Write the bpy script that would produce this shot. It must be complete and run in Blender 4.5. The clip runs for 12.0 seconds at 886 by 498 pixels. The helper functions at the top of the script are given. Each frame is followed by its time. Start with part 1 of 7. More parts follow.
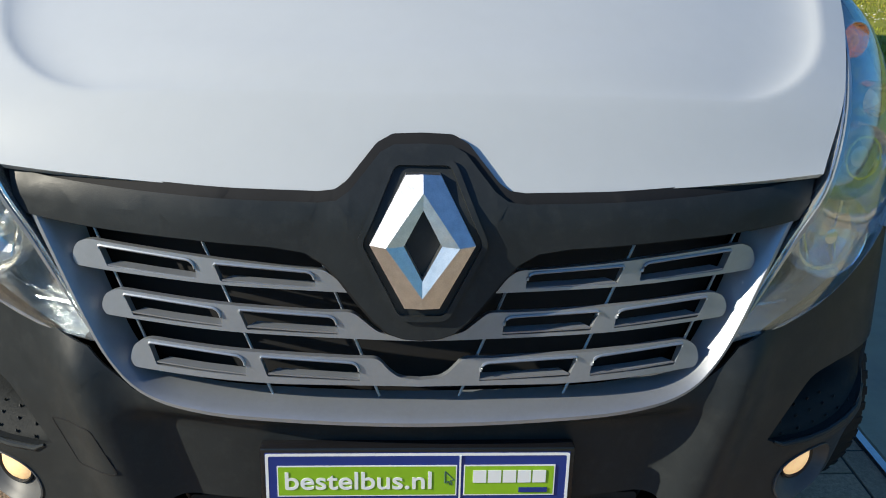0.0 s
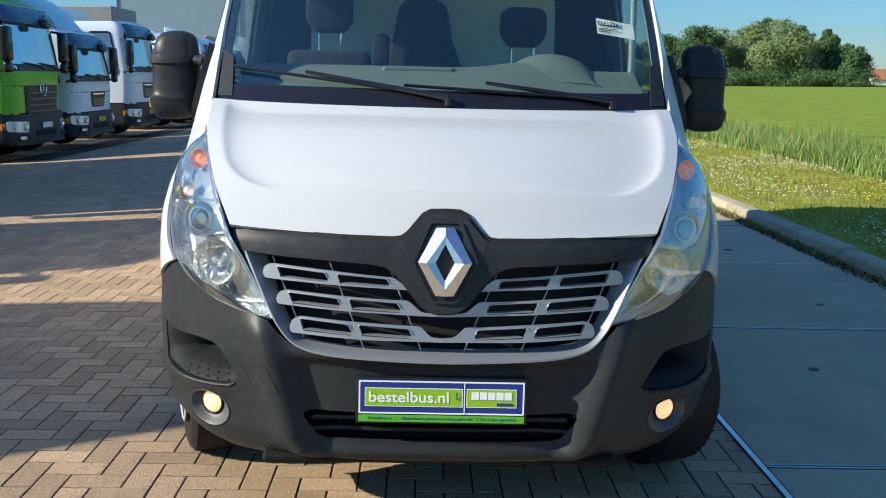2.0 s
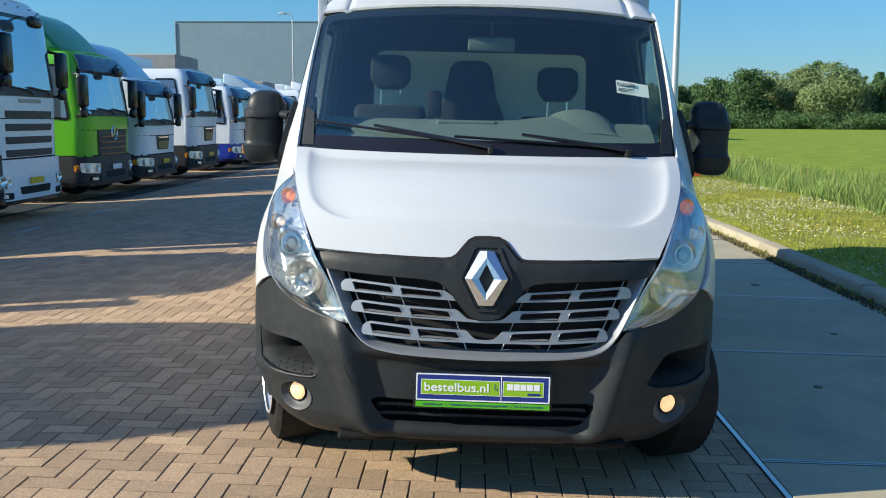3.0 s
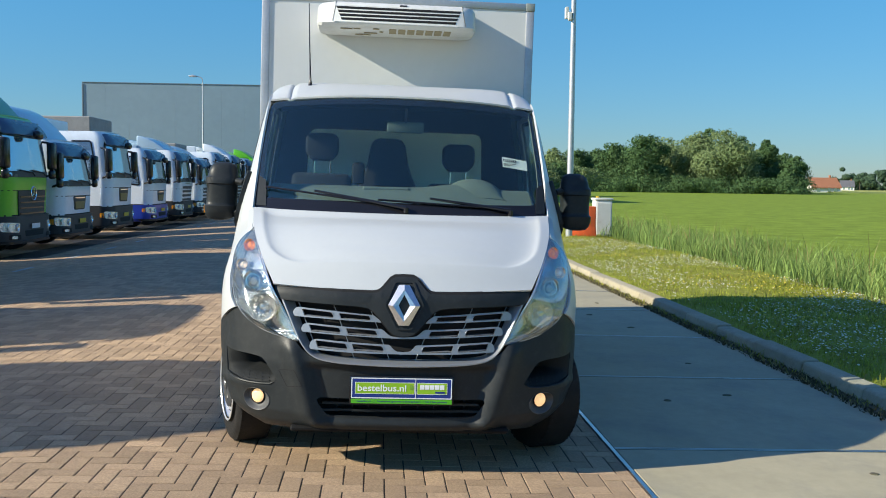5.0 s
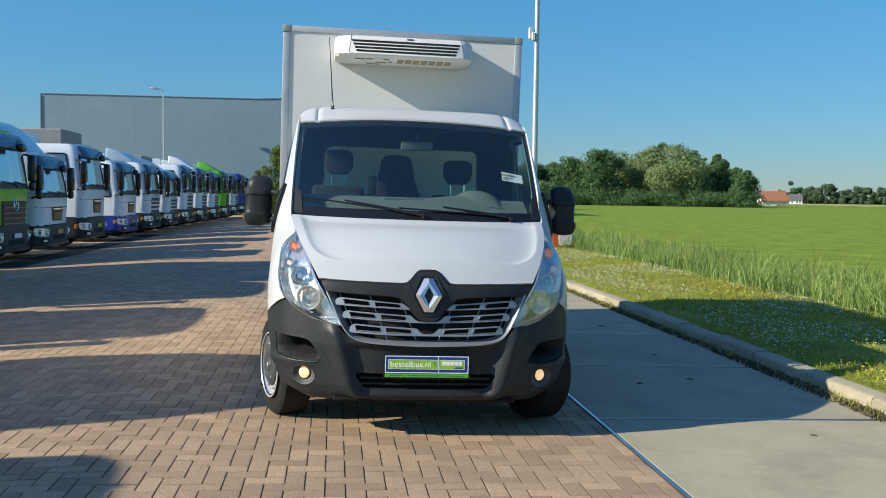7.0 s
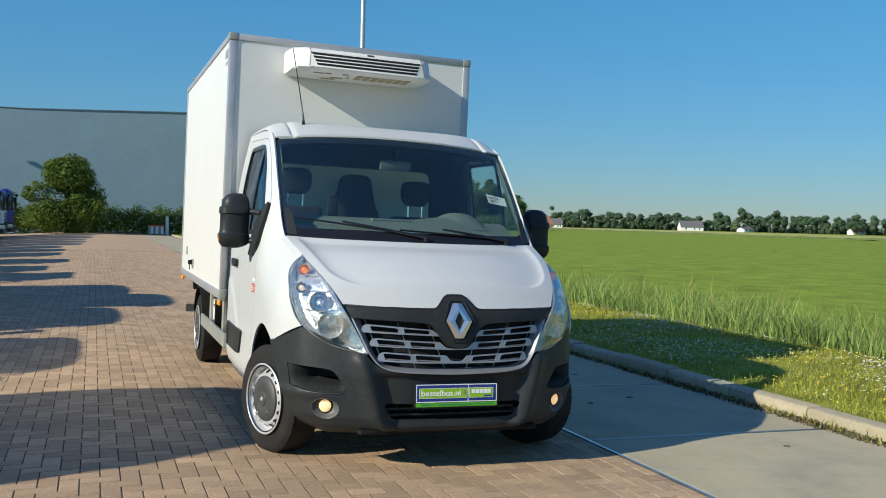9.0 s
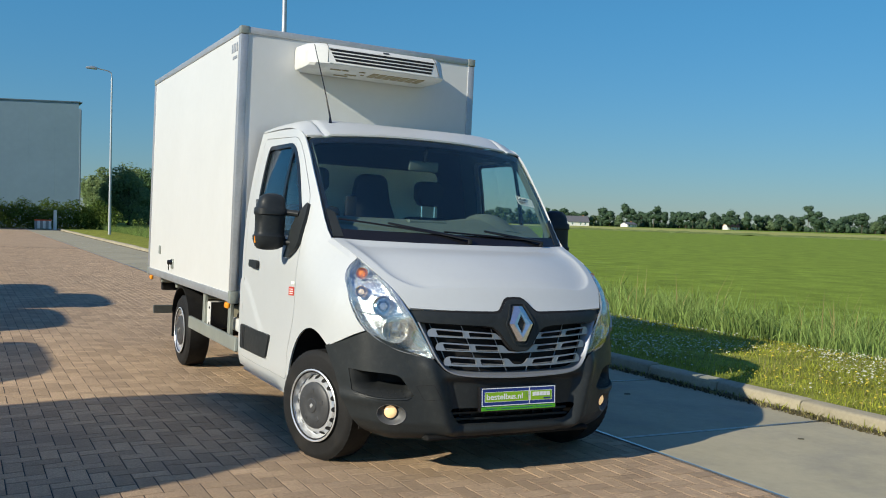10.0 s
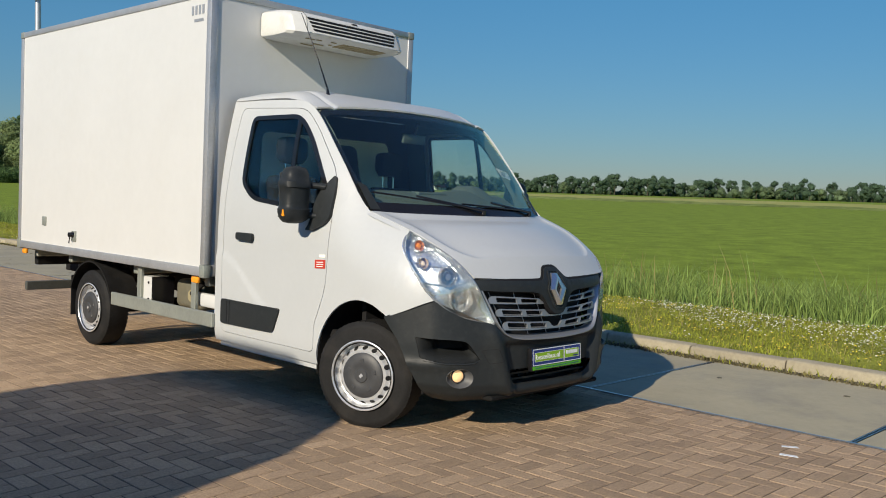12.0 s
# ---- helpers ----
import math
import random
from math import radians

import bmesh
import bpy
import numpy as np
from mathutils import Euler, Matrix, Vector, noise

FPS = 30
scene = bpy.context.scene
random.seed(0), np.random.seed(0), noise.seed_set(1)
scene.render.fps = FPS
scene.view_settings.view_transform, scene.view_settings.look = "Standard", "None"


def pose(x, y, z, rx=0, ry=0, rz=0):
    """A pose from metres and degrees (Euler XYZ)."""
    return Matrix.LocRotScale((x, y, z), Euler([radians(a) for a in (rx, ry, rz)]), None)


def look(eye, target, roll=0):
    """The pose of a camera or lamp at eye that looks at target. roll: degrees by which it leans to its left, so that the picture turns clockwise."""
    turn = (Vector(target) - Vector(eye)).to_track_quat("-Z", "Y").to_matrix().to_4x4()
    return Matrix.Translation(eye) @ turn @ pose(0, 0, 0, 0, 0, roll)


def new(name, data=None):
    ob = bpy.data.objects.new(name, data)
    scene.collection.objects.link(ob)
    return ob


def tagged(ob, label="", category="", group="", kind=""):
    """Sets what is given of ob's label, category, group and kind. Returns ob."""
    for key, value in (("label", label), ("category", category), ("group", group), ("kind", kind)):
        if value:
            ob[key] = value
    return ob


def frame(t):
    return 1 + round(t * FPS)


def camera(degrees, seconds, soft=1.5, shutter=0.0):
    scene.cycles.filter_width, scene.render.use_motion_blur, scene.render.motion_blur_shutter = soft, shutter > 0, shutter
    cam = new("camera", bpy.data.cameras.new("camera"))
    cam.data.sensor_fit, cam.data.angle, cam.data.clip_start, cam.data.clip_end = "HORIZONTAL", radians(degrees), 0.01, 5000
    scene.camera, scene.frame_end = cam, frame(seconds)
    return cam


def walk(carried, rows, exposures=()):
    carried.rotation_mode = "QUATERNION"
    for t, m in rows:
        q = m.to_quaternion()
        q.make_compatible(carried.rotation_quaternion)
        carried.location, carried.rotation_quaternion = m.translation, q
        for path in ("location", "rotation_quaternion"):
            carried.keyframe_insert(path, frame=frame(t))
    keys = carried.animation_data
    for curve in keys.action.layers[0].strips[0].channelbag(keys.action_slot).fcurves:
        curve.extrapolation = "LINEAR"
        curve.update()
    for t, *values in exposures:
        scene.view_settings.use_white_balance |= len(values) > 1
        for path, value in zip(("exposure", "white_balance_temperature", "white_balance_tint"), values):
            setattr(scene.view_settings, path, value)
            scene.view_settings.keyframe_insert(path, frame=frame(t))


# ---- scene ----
cam = camera(52.2, 12.0, soft=1.0)
# The van stands on a road that falls gently towards the kerb; the path is noted in the van's own frame.
FALL = 1.25
ROAD = pose(0, 0, 0, 0, FALL, 0)
PATH = [
    (0, (-0.045, -1.262, 1.459), (0.063, 0.585, 0.699), 1.7),
    (0.5, (-0.036, -1.626, 1.49), (0.12, 0.271, 0.875), 1.8),
    (1, (-0.052, -1.958, 1.468), (0.122, -0.031, 0.96), 1.8),
    (1.5, (-0.118, -2.324, 1.491), (0.038, -0.381, 1.043), 1.7),
    (2, (-0.083, -2.685, 1.484), (-0.029, -0.72, 1.113), 1.5),
    (2.5, (-0.097, -3.049, 1.498), (-0.13, -1.075, 1.18), 1.6),
    (3, (-0.082, -3.398, 1.529), (-0.133, -1.419, 1.246), 1.5),
    (3.5, (-0.063, -3.742, 1.544), (-0.066, -1.755, 1.312), 1.6),
    (5.3, (-0.202, -4.797, 1.557), (-0.042, -2.808, 1.421), 1.9),
    (5.5, (-0.241, -4.928, 1.547), (-0.075, -2.939, 1.414), 1.9),
    (6, (-0.316, -5.219, 1.561), (-0.136, -3.231, 1.434), 1.9),
    (6.5, (-0.414, -5.451, 1.542), (-0.221, -3.465, 1.419), 1.9),
    (7, (-0.605, -5.536, 1.53), (-0.363, -3.553, 1.419), 2.0),
    (7.2, (-0.702, -5.59, 1.531), (-0.425, -3.612, 1.429), 2.0),
    (8.8, (-1.917, -5.07, 1.493), (-1.245, -3.186, 1.448), 2.5),
    (9, (-2.08, -4.983, 1.474), (-1.357, -3.119, 1.43), 2.6),
    (9.5, (-2.512, -4.722, 1.476), (-1.671, -2.907, 1.435), 2.6),
    (10, (-3.007, -4.512, 1.476), (-2.062, -2.75, 1.431), 2.7),
    (10.5, (-3.436, -4.249, 1.46), (-2.37, -2.558, 1.407), 2.7),
    (11, (-3.926, -4.021, 1.435), (-2.721, -2.426, 1.364), 2.7),
    (11.5, (-4.372, -3.777, 1.423), (-3.032, -2.295, 1.327), 2.6),
    (12, (-4.841, -3.481, 1.464), (-3.393, -2.105, 1.36), 2.5),
]

walk(cam, [(t, ROAD @ look(eye, target, roll)) for t, eye, target, roll in PATH],
     [(0, 0.42, 6500, 5), (1.5, 0.75, 6500, 5), (2.5, 0.79, 6500, 5), (3.5, 0.77, 6500, 5), (5.5, 0.63, 6500, 5), (7, 0.56, 6500, 5), (9, 0.40, 6500, 5), (10.5, 0.16, 6500, 5), (11.5, 0.07, 6500, 5), (12, 0.03, 6800, 9)])

# ---- daylight ----
SUN_TO = (ROAD.to_3x3() @ Vector((-5.75, -1.4, 2.9))).normalized()
world = bpy.data.worlds.new("sky")
scene.world = world
world.use_nodes = True
wn = world.node_tree
sky = wn.nodes.new("ShaderNodeTexSky")
sky.sky_type, sky.sun_disc = "NISHITA", False
sky.sun_elevation = math.asin(SUN_TO.z)
sky.sun_rotation = math.atan2(SUN_TO.x, SUN_TO.y)
sky.air_density, sky.dust_density, sky.ozone_density = 1.0, 0.0, 2.5
# a clear, dry sky: deep blue that pales only a little towards the horizon
gen, sep, grad, tone = [wn.nodes.new(k) for k in ("ShaderNodeTexCoord", "ShaderNodeSeparateXYZ", "ShaderNodeValToRGB", "ShaderNodeMix")]
wn.links.new(gen.outputs["Generated"], sep.inputs[0])
wn.links.new(sep.outputs["Z"], grad.inputs[0])
grad.color_ramp.elements[0].position, grad.color_ramp.elements[0].color = 0.0, (0.192, 0.246, 0.352, 1)
grad.color_ramp.elements[1].position, grad.color_ramp.elements[1].color = 0.75, (0.46, 0.58, 0.86, 1)
mid = grad.color_ramp.elements.new(0.22)
mid.color = (0.200, 0.43, 0.550, 1)
high = grad.color_ramp.elements.new(0.42)
high.color = (0.245, 0.53, 0.665, 1)
tone.data_type, tone.blend_type = "RGBA", "MULTIPLY"
tone.inputs[0].default_value = 1.0
wn.links.new(sky.outputs[0], tone.inputs[6])
wn.links.new(grad.outputs[0], tone.inputs[7])
# the sky is a little deeper on the side away from the sun
away, deeper, shade = [wn.nodes.new(k) for k in ("ShaderNodeMapRange", "ShaderNodeMix", "ShaderNodeCombineColor")]
away.inputs[1].default_value, away.inputs[2].default_value, away.inputs[3].default_value, away.inputs[4].default_value = 0.0, 1.0, 1.07, 0.82
wn.links.new(sep.outputs["X"], away.inputs[0])
for k in range(3):
    wn.links.new(away.outputs[0], shade.inputs[k])
deeper.data_type, deeper.blend_type = "RGBA", "MULTIPLY"
deeper.inputs[0].default_value = 1.0
wn.links.new(tone.outputs[2], deeper.inputs[6])
wn.links.new(shade.outputs[0], deeper.inputs[7])
wn.links.new(deeper.outputs[2], wn.nodes["Background"].inputs[0])
wn.nodes["Background"].inputs[1].default_value = 0.16
sun = new("sun", bpy.data.lights.new("sun", "SUN"))
sun.data.energy, sun.data.angle, sun.data.color = 4.7, radians(0.5), (1.0, 0.905, 0.76)
sun.matrix_world = look((0, 0, 20), Vector((0, 0, 20)) - SUN_TO)


# ---- materials ----
def mat(name, color, rough=0.5, metal=0.0, vary=0.0, scale=8.0, bump=0.0, bump_scale=60.0, coat=0.0, stain=None, stain_amount=0.0, stain_scale=2.0, emit=0.0, spec=0.5, rough_vary=0.0, per_piece=0.0, island=0.0):
    m = bpy.data.materials.new(name)
    m.use_nodes = True
    nt = m.node_tree
    b = nt.nodes["Principled BSDF"]
    link = nt.links.new
    b.inputs["Roughness"].default_value, b.inputs["Metallic"].default_value = rough, metal
    b.inputs["Specular IOR Level"].default_value = spec
    b.inputs["Coat Weight"].default_value, b.inputs["Coat Roughness"].default_value = coat, 0.05
    rgb = nt.nodes.new("ShaderNodeRGB")
    rgb.outputs[0].default_value = (*color, 1)
    out = rgb.outputs[0]
    co = nt.nodes.new("ShaderNodeTexCoord").outputs["Object"]
    if per_piece or island:
        # pieces that lie joined or apart take their texture from the place itself
        co = nt.nodes.new("ShaderNodeNewGeometry").outputs["Position"]

    def mixed(a, kind, fac, colour=None, socket=None):
        mx = nt.nodes.new("ShaderNodeMix")
        mx.data_type, mx.blend_type = "RGBA", kind
        link(a, mx.inputs[6])
        if socket is not None:
            link(socket, mx.inputs[7])
        else:
            mx.inputs[7].default_value = (*colour, 1)
        if isinstance(fac, float):
            mx.inputs[0].default_value = fac
        else:
            link(fac, mx.inputs[0])
        return mx.outputs[2]

    def noise_tex(sc, detail=4.0, rough_=0.6):
        n = nt.nodes.new("ShaderNodeTexNoise")
        n.inputs["Scale"].default_value, n.inputs["Detail"].default_value, n.inputs["Roughness"].default_value = sc, detail, rough_
        link(co, n.inputs["Vector"])
        return n.outputs[0]

    def ranged(sock, lo, hi, a, c):
        r = nt.nodes.new("ShaderNodeMapRange")
        r.inputs[1].default_value, r.inputs[2].default_value, r.inputs[3].default_value, r.inputs[4].default_value = lo, hi, a, c
        link(sock, r.inputs[0])
        return r.outputs[0]

    if vary:
        for sc, amount in ((scale, vary), (scale * 9, vary * 0.7)):
            f = ranged(noise_tex(sc), 0.3, 0.7, 1 - amount, 1 + amount)
            out = mixed(out, "MULTIPLY", 1.0, socket=f)
    if per_piece:
        f = ranged(nt.nodes.new("ShaderNodeObjectInfo").outputs["Random"], 0, 1, 1 - per_piece, 1 + per_piece)
        out = mixed(out, "MULTIPLY", 1.0, socket=f)
    if island:
        f = ranged(nt.nodes.new("ShaderNodeNewGeometry").outputs["Random Per Island"], 0, 1, 1 - island, 1 + island)
        out = mixed(out, "MULTIPLY", 1.0, socket=f)
    if stain:
        f = ranged(noise_tex(stain_scale, 6.0, 0.7), 0.5, 0.72, 0.0, stain_amount)
        out = mixed(out, "MIX", f, stain)
    link(out, b.inputs["Base Color"])
    if rough_vary:
        link(ranged(noise_tex(scale * 2), 0.3, 0.7, rough - rough_vary, rough + rough_vary), b.inputs["Roughness"])
    if bump:
        bp = nt.nodes.new("ShaderNodeBump")
        bp.inputs["Strength"].default_value, bp.inputs["Distance"].default_value = bump, 0.01
        link(noise_tex(bump_scale, 5.0), bp.inputs["Height"])
        link(bp.outputs[0], b.inputs["Normal"])
    if emit:
        link(out, b.inputs["Emission Color"])
        b.inputs["Emission Strength"].default_value = emit
    return m


def pane_mat(name, tint, gloss_rough=0.0, base=0.035, sheen=(0.82, 0.86, 0.90)):
    m = bpy.data.materials.new(name)
    m.use_nodes = True
    nt = m.node_tree
    nt.nodes.remove(nt.nodes["Principled BSDF"])
    tr, gl, mx, lw, pw, mr = [nt.nodes.new(k) for k in ("ShaderNodeBsdfTransparent", "ShaderNodeBsdfGlossy", "ShaderNodeMixShader", "ShaderNodeLayerWeight", "ShaderNodeMath", "ShaderNodeMapRange")]
    tr.inputs[0].default_value = (*tint, 1)
    gl.inputs["Color"].default_value = (*sheen, 1)
    gl.inputs["Roughness"].default_value = gloss_rough
    lw.inputs[0].default_value = 0.5
    pw.operation, pw.inputs[1].default_value = "POWER", 4.5
    mr.inputs[3].default_value, mr.inputs[4].default_value = base, 0.9
    nt.links.new(lw.outputs["Facing"], pw.inputs[0])
    nt.links.new(pw.outputs[0], mr.inputs[0])
    nt.links.new(mr.outputs[0], mx.inputs[0])
    nt.links.new(tr.outputs[0], mx.inputs[1])
    nt.links.new(gl.outputs[0], mx.inputs[2])
    nt.links.new(mx.outputs[0], nt.nodes["Material Output"].inputs[0])
    return m


def leaf_mat(name, color, vary=0.35, trans=0.35):
    m = mat(name, color, rough=0.75, island=vary, vary=0.15, scale=0.4, spec=0.08)
    nt = m.node_tree
    b = nt.nodes["Principled BSDF"]
    tl, mx = nt.nodes.new("ShaderNodeBsdfTranslucent"), nt.nodes.new("ShaderNodeMixShader")
    nt.links.new(b.inputs["Base Color"].links[0].from_socket, tl.inputs[0])
    mx.inputs[0].default_value = trans
    nt.links.new(b.outputs[0], mx.inputs[1])
    nt.links.new(tl.outputs[0], mx.inputs[2])
    nt.links.new(mx.outputs[0], nt.nodes["Material Output"].inputs[0])
    return m


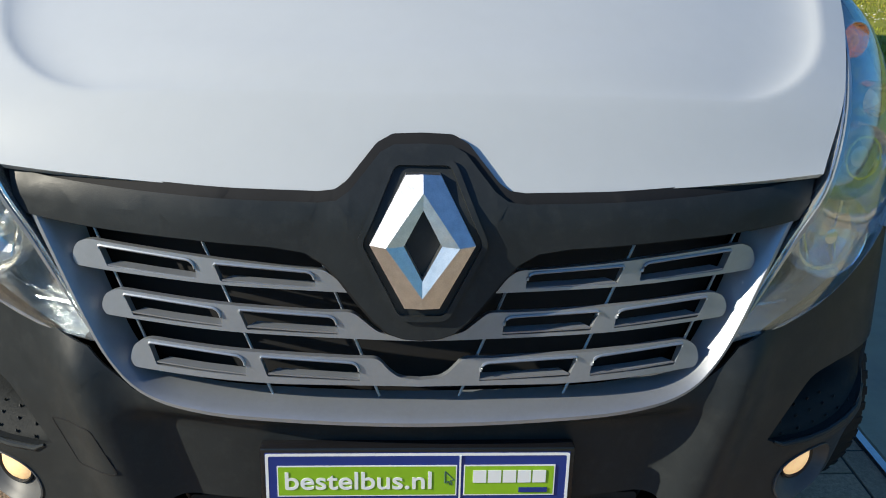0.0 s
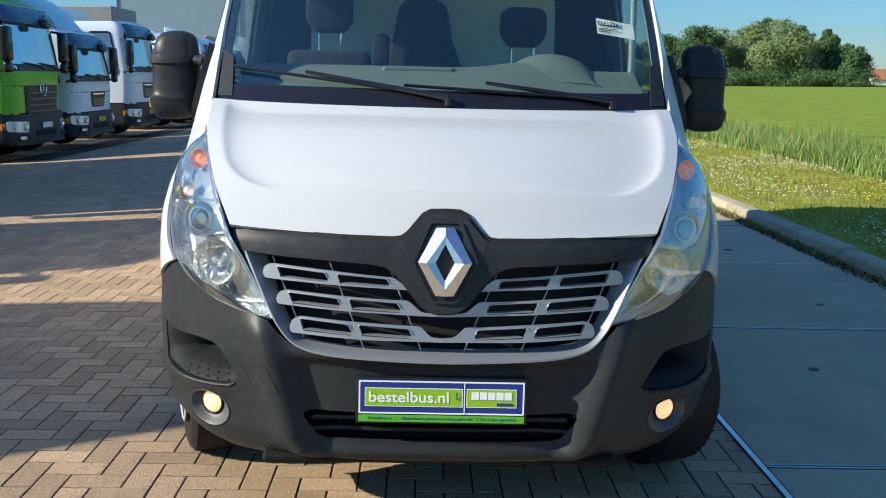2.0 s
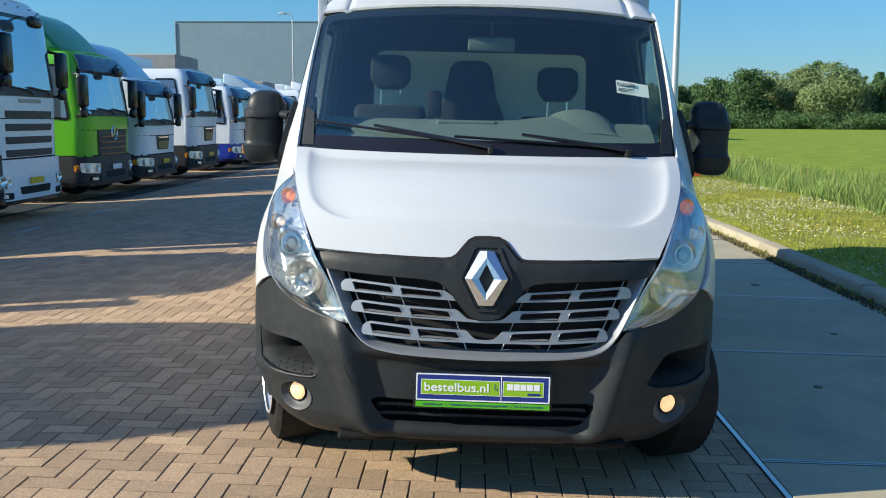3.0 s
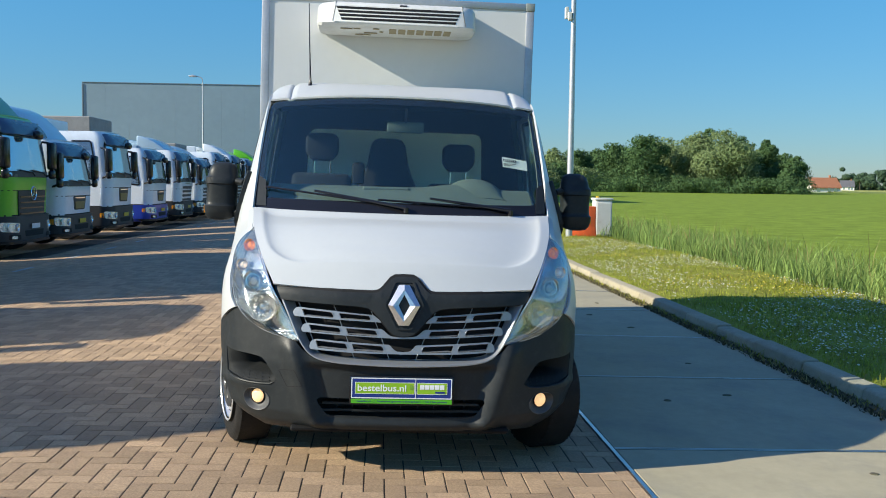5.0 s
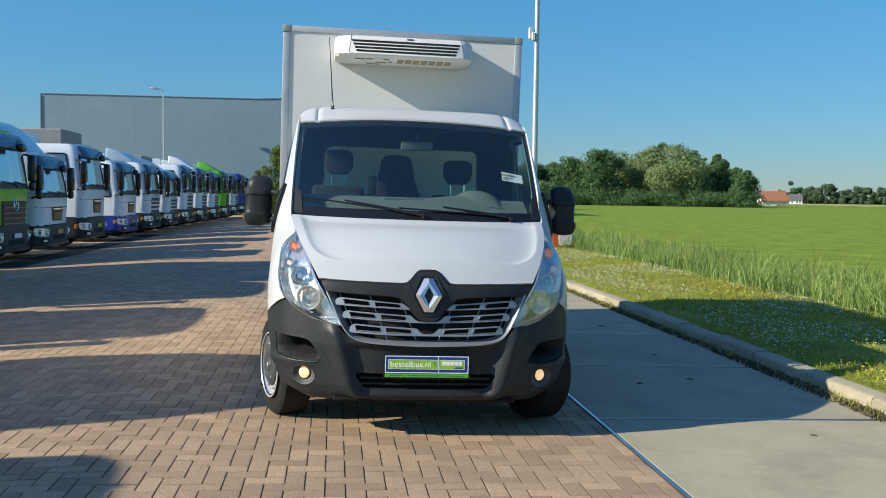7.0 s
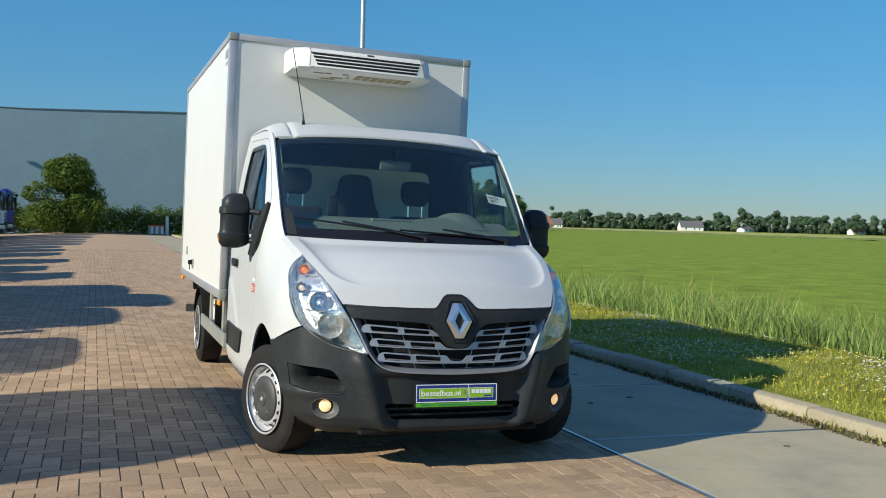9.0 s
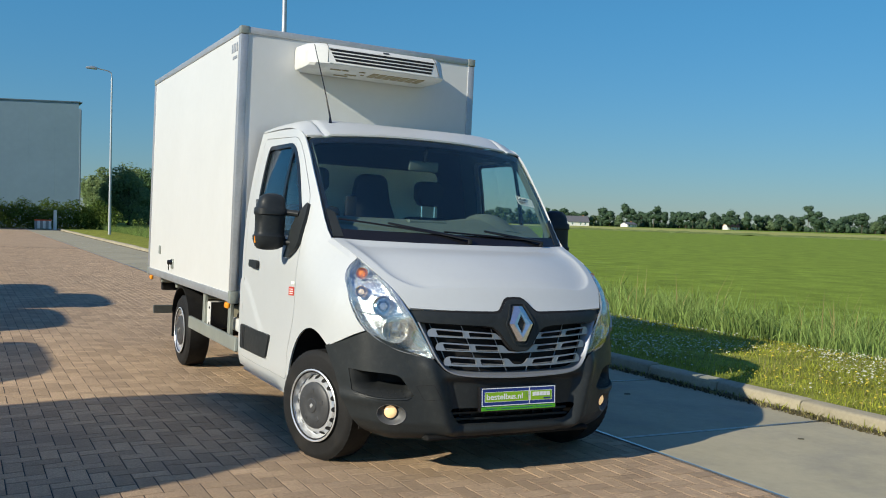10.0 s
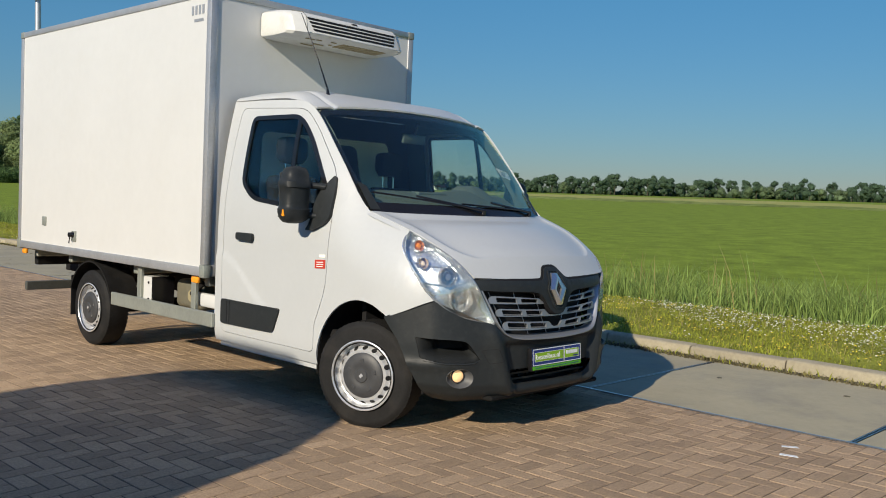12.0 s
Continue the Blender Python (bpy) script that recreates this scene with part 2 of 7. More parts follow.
M = dict(
    white=mat("white_paint", (0.53, 0.55, 0.55), 0.35, coat=0.2, vary=0.015, scale=3, spec=0.5),
    roof_white=mat("box_white", (0.655, 0.66, 0.64), 0.42, vary=0.02, scale=1.2, stain=(0.55, 0.54, 0.48), stain_amount=0.12, stain_scale=1.1),
    black=mat("black_plastic", (0.0235, 0.0272, 0.0290), 0.44, vary=0.06, scale=14, bump=0.05, bump_scale=420, rough_vary=0.05, stain=(0.055, 0.058, 0.058), stain_amount=0.3, stain_scale=26, spec=0.24),
    # darker copy of the bumper plastic; the pocket's shade is put into it
    pocket=mat("shaded_black_plastic", (0.017, 0.019, 0.020), 0.65, vary=0.1, scale=20, bump=0.2, bump_scale=200, spec=0.15),
    gloss_black=mat("gloss_black", (0.012, 0.012, 0.014), 0.2, vary=0.1),
    # near-black that puts the shade of gaps and openings into the colour
    dark=mat("shade_black", (0.006, 0.006, 0.007), 0.8, vary=0.2),
    under=mat("underbody", (0.012, 0.012, 0.012), 0.85, vary=0.3, scale=10, stain=(0.035, 0.03, 0.025), stain_amount=0.4, spec=0.2),
    silver=mat("silver_plastic", (0.36, 0.385, 0.42), 0.40, metal=0.62, vary=0.04, scale=12, bump=0.05, bump_scale=300),
    chrome=mat("chrome", (0.85, 0.86, 0.88), 0.06, metal=1.0, vary=0.02),
    badge=mat("brushed_chrome", (0.78, 0.77, 0.76), 0.34, metal=1.0, vary=0.10, scale=60, bump=0.08, bump_scale=40),
    reflector=mat("lamp_reflector", (0.95, 0.92, 0.86), 0.16, metal=0.85, vary=0.05, bump=0.45, bump_scale=55),
    lamp_grey=mat("lamp_bezel", (0.72, 0.76, 0.78), 0.24, metal=0.76, vary=0.10, scale=14, bump=0.5, bump_scale=22),
    fog_grey=mat("grey_bowl_plastic", (0.075, 0.078, 0.08), 0.5, vary=0.08, scale=20),
    lamp_on=mat("fog_lamp_lit", (1.0, 0.64, 0.32), 0.3, emit=0.5, vary=0.14, scale=45),
    amber_bowl=mat("amber_tinted_reflector", (0.95, 0.86, 0.76), 0.2, metal=0.9, vary=0.2, scale=60),
    gold_bowl=mat("warm_reflector", (0.97, 0.95, 0.90), 0.20, metal=0.88, vary=0.15, scale=50),
    amber_lit=mat("lit_amber_lens", (0.95, 0.30, 0.02), 0.25, vary=0.5, scale=110, emit=0.18),
    pos_lit=mat("lit_position_lens", (1.0, 0.80, 0.58), 0.3, vary=0.3, scale=120, emit=0.06),
    lens_dark=mat("smoked_bulb_cap", (0.42, 0.45, 0.48), 0.12, metal=0.6, vary=0.1),
    amber=mat("amber_lamp", (1.0, 0.36, 0.03), 0.22, vary=0.2, scale=90),
    glass=pane_mat("window_glass", (0.92, 0.985, 0.95), 0.0, 0.085, (0.80, 0.90, 0.74)),
    side_glass=pane_mat("tinted_side_glass", (0.90, 0.95, 0.96)),
    lens=pane_mat("lamp_lens", (0.95, 0.965, 0.96), 0.015, 0.15),
    alu=mat("aluminium", (0.46, 0.47, 0.48), 0.42, metal=0.5, vary=0.08, scale=6, bump=0.05, bump_scale=200),
    guard_dark=mat("dark_grey_steel", (0.075, 0.08, 0.072), 0.6, vary=0.15, scale=8),
    alu_dull=mat("dull_aluminium", (0.33, 0.35, 0.31), 0.5, metal=0.4, vary=0.1, scale=5),
    rubber=mat("tyre_rubber", (0.013, 0.013, 0.013), 0.75, vary=0.25, scale=12, bump=0.2, bump_scale=120, stain=(0.05, 0.043, 0.036), stain_amount=0.35, stain_scale=5, spec=0.3),
    steel=mat("silver_steel_wheel", (0.74, 0.75, 0.76), 0.3, metal=0.55, vary=0.06, scale=20, stain=(0.2, 0.18, 0.16), stain_amount=0.3, stain_scale=9),
    cap=mat("grey_wheel_cap", (0.05, 0.052, 0.055), 0.5, vary=0.12, scale=20),
    rear_panel=mat("pale_rear_panel", (0.90, 0.92, 0.82), 0.7, vary=0.05, scale=3),
    seat=mat("dark_seat_cloth", (0.012, 0.013, 0.015), 0.9, vary=0.2, scale=30, bump=0.2, bump_scale=300),
    dash=mat("grey_dashboard", (0.095, 0.125, 0.112), 0.65, vary=0.1, scale=8, bump=0.1, bump_scale=300),
    cab_grey=mat("grey_cab_lining", (0.62, 0.63, 0.60), 0.7, vary=0.06, scale=3),
    paper=mat("white_paper", (0.82, 0.82, 0.80), 0.7, vary=0.02),
    ink=mat("dark_ink", (0.03, 0.03, 0.035), 0.6),
    plate_blue=mat("blue_plate", (0.012, 0.035, 0.22), 0.35, vary=0.05),
    plate_green=mat("lime_plate", (0.27, 0.50, 0.02), 0.35, vary=0.05),
    plate_green_b=mat("grass_green_strip", (0.10, 0.45, 0.02), 0.35, vary=0.05),
    worn_line=mat("worn_road_paint", (0.42, 0.42, 0.40), 0.85, vary=0.2, scale=9, stain=(0.15, 0.13, 0.11), stain_amount=0.7, stain_scale=14),
    plate_white=mat("white_lettering", (0.85, 0.86, 0.85), 0.4),
    red=mat("red_sticker", (0.55, 0.05, 0.03), 0.45),
    cream=mat("cooling_unit_white", (0.70, 0.70, 0.66), 0.45, vary=0.04, scale=4, stain=(0.42, 0.38, 0.26), stain_amount=0.35, stain_scale=5),
    tan_pale=mat("beige_plastic", (0.15, 0.14, 0.10), 0.6, vary=0.08, scale=6, stain=(0.22, 0.20, 0.15), stain_amount=0.4, stain_scale=6),
    tan=mat("tan_vent", (0.34, 0.29, 0.17), 0.7, vary=0.1, scale=20),
    brick=mat("paving_brick", (0.442, 0.312, 0.196), 0.88, vary=0.22, scale=85, per_piece=0.18, bump=0.8, bump_scale=130, stain=(0.20, 0.14, 0.10), stain_amount=0.35, stain_scale=0.9, spec=0.3),
    brick_bulk=mat("paving_brick_joined", (0.442, 0.312, 0.196), 0.88, vary=0.22, scale=85, island=0.18, bump=0.8, bump_scale=130, stain=(0.20, 0.14, 0.10), stain_amount=0.35, stain_scale=0.9, spec=0.3),
    edge_steel=mat("worn_steel_edge", (0.55, 0.57, 0.60), 0.3, metal=1.0, vary=0.12, scale=6, stain=(0.3, 0.27, 0.22), stain_amount=0.4, stain_scale=5),
    joint=mat("sandy_joint", (0.046, 0.040, 0.032), 0.95, vary=0.4, scale=9),
    concrete=mat("worn_concrete", (0.385, 0.34, 0.225), 0.85, vary=0.07, scale=1.6, bump=0.2, bump_scale=120, stain=(0.22, 0.21, 0.18), stain_amount=0.5, stain_scale=1.3, per_piece=0.05),
    kerbstone=mat("kerb_concrete", (0.37, 0.325, 0.225), 0.9, vary=0.12, scale=4, bump=0.5, bump_scale=70, stain=(0.18, 0.16, 0.11), stain_amount=0.6, stain_scale=4, per_piece=0.1),
    soil=mat("gutter_soil", (0.10, 0.085, 0.055), 0.95, vary=0.4, scale=14, bump=0.8, bump_scale=60, stain=(0.15, 0.17, 0.05), stain_amount=0.6, stain_scale=7),
    turf=mat("turf", (0.25, 0.265, 0.045), 0.9, vary=0.32, scale=2.0, bump=0.8, bump_scale=90, stain=(0.16, 0.15, 0.03), stain_amount=0.5, stain_scale=1.2, spec=0.1),
    field=mat("crop_field", (0.190, 0.258, 0.032), 0.9, vary=0.28, scale=0.9, bump=0.6, bump_scale=12, stain=(0.20, 0.262, 0.030), stain_amount=0.6, stain_scale=0.03, spec=0.1),
    bank=mat("rough_bank_grass", (0.17, 0.21, 0.06), 0.9, vary=0.35, scale=0.5, spec=0.1),
    meadow=mat("pale_meadow", (0.36, 0.36, 0.11), 0.9, vary=0.15, scale=0.1, spec=0.1),
    blade=leaf_mat("grass_blade", (0.33, 0.355, 0.055), 0.35),
    crop_blade=leaf_mat("crop_blade", (0.185, 0.255, 0.042), 0.3, 0.3),
    reed=leaf_mat("reed_blade", (0.225, 0.31, 0.088), 0.45, 0.25),
    litter=leaf_mat("rotted_leaves", (0.115, 0.10, 0.055), 0.4, 0.1),
    straw=leaf_mat("straw_blade", (0.34, 0.30, 0.12), 0.3),
    daisy=mat("cream_petal", (0.62, 0.62, 0.47), 0.7, island=0.2),
    daisy_y=mat("yellow_petal", (0.65, 0.50, 0.05), 0.7, island=0.1),
    leaf_a=leaf_mat("willow_leaf", (0.22, 0.285, 0.125), 0.2, 0.35),
    leaf_b=leaf_mat("dark_leaf", (0.095, 0.165, 0.065), 0.25, 0.35),
    # far crowns: distance haze is put into the leaf colour
    leaf_far=leaf_mat("hazed_far_leaf", (0.070, 0.116, 0.068), 0.12, 0.25),
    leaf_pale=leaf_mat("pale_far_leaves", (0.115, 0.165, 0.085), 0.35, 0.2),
    leaf_c=leaf_mat("hedge_leaf", (0.10, 0.15, 0.03), 0.45),
    bark=mat("bark", (0.09, 0.07, 0.05), 0.9, vary=0.3, scale=6, bump=0.6, bump_scale=30),
    coping=mat("blue_grey_coping", (0.13, 0.18, 0.225), 0.5, vary=0.1, scale=2),
    clad=mat("grey_cladding", (0.215, 0.308, 0.370), 0.65, vary=0.04, scale=0.25, stain=(0.16, 0.25, 0.31), stain_amount=0.3, stain_scale=0.08, spec=0.3),
    galv=mat("galvanised_steel", (0.50, 0.52, 0.54), 0.45, metal=0.6, vary=0.08, scale=5),
    orange=mat("orange_plastic", (0.75, 0.12, 0.02), 0.5, vary=0.08),
    grey_box=mat("light_grey_cabinet", (0.60, 0.61, 0.58), 0.55, vary=0.05, stain=(0.3, 0.3, 0.26), stain_amount=0.3, stain_scale=4),
    roof_tile=mat("red_roof_tiles", (0.36, 0.15, 0.075), 0.8, vary=0.2, scale=2),
    house_wall=mat("white_render", (0.75, 0.73, 0.68), 0.8, vary=0.06, scale=1),
    slate=mat("grey_roof", (0.12, 0.12, 0.13), 0.7, vary=0.2, scale=2),
    t_white=mat("truck_white", (0.80, 0.86, 0.92), 0.3, coat=0.4, vary=0.04, scale=2),
    t_green=mat("truck_green", (0.14, 0.52, 0.02), 0.3, coat=0.4, vary=0.04, scale=2),
    t_dgreen=mat("truck_deep_green", (0.03, 0.24, 0.07), 0.35, coat=0.3, vary=0.05, scale=2),
    t_blue=mat("truck_blue", (0.02, 0.05, 0.38), 0.35, coat=0.3, vary=0.05, scale=2),
    t_grey=mat("truck_grey_plastic", (0.025, 0.028, 0.034), 0.5, vary=0.12, scale=6),
    t_pale=mat("pale_blue_spoiler", (0.40, 0.55, 0.68), 0.3, coat=0.4, vary=0.05, scale=2),
    # opaque blue mirror panes: the sky's sheen on glass is put into the colour
    t_glass=mat("sky_sheen_pane", (0.42, 0.56, 0.66), 0.06, metal=0.85, vary=0.06, scale=0.8),
    t_visor=mat("smoked_blue_visor", (0.05, 0.10, 0.17), 0.25, vary=0.1, scale=4),
    olive=mat("grille_badge_panel", (0.16, 0.14, 0.03), 0.3, vary=0.2),
    tarp=mat("grey_tarpaulin", (0.30, 0.29, 0.27), 0.7, vary=0.1, scale=3),
    yellow=mat("yellow_plate", (0.7, 0.45, 0.02), 0.4),
)
M["field"].node_tree.nodes["Principled BSDF"].inputs["Specular IOR Level"].default_value = 0.1


# ---- building helpers ----
def curve(*pts):
    """A smooth curve through (t, a, b, ...), as a function of t."""
    ts = [p[0] for p in pts]
    vs = [Vector(p[1:]) if len(p) > 2 else p[1] for p in pts]
    n = len(ts)
    tang = []
    for i in range(n):
        a, b = max(0, i - 1), min(n - 1, i + 1)
        tang.append((vs[b] - vs[a]) * (1 / (ts[b] - ts[a])))

    def at(t):
        t = min(max(t, ts[0]), ts[-1])
        i = 0
        while i < n - 2 and t > ts[i + 1]:
            i += 1
        h = ts[i + 1] - ts[i]
        u = (t - ts[i]) / h
        return vs[i] * (2 * u**3 - 3 * u**2 + 1) + tang[i] * (h * (u**3 - 2 * u**2 + u)) + vs[i + 1] * (3 * u**2 - 2 * u**3) + tang[i + 1] * (h * (u**3 - u**2))
    return at


def smooth(a, b, t):
    u = min(max((t - a) / (b - a), 0.0), 1.0)
    return u * u * (3 - 2 * u)


def thing(name, label, category, m=None, group="", kind=""):
    ob = tagged(new(name), label, category, group, kind)
    if m is not None:
        ob.matrix_basis = m
    return ob


def part(name, bm, material, parent=None, label="", sharp=35, m=None):
    me = bpy.data.meshes.new(name)
    bm.to_mesh(me)
    bm.free()
    me.materials.append(material)
    me.polygons.foreach_set("use_smooth", [True] * len(me.polygons))
    if sharp is not None:
        me.set_sharp_from_angle(angle=radians(sharp))
    ob = new(name, me)
    if parent is not None:
        ob.parent = parent
    if m is not None:
        ob.matrix_basis = m
    return tagged(ob, label)


def solid(name, bm, material, label, category, group="", kind="", sharp=35, m=None):
    return tagged(part(name, bm, material, None, "", sharp, m), label, category, group, kind)


def rounded_loop(pts, r=0.02, n=4):
    """A closed outline in two dimensions with rounded corners. r: one radius, or one for each corner."""
    out = []
    k = len(pts)
    for i, p in enumerate(pts):
        rad = r[i] if isinstance(r, (list, tuple)) else r
        p, a, b = Vector(p), Vector(pts[i - 1]), Vector(pts[(i + 1) % k])
        da, db = a - p, b - p
        c = min(rad, da.length * 0.45, db.length * 0.45)
        if c < 1e-4:
            out.append((p.x, p.y))
            continue
        s, e = p + da.normalized() * c, p + db.normalized() * c
        for j in range(n + 1):
            u = j / n
            q = s * (1 - u) ** 2 + p * (2 * u * (1 - u)) + e * u**2
            out.append((q.x, q.y))
    return out


def sheet(loops, fn, step=0.05, thick=0.0, inside=(0, 1.5, 0.9)):
    """A skin cut from the plane outlines in loops (the first the rim, the others holes) and laid on the surface fn(a, b)."""
    bm = bmesh.new()
    for loop in loops:
        vs = [bm.verts.new((a, b, 0)) for a, b in loop]
        for i in range(len(vs)):
            bm.edges.new((vs[i - 1], vs[i]))
    bmesh.ops.triangle_fill(bm, use_beauty=True, use_dissolve=False, edges=bm.edges[:], normal=(0, 0, 1))
    steps = step if isinstance(step, tuple) else (step, step)
    for axis in (0, 1):
        lo, hi = min(v.co[axis] for v in bm.verts), max(v.co[axis] for v in bm.verts)
        n = int((hi - lo) / steps[axis])
        no = Vector((1, 0, 0)) if axis == 0 else Vector((0, 1, 0))
        for i in range(1, n + 1):
            bmesh.ops.bisect_plane(bm, geom=bm.verts[:] + bm.edges[:] + bm.faces[:], dist=1e-5, plane_co=no * (lo + (hi - lo) * i / (n + 1)), plane_no=no)
    for v in bm.verts:
        v.co = Vector(fn(v.co.x, v.co.y))
    bm.normal_update()
    ref = Vector(inside)
    if sum((f.calc_center_median() - ref).normalized().dot(f.normal) * f.calc_area() for f in bm.faces) < 0:
        bmesh.ops.reverse_faces(bm, faces=bm.faces[:])
    if thick:
        bm.normal_update()
        bmesh.ops.solidify(bm, geom=bm.faces[:], thickness=thick)
        bmesh.ops.recalc_face_normals(bm, faces=bm.faces[:])
    return bm


def box_into(bm, size, at, bevel=0.0, seg=1, rot=None):
    made = bmesh.ops.create_cube(bm, size=1.0)["verts"]
    t = Matrix.Translation(at) @ (rot.to_4x4() if rot is not None else Matrix.Identity(4)) @ Matrix.Diagonal((*size, 1))
    bmesh.ops.transform(bm, matrix=t, verts=made)
    if bevel:
        edges = list({e for v in made for e in v.link_edges})
        bmesh.ops.bevel(bm, geom=edges, offset=bevel, segments=seg, affect="EDGES", profile=0.5)
    return bm


def box(size, at, bevel=0.0, seg=1, rot=None):
    return box_into(bmesh.new(), size, at, bevel, seg, rot)


def prism(profile, lo, hi, axis="x", bevel=0.0, seg=2):
    """The outline extruded from lo to hi along an axis. Outline in (y, z) for x, (x, z) for y, (x, y) for z."""
    bm = bmesh.new()
    put = {"x": lambda a, b, c: (c, a, b), "y": lambda a, b, c: (a, c, b), "z": lambda a, b, c: (a, b, c)}[axis]
    v0 = [bm.verts.new(put(a, b, lo)) for a, b in profile]
    v1 = [bm.verts.new(put(a, b, hi)) for a, b in profile]
    n = len(profile)
    bm.faces.new(v0), bm.faces.new(v1)
    for i in range(n):
        bm.faces.new((v0[i - 1], v0[i], v1[i], v1[i - 1]))
    bmesh.ops.recalc_face_normals(bm, faces=bm.faces[:])
    if bevel:
        bmesh.ops.bevel(bm, geom=bm.edges[:], offset=bevel, segments=seg, affect="EDGES", profile=0.5, clamp_overlap=True)
    return bm


def turned(profile, n=40, axis="x"):
    """A body of revolution: profile of (radius, along) turned round an axis."""
    bm = bmesh.new()
    rings = []
    for r, a in profile:
        ring = []
        for i in range(n):
            c, s = math.cos(2 * math.pi * i / n) * r, math.sin(2 * math.pi * i / n) * r
            ring.append(bm.verts.new({"x": (a, c, s), "y": (c, a, s), "z": (c, s, a)}[axis]))
        rings.append(ring)
    for a, b in zip(rings, rings[1:]):
        for i in range(n):
            bm.faces.new((a[i - 1], a[i], b[i], b[i - 1]))
    bmesh.ops.remove_doubles(bm, verts=bm.verts[:], dist=1e-5)
    bmesh.ops.recalc_face_normals(bm, faces=bm.faces[:])
    return bm


def tube_into(bm, pts, r, n=8):
    pts = [Vector(p) for p in pts]
    rs = r if isinstance(r, (list, tuple)) else [r] * len(pts)
    rings = []
    for i, p in enumerate(pts):
        d = (pts[min(i + 1, len(pts) - 1)] - pts[max(i - 1, 0)]).normalized()
        u = d.cross(Vector((0, 0, 1)) if abs(d.z) < 0.9 else Vector((1, 0, 0))).normalized()
        w = d.cross(u)
        rings.append([bm.verts.new(p + (u * math.cos(2 * math.pi * k / n) + w * math.sin(2 * math.pi * k / n)) * rs[i]) for k in range(n)])
    for a, b in zip(rings, rings[1:]):
        for k in range(n):
            bm.faces.new((a[k - 1], a[k], b[k], b[k - 1]))
    bm.faces.new(rings[0]), bm.faces.new(rings[-1])
    return bm


def tube(pts, r, n=8):
    bm = tube_into(bmesh.new(), pts, r, n)
    bmesh.ops.recalc_face_normals(bm, faces=bm.faces[:])
    return bm


def mesh_ob(name, verts, faces, material):
    me = bpy.data.meshes.new(name)
    me.from_pydata(verts, [], faces)
    me.materials.append(material)
    return new(name, me)


def lettering(text, height, m, material, parent, name="lettering", extrude=0.0006, width=None, bold=0.0):
    cu = bpy.data.curves.new(name, "FONT")
    cu.body, cu.size, cu.extrude, cu.align_x, cu.align_y, cu.offset = text, height, extrude, "CENTER", "CENTER", bold
    tmp = new(name, cu)
    bpy.context.view_layer.update()
    me = bpy.data.meshes.new_from_object(tmp.evaluated_get(bpy.context.evaluated_depsgraph_get()))
    bpy.data.objects.remove(tmp)
    me.materials.clear()
    me.materials.append(material)
    if width:
        xs = [v.co.x for v in me.vertices]
        k = width / (max(xs) - min(xs))
        for v in me.vertices:
            v.co.x *= k
    ob = new(name, me)
    ob.parent, ob.matrix_basis = parent, m
    return ob


def ring_points(loop, grow):
    """The loop moved outwards (grow > 0) or inwards, for seals and borders."""
    n = len(loop)
    area = sum(loop[i - 1][0] * loop[i][1] - loop[i][0] * loop[i - 1][1] for i in range(n))
    sign = 1 if area > 0 else -1
    res = []
    for i in range(n):
        a, b, c = Vector(loop[i - 1]), Vector(loop[i]), Vector(loop[(i + 1) % n])
        d1, d2 = (b - a), (c - b)
        if d1.length < 1e-6 or d2.length < 1e-6:
            res.append(tuple(b))
            continue
        n1, n2 = Vector((d1.y, -d1.x)).normalized(), Vector((d2.y, -d2.x)).normalized()
        m = n1 + n2
        m = n1 if m.length < 1e-3 else m.normalized() / max(0.5, m.normalized().dot(n1))
        res.append(tuple(b + m * grow * sign))
    return res


# ---- ground, road and verge ----
CROSS = ((-60, -0.28), (-10, -0.26), (-8, -0.215), (-4.5, -0.01), (-2, 0.0425), (0, 0.0), (3.6, -0.0785), (60, -0.0785))


def road_z(x):
    for (a, za), (b, zb) in zip(CROSS, CROSS[1:]):
        if x <= b:
            return za + (zb - za) * (x - a) / (b - a)
    return CROSS[-1][1]


VERGE = curve((3.60, -0.001), (3.9, 0.014), (5.0, 0.034), (6.5, 0.0), (7.4, -0.10), (8.4, -0.36), (9.4, -0.23), (11, -0.15))


def strip(name, xs, zs, y0, y1, material, label, ny=60, wave=0.0, kind="structure", category="ground"):
    ys = [y0 + (y1 - y0) * j / ny for j in range(ny + 1)]
    verts, faces = [], []
    for y in ys:
        for x, z in zip(xs, zs):
            verts.append((x, y, z + wave * (noise.noise(Vector((x * 0.7, y * 0.7, 0))))))
    n = len(xs)
    for j in range(ny):
        for i in range(n - 1):
            a = j * n + i
            faces.append((a, a + 1, a + n + 1, a + n))
    ob = mesh_ob(name, verts, faces, material)
    ob.data.polygons.foreach_set("use_smooth", [True] * len(faces))
    return tagged(ob, label, category, "", kind)


xs = [-2500, -400, -60, 3.0, 8.8, 9.4, 10.5, 12, 16, 30, 80, 300, 2500]
zs = [-0.6, -0.6, -0.6, -0.6, -0.5, -0.22, -0.16, -0.15, -0.15, -0.15, -0.15, -0.15, -0.15]
strip("ground", xs, zs, -800, 2500, M["field"], "flat green crop field reaching the horizon", 40)
strip("far_bank", [146, 148, 150, 153, 156], [-0.17, 0.16, 0.24, 0.18, -0.17], -300, 900, M["bank"], "low overgrown bank across the far field", 400, 0.35)
strip("far_meadow", [172, 330], [-0.12, -0.10], -400, 1200, M["meadow"], "pale mown meadow beyond the bank", 60)
vx = [3.74 + (9.6 - 3.74) * i / 40 for i in range(41)]
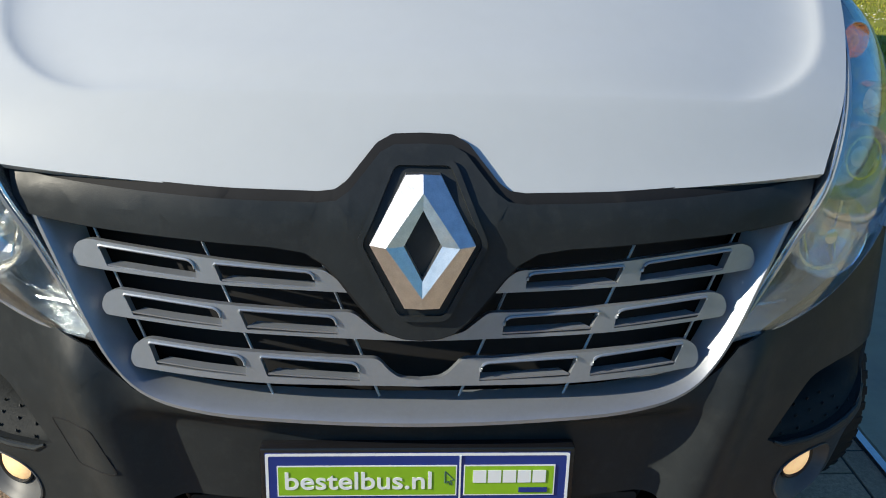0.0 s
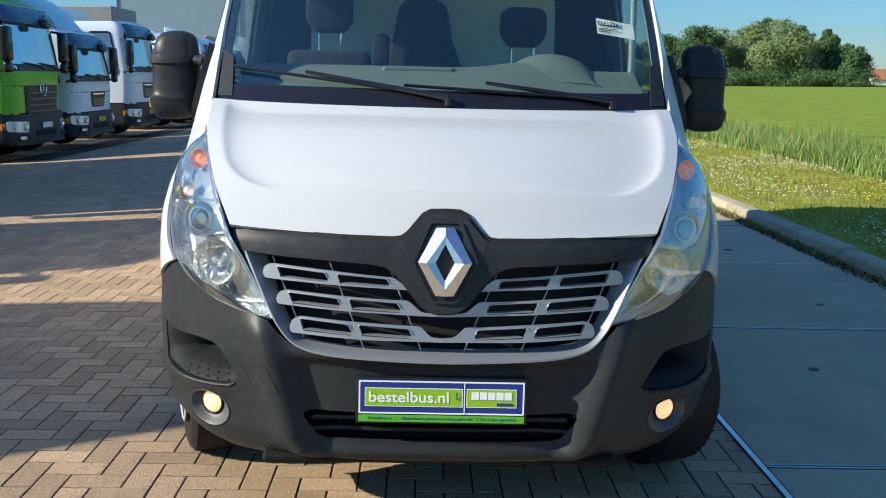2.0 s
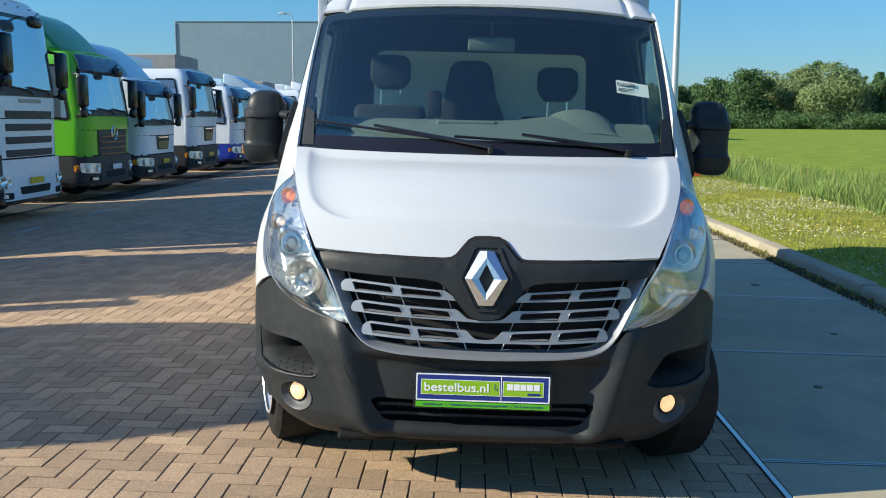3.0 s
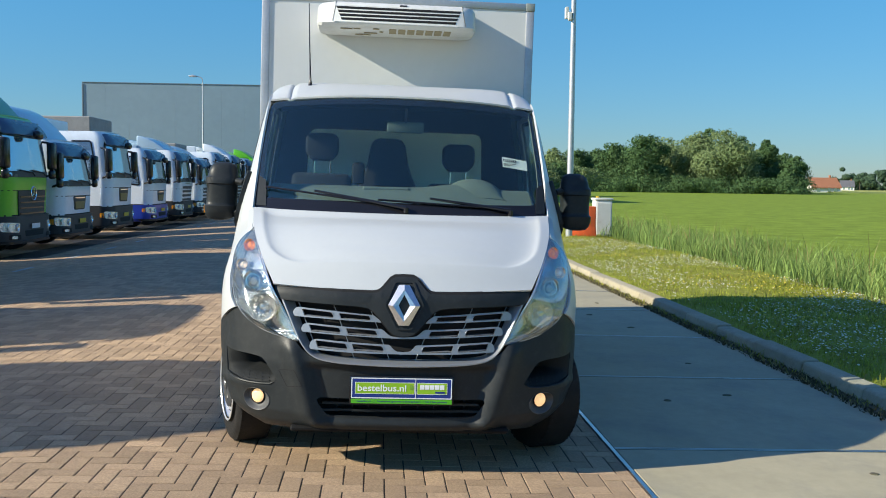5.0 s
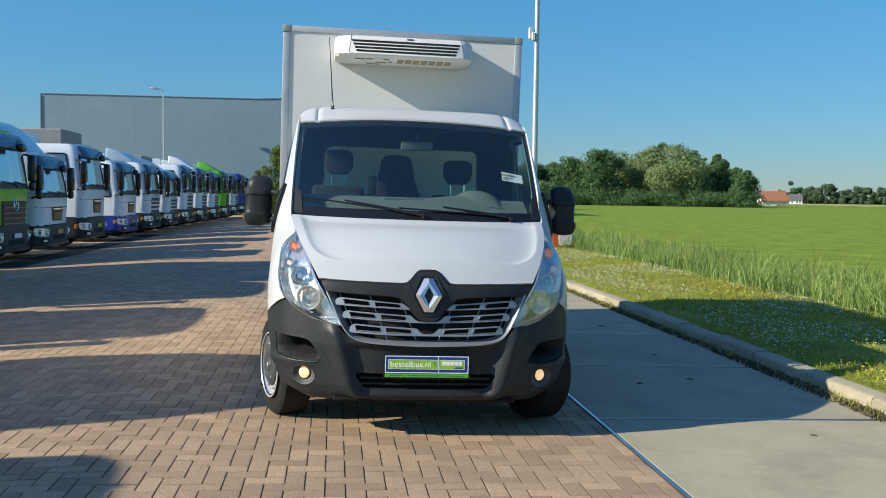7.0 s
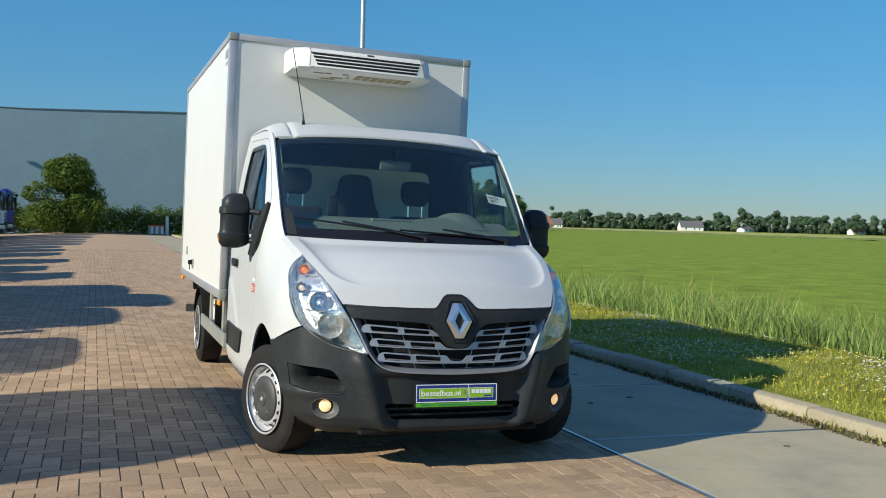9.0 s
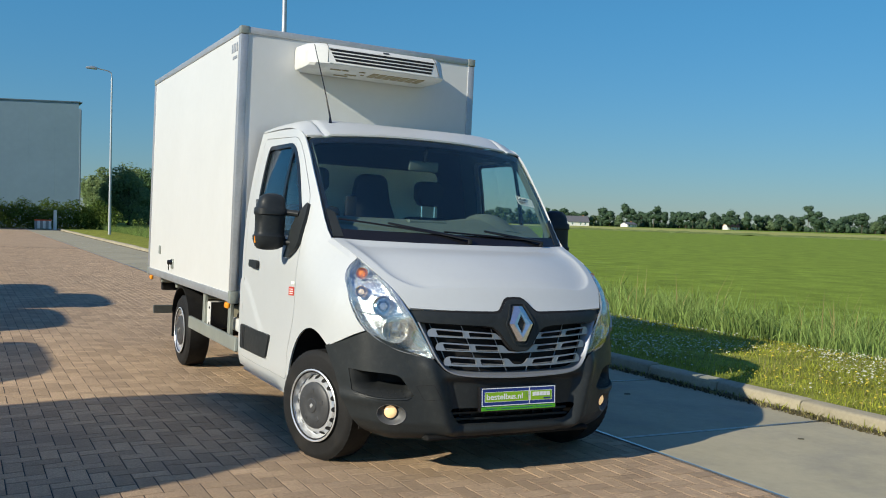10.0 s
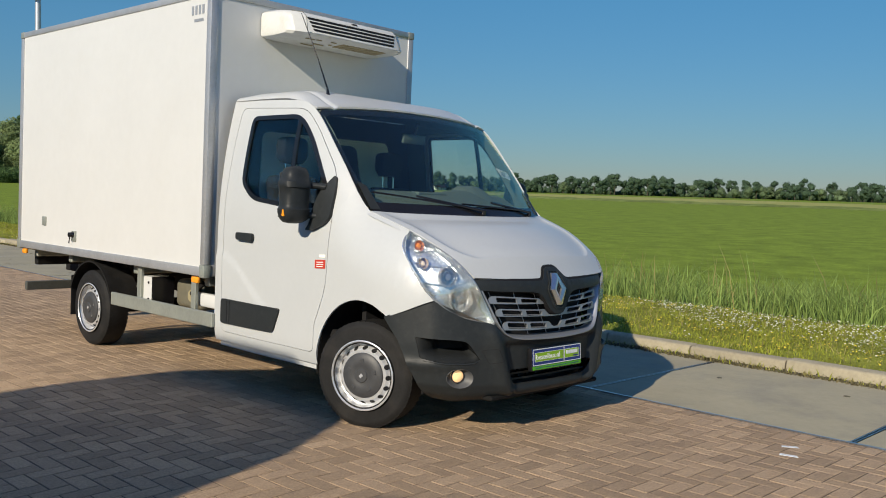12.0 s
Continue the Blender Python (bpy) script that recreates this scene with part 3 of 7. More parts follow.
strip("verge", vx, [VERGE(x) for x in vx], -40, 90, M["turf"], "mown grass verge with daisies along the kerb", 320, 0.03)
px = [-60, -40, -20, -12, -10, -8, -4.5, -2, 0, 1.3]
strip("road", px, [road_z(x) - 0.0036 for x in px], -40, 72, M["joint"], "sandy bed of the brick road", 60, category="road")
strip("road_far", [-60, -40, -20, -12, -10, -8, -4.5, -2, 0, 1.28], [road_z(x) for x in px[:-1]] + [road_z(1.28)], 34.0, 72, M["brick_bulk"], "worn brick road running on to the warehouse", 40, category="road")
strip("road_near", px[:-1] + [1.28], [road_z(x) for x in px[:-1]] + [road_z(1.28)], -40, -13.1, M["brick_bulk"], "worn brick road in front of the van", 40, category="road")
strip("road_bays", [-60, -40, -20, -12, -10, -8.58], [road_z(x) - 0.001 for x in (-60, -40, -20, -12, -10, -8.58)], -13.1, 34.0, M["brick_bulk"], "worn brick paving under the parked trucks", 40, category="road")
strip("pavement_near", [1.3, 3.49], [road_z(1.3), road_z(3.49)], -40, -18.1, M["concrete"], "strip of worn concrete beside the road", 20, category="pavement")
strip("gutter", [3.46, 3.50, 3.55, 3.62], [road_z(3.5) + q for q in (-0.02, -0.002, 0.006, 0.012)], -40, 72, M["soil"], "dirty gutter strip with weeds", 400, 0.008, category="gutter")

# ---- the warehouse and the street furniture ----
hall = thing("warehouse", "large grey metal-clad warehouse with a flat roof", "building", pose(0, 76, -0.3))
part("warehouse_body", box((31.2, 39.6, 10.16), (-9.9, 20.2, 5.08)), M["clad"], hall)
for k in range(16):
    part("wall_panel", box((1.969, 0.06, 10.18), (-24.7 + k * 1.972, 0.36, 5.09), 0.002), M["clad"], hall)
part("raised_hall", prism([(-7.0, 9.95), (5.69, 9.95), (5.69, 10.68), (-7.0, 10.185)], 0.345, 39.9, "y"), M["clad"], hall)
part("parapet", box((18.7, 0.16, 0.08), (-16.35, 0.36, 10.215), 0.02), M["coping"], hall)
part("parapet", prism([(-6.99, 10.19), (5.8, 10.69), (5.8, 10.77), (-6.99, 10.27)], 0.28, 0.44, "y"), M["coping"], hall)
for x in (-25.65, 5.85):
    part("parapet", box((0.3, 39.4, 0.09), (x, 20.3, 10.215 if x < 0 else 10.72), 0.02), M["coping"], hall)
    part("corner_flashing", box((0.12, 0.16, 10.1), (x, 0.34, 5.05), 0.02), M["coping"], hall)
low = thing("low_shed", "low beige industrial shed beside the warehouse", "building", pose(-36, 85, -0.3))
part("shed_body", box((16, 12, 6.6), (0, 6, 3.3), 0.05), M["tarp"], low)
part("shed_roof_edge", box((16.3, 12.3, 0.3), (0, 6, 6.7), 0.04), M["slate"], low)


def lamp_post(x, y, z, h, arm, label):
    post = thing("street_lamp", label, "street lamp", pose(x, y, z), "street lamps")
    part("pole", tube([(0, 0, 0), (0, 0, h * 0.3), (0, 0, h - 0.4)], [0.09, 0.075, 0.05], 12), M["galv"], post)
    part("arm", tube([(0, 0, h - 0.4), (arm * 0.05, 0, h - 0.12), (arm * 0.3, 0, h), (arm, 0, h + 0.08)], 0.035, 8), M["galv"], post)
    part("lamp_head", prism([(0, 0.0), (0.62, 0.03), (0.66, 0.12), (0.3, 0.2), (0, 0.14)], -0.13, 0.13, "y", 0.03, 2), M["galv"], post, m=pose(arm, 0, h, 0, 0, 180 if arm < 0 else 0))
    return post


lamp_post(-15.0, 74.0, -0.2, 10.45, -0.5, "grey steel street lamp before the warehouse")
lamp_post(5.15, 54.0, 0.0, 10.0, -0.85, "grey steel street lamp on the verge")

mast_thing = thing("camera_mast", "tall galvanised mast with a small white antenna box", "mast", pose(5.51, 21.74, -0.03))
part("pole", tube([(0, 0, 0), (0, 0, 4), (0, 0, 10.5)], [0.10, 0.085, 0.06], 14), M["galv"], mast_thing)
part("antenna_box", box((0.10, 0.14, 0.34), (-0.20, 0, 6.55), 0.015), M["grey_box"], mast_thing)
part("antenna_box", box((0.10, 0.14, 0.24), (-0.12, -0.05, 6.45), 0.015), M["grey_box"], mast_thing)
part("bracket", tube([(-0.2, 0, 6.5), (0, 0, 6.5)], 0.03, 6), M["galv"], mast_thing)

cab = thing("utility_cabinet", "light grey utility cabinet on the verge", "cabinet", pose(6.85, 23.2, -0.07))
part("cabinet_body", box((0.52, 0.5, 1.16), (0, 0, 0.58), 0.03, 2), M["grey_box"], cab)
part("cabinet_lid", box((0.58, 0.56, 0.07), (0, 0, 1.19), 0.02, 2), M["grey_box"], cab)
part("cabinet_door", box((0.44, 0.02, 0.98), (0, -0.258, 0.58), 0.008), M["grey_box"], cab)
part("warning_knob", box((0.1, 0.1, 0.06), (-0.15, 0, 1.25), 0.02, 2), M["yellow"], cab)
bar = thing("traffic_barrier", "orange plastic traffic barrier beside the cabinet", "barrier", pose(6.0, 22.3, -0.04))
part("barrier_body", prism([(-0.25, 0.0), (0.25, 0.0), (0.14, 0.35), (0.12, 0.95), (-0.12, 0.95), (-0.14, 0.35)], -0.42, 0.42, "x", 0.03, 2), M["orange"], bar)
gate = thing("road_barrier", "red and white striped road barrier at the road's end", "barrier", pose(2.45, 68, -0.05))
for k in range(6):
    part("stripe", box((0.18, 0.06, 0.58), (-0.475 + k * 0.19, 0, 0.38), 0.01), M["house_wall" if k % 2 else "tarp"], gate)
part("top_rail", box((1.18, 0.08, 0.09), (0, 0, 0.71), 0.02), M["orange"], gate)
for x in (-0.5, 0.5):
    part("foot", box((0.06, 0.4, 0.1), (x, 0, 0.05), 0.01), M["galv"], gate)
post = thing("bollard", "short white post beside the road barrier", "bollard", pose(3.3, 68.3, -0.05))
part("post", tube([(0, 0, 0), (0, 0, 0.7), (0, 0, 1.42)], [0.13, 0.12, 0.11], 12), M["house_wall"], post)
part("cap", turned([(0.0, 0.03), (0.08, 0.02), (0.12, 0.0), (0.12, -0.04)], 12, "z"), M["house_wall"], post, m=pose(0, 0, 1.43))

# ---- plants ----
rng = np.random.default_rng(7)


def leaf_cloud(name, blobs, count, size, material, parent=None, label=""):
    """Leaves as small bent quads, scattered through the shells of blobs (centre, radii)."""
    w = np.array([(b[1][0] * b[1][1] * b[1][2]) ** 0.67 for b in blobs])
    pick = rng.choice(len(blobs), count, p=w / w.sum())
    c = np.array([b[0] for b in blobs])[pick]
    r = np.array([b[1] for b in blobs])[pick]
    d = rng.normal(size=(count, 3))
    d /= np.linalg.norm(d, axis=1)[:, None]
    p = c + d * r * (rng.uniform(0.6, 1.03, (count, 1)))
    n = d + rng.normal(size=(count, 3)) * 0.30
    a = np.cross(n, rng.normal(size=(count, 3)))
    a /= np.linalg.norm(a, axis=1)[:, None]
    b = np.cross(n, a)
    b /= np.linalg.norm(b, axis=1)[:, None]
    s = size * rng.uniform(0.5, 1.3, (count, 1))
    quads = np.stack([p - a * s, p + b * s * 0.6, p + a * s, p - b * s * 0.6], 1).reshape(-1, 3)
    me = bpy.data.meshes.new(name)
    me.from_pydata(quads.tolist(), [], np.arange(count * 4).reshape(-1, 4).tolist())
    me.materials.append(material)
    ob = new(name, me)
    if parent:
        ob.parent = parent
    return tagged(ob, label)


def dense_core(ob, blobs, share, seed):
    """Adds the inner mass of far crowns to their leaves: small lumpy solids."""
    tpl = bmesh.new()
    bmesh.ops.create_icosphere(tpl, subdivisions=2, radius=1.0)
    tpl.verts.index_update()
    base = np.array([v.co[:] for v in tpl.verts])
    tri = np.array([[v.index for v in f.verts] for f in tpl.faces])
    tpl.free()
    g = np.random.default_rng(seed)
    old = np.empty(len(ob.data.vertices) * 3)
    ob.data.vertices.foreach_get("co", old)
    verts, faces, n = [old.reshape(-1, 3)], np.arange(len(old) // 3).reshape(-1, 4).tolist(), len(old) // 3
    for c, r in blobs:
        rough = share * (1 + g.uniform(-0.2, 0.2, (len(base), 1)))
        verts.append(np.array(c) + base * rough * np.array(r))
        faces += (tri + n).tolist()
        n += len(base)
    me = bpy.data.meshes.new(ob.name)
    me.from_pydata(np.concatenate(verts).tolist(), [], faces)
    me.materials.append(ob.data.materials[0])
    ob.data = me
    return ob


def tree(x, y, z, h, w, leaf, count, label, size=0.35, poplar=False, seed=0):
    r = random.Random(seed)
    t = thing("tree", label, "tree", pose(x, y, z), "trees at the field's edge")
    bm = bmesh.new()
    tube_into(bm, [(0, 0, 0), (0.05 * w, 0, h * 0.3), (0, 0.04 * w, h * 0.75)], [0.03 * h, 0.022 * h, 0.006 * h], 8)
    blobs = []
    for k in range(6 if poplar else 13):
        a, q = r.uniform(0, 6.28), r.random()
        rad = w * 0.5 * (0.25 if poplar else r.uniform(0.25, 0.8))
        hz = h * (0.18 + 0.66 * q)
        rad *= math.sin(math.pi * (0.25 + 0.7 * q)) if not poplar else 1
        c = (rad * math.cos(a), rad * math.sin(a), hz)
        tube_into(bm, [(0, 0, hz * 0.6), (c[0] * 0.6, c[1] * 0.6, hz * 0.85), c], [0.008 * h, 0.006 * h, 0.002 * h], 5)
        s = w * r.uniform(0.17, 0.30)
        blobs.append((c, (s, s, s * r.uniform(0.7, 1.15) * (1.6 if poplar else 1))))
    blobs.append(((0, 0, h * 0.9), (w * 0.16, w * 0.16, h * 0.11)))
    part("trunk", bm, M["bark"], t)
    boughs = list(blobs)
    for c, s in blobs:
        for k in range(9):
            d = Vector((r.gauss(0, 1), r.gauss(0, 1), r.gauss(0.25, 1))).normalized()
            f = r.uniform(0.28, 0.46)
            boughs.append(((c[0] + d.x * s[0] * 0.82, c[1] + d.y * s[1] * 0.82, c[2] + d.z * s[2] * 0.82), (s[0] * f, s[1] * f, s[2] * f * 0.8)))
    leaf_cloud("crown", boughs, count, size, leaf, t)
    return t


def bearing(deg, dist):
    a = radians(deg)
    return -0.4 + dist * math.sin(a), -5.0 + dist * math.cos(a)


# the wood beyond the field
wood = ((11.2, 8.2, 9, "a"), (12.6, 9.0, 10, "b"), (14.0, 10.0, 9, "b"), (15.4, 10.2, 9, "b"), (16.6, 8.0, 8, "b"), (17.4, 12.2, 11, "b"), (18.6, 13.0, 13, "a"), (19.8, 13.2, 14, "a"), (20.9, 12.6, 12, "a"),
        (21.6, 15.5, 7, "b"), (22.6, 13.4, 14, "a"), (23.6, 11.5, 10, "b"), (24.7, 10.4, 9, "b"), (25.2, 12.0, 6, "b"), (26.4, 9.4, 10, "b"), (26.9, 7.6, 6, "b"), (8.2, 10.5, 11, "a"), (9.5, 9.0, 10, "a"), (6.9, 11.0, 9, "a"))
for k, (deg, h, w, kind) in enumerate(wood):
    x, y = bearing(deg if deg < 10.9 else 10.9 + (deg - 10.9) * 0.888, 232 + 9 * ((k * 7) % 5))
    tree(x, y, -0.2, h * 1.12, w * 1.35, M["leaf_a" if kind == "a" else "leaf_b"], 13000, "grey-green willow in a field-edge wood" if kind == "a" else "dark green broadleaf tree in a field-edge wood", 0.30, k == 9, k)
blobs = []
for k in range(64):
    x, y = bearing(10.2 + 15.6 * k / 63, 226 + 3 * math.sin(k * 2.1))
    blobs.append(((x, y, 1.2 + 0.9 * math.sin(k * 1.7)), (3.0, 2.5, 2.2 + 0.8 * math.sin(k * 1.3))))
tagged(leaf_cloud("undergrowth", blobs, 46000, 0.22, M["leaf_b"]), "bushy green undergrowth along the wood", "bushes", "", "stuff")
# far tree line along the horizon
blobs, blobs_b = [], []
rf = random.Random(4)
trunks = bmesh.new()
for k in range(150):
    deg = 27.5 + 56 * (k + rf.uniform(-0.4, 0.4)) / 149
    x, y = bearing(deg, 640 + rf.uniform(-25, 25))
    top = 12.0 + 5.4 * noise.noise(Vector((deg * 0.75, 3, 0))) + rf.uniform(-1.2, 1.6)
    if rf.random() < 0.12:
        top += rf.uniform(2.0, 4.5)
    if deg > 66:
        top += 3.0 * (deg - 66) / 16
    pale = rf.random() < 0.2
    wide = rf.uniform(3.6, 6.4) * (0.7 if pale else 1.0)
    if pale:
        top *= 0.62
    tube_into(trunks, [(x, y, -0.3), (x, y, top * 0.6)], [0.28, 0.16], 5)
    for q in range(13):
        a, v = rf.uniform(0, 6.28), rf.random() ** 0.8
        z = top * (0.20 + 0.62 * v)
        out = wide * rf.uniform(0.15, 0.85) * math.sin(math.pi * (0.22 + 0.66 * v))
        s = rf.uniform(1.5, 2.7)
        (blobs if pale else blobs_b).append(((x + out * math.cos(a), y + out * math.sin(a), z), (s * 1.15, s, s * rf.uniform(0.75, 1.1))))
for k in range(420):
    x, y = bearing(27.5 + 56 * k / 419, 646 + rf.uniform(-8, 14))
    low_h = rf.uniform(1.6, 3.9)
    (blobs if rf.random() < 0.12 else blobs_b).append(((x, y, low_h * 0.6), (rf.uniform(1.4, 2.6), 1.8, low_h)))
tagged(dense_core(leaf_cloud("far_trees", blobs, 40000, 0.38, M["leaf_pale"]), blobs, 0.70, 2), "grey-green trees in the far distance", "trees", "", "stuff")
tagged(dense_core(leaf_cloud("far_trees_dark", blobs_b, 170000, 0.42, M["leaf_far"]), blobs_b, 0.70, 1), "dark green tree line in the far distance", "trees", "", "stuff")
tagged(solid("far_trunks", trunks, M["bark"], "bare trunks under the far tree line", "trees"), kind="stuff")
# hedge before the warehouse and a large bush
blobs = [((-12 + 0.55 * k, 70.5 + 0.4 * math.sin(k), 0.9 + 0.25 * math.sin(k * 1.9)), (0.9, 0.9, 1.25)) for k in range(36)]
tagged(leaf_cloud("hedge", blobs, 30000, 0.09, M["leaf_c"]), "leafy green hedge before the warehouse", "hedge", "", "stuff")
for k, (x, y, h, w) in enumerate(((-3.95, 67.0, 5.5, 6.0),)):
    tree(x, y, -0.15, h, w, M["leaf_c"], 24000, "large rounded green shrub before the warehouse", 0.10, False, 40 + k)
for k, (deg, d, h, w) in enumerate(((7.6, 110, 6.4, 7), (8.8, 118, 6.0, 7), (10.1, 126, 5.2, 7), (11.3, 130, 4.6, 7), (12.5, 135, 4.2, 7))):
    x, y = bearing(deg, d)
    tree(x, y, -0.2, h, w, M["leaf_b" if k % 2 else "leaf_a"], 9500, "green roadside tree behind the verge", 0.145, False, 60 + k)

# far houses
def house(x, y, turn, w, d, eave, ridge, roof, label):
    h = thing("house", label, "house", pose(x, y, -0.2, 0, 0, turn))
    part("wall", prism([(-d / 2, 0), (d / 2, 0), (d / 2, eave), (0, ridge), (-d / 2, eave)], -w / 2, w / 2, "x"), M["house_wall"], h)
    part("roof", prism([(-d / 2 - 0.4, eave - 0.25), (0, ridge + 0.05), (d / 2 + 0.4, eave - 0.25), (d / 2 + 0.4, eave), (0, ridge + 0.35), (-d / 2 - 0.4, eave)], -w / 2 - 0.3, w / 2 + 0.3, "x"), roof, h)
    for k in (-0.28, 0.1, 0.32):
        win = part("window", box((1.0, 0.1, 1.2), (k * w, -d / 2 - 0.02, eave * 0.55), 0.02), M["t_glass"], h)
    part("chimney", box((0.6, 0.6, 1.2), (w * 0.3, 0.2, ridge + 0.5), 0.03), M["roof_tile"], h)
    return h


for deg, far, turn, w, d, eave, ridge, roof, label in ((26.75, 325, 0, 9.6, 7, 1.7, 4.6, "roof_tile", "white farmhouse with a red tiled roof"), (28.1, 560, -20, 7, 6, 2.2, 5.4, "slate", "distant house with a grey roof"),
                                                      (36.3, 585, -20, 14, 8, 2.6, 6.0, "slate", "distant white house with a dark roof"), (39.5, 600, 10, 9, 6, 1.8, 2.9, "slate", "long low white barn far off"), (45.6, 628, -10, 9, 6, 2.0, 4.6, "roof_tile", "distant house with an orange roof")):
    hx, hy = bearing(deg, far)
    house(hx, hy, turn, w, d, eave, ridge, M[roof], label)


def blades(name, n, xr, yr, zfn, h, w, material, label, category, lean=0.35, dense=None, kind="stuff", seed=1, clump=None):
    """Blades of grass as narrow bent strips."""
    g = np.random.default_rng(seed)
    x, y = g.uniform(*xr, n), yr[0] + (yr[1] - yr[0]) * g.uniform(0, 1, n) ** (dense or 1.0)
    sc, lo, hi = clump or (0.9, -0.75, 0.1)
    keep = [i for i in range(n) if noise.noise(Vector((x[i] * sc, y[i] * sc, seed))) > g.uniform(lo, hi)]
    x, y = x[keep], y[keep]
    n = len(keep)
    z = np.array([zfn(v) for v in x])
    a = g.uniform(0, 6.283, n)
    hh = g.uniform(*h, n)
    ww = g.uniform(*w, n)
    b = g.uniform(0, 6.283, n)
    ln = hh * g.uniform(0.05, lean, n)
    cx, cy = np.cos(a) * ww, np.sin(a) * ww
    lx, ly = np.cos(b) * ln, np.sin(b) * ln
    v = np.stack([np.stack([x - cx, y - cy, z], 1), np.stack([x + cx, y + cy, z], 1),
                  np.stack([x + cx * 0.8 + lx * 0.35, y + cy * 0.8 + ly * 0.35, z + hh * 0.55], 1), np.stack([x - cx * 0.8 + lx * 0.35, y - cy * 0.8 + ly * 0.35, z + hh * 0.55], 1),
                  np.stack([x + lx, y + ly, z + hh * 0.96], 1)], 1).reshape(-1, 3)
    k = np.arange(n) * 5
    f = np.stack([k, k + 1, k + 2, k + 3], 1).tolist() + np.stack([k + 3, k + 2, k + 4], 1).tolist()
    ob = mesh_ob(name, v.tolist(), f, material)
    return tagged(ob, label, category, "", kind)


def verge_z(x):
    return VERGE(x) - 0.015


blades("grass", 90000, (3.82, 7.6), (-6, 30), verge_z, (0.03, 0.075), (0.003, 0.007), M["blade"], "short mown grass on the verge", "grass", 0.8, 1.5)
blades("dry_grass", 9000, (3.8, 7.4), (-6, 26), verge_z, (0.04, 0.12), (0.003, 0.006), M["straw"], "dry yellow stalks in the verge", "grass", 0.8, 1.4, seed=5)
blades("reeds", 120000, (6.7, 10.4), (-8, 75), verge_z, (0.12, 0.60), (0.004, 0.011), M["reed"], "tall green reeds along the ditch", "reeds", 1.0, 1.8, seed=2, clump=(0.7, -0.35, 0.30))
blades("tall_reeds", 6500, (7.4, 9.9), (-8, 75), verge_z, (0.42, 0.98), (0.006, 0.012), M["reed"], "taller reed stems standing in the ditch", "reeds", 0.8, 1.8, seed=12, clump=(0.4, -0.1, 0.5))
blades("reed_stalks", 700, (7.0, 9.9), (-8, 60), verge_z, (0.5, 1.1), (0.005, 0.010), M["straw"], "dry reed stalks along the ditch", "reeds", 0.4, 1.5, seed=3)
blades("gutter_weeds", 2600, (3.49, 3.60), (-6, 30), lambda x: road_z(x) - 0.01, (0.02, 0.10), (0.003, 0.008), M["blade"], "weeds growing in the gutter", "weeds", 1.0, 1.6, seed=6)
blades("gutter_dirt", 16000, (3.42, 3.60), (-6, 30), lambda x: road_z(x) - 0.006, (0.015, 0.05), (0.004, 0.012), M["litter"], "dark rotted leaves along the kerb", "litter", 1.6, 1.6, seed=26)
blades("gutter_litter", 4000, (3.44, 3.62), (-6, 30), lambda x: road_z(x) - 0.008, (0.02, 0.07), (0.003, 0.009), M["straw"], "dry stalks and litter in the gutter", "litter", 1.6, 1.6, seed=16)
blades("crop", 42000, (9.3, 18), (-10, 60), lambda x: -0.19, (0.02, 0.07), (0.006, 0.014), M["crop_blade"], "young green crop in the field", "crop", 1.1, 1.3, seed=8)


def flowers(name, n, material, label, seed, size):
    g = np.random.default_rng(seed)
    verts, faces = [], []
    for _ in range(n):
        x, y = g.uniform(3.9, 6.9), -6 + 26 * g.random() ** 1.4
        if noise.noise(Vector((x * 0.6, y * 0.6, seed * 3))) < g.uniform(-0.25, 0.2):
            continue
        z = verge_z(x) + g.uniform(0.045, 0.085)
        s = size * g.uniform(0.7, 1.3)
        tx, ty = g.uniform(-0.5, 0.5, 2)
        k = len(verts)
        verts += [(x + s * math.cos(a), y + s * math.sin(a), z + s * (tx * math.cos(a) + ty * math.sin(a))) for a in [math.pi * q / 3 for q in range(6)]]
        faces.append(tuple(range(k, k + 6)))
    return tagged(mesh_ob(name, verts, faces, material), label, "flowers", "", "stuff")


flowers("daisies", 24000, M["daisy"], "small cream clover and daisies in the verge", 3, 0.010)
flowers("buttercups", 8000, M["daisy_y"], "small yellow flowers in the verge", 9, 0.011)


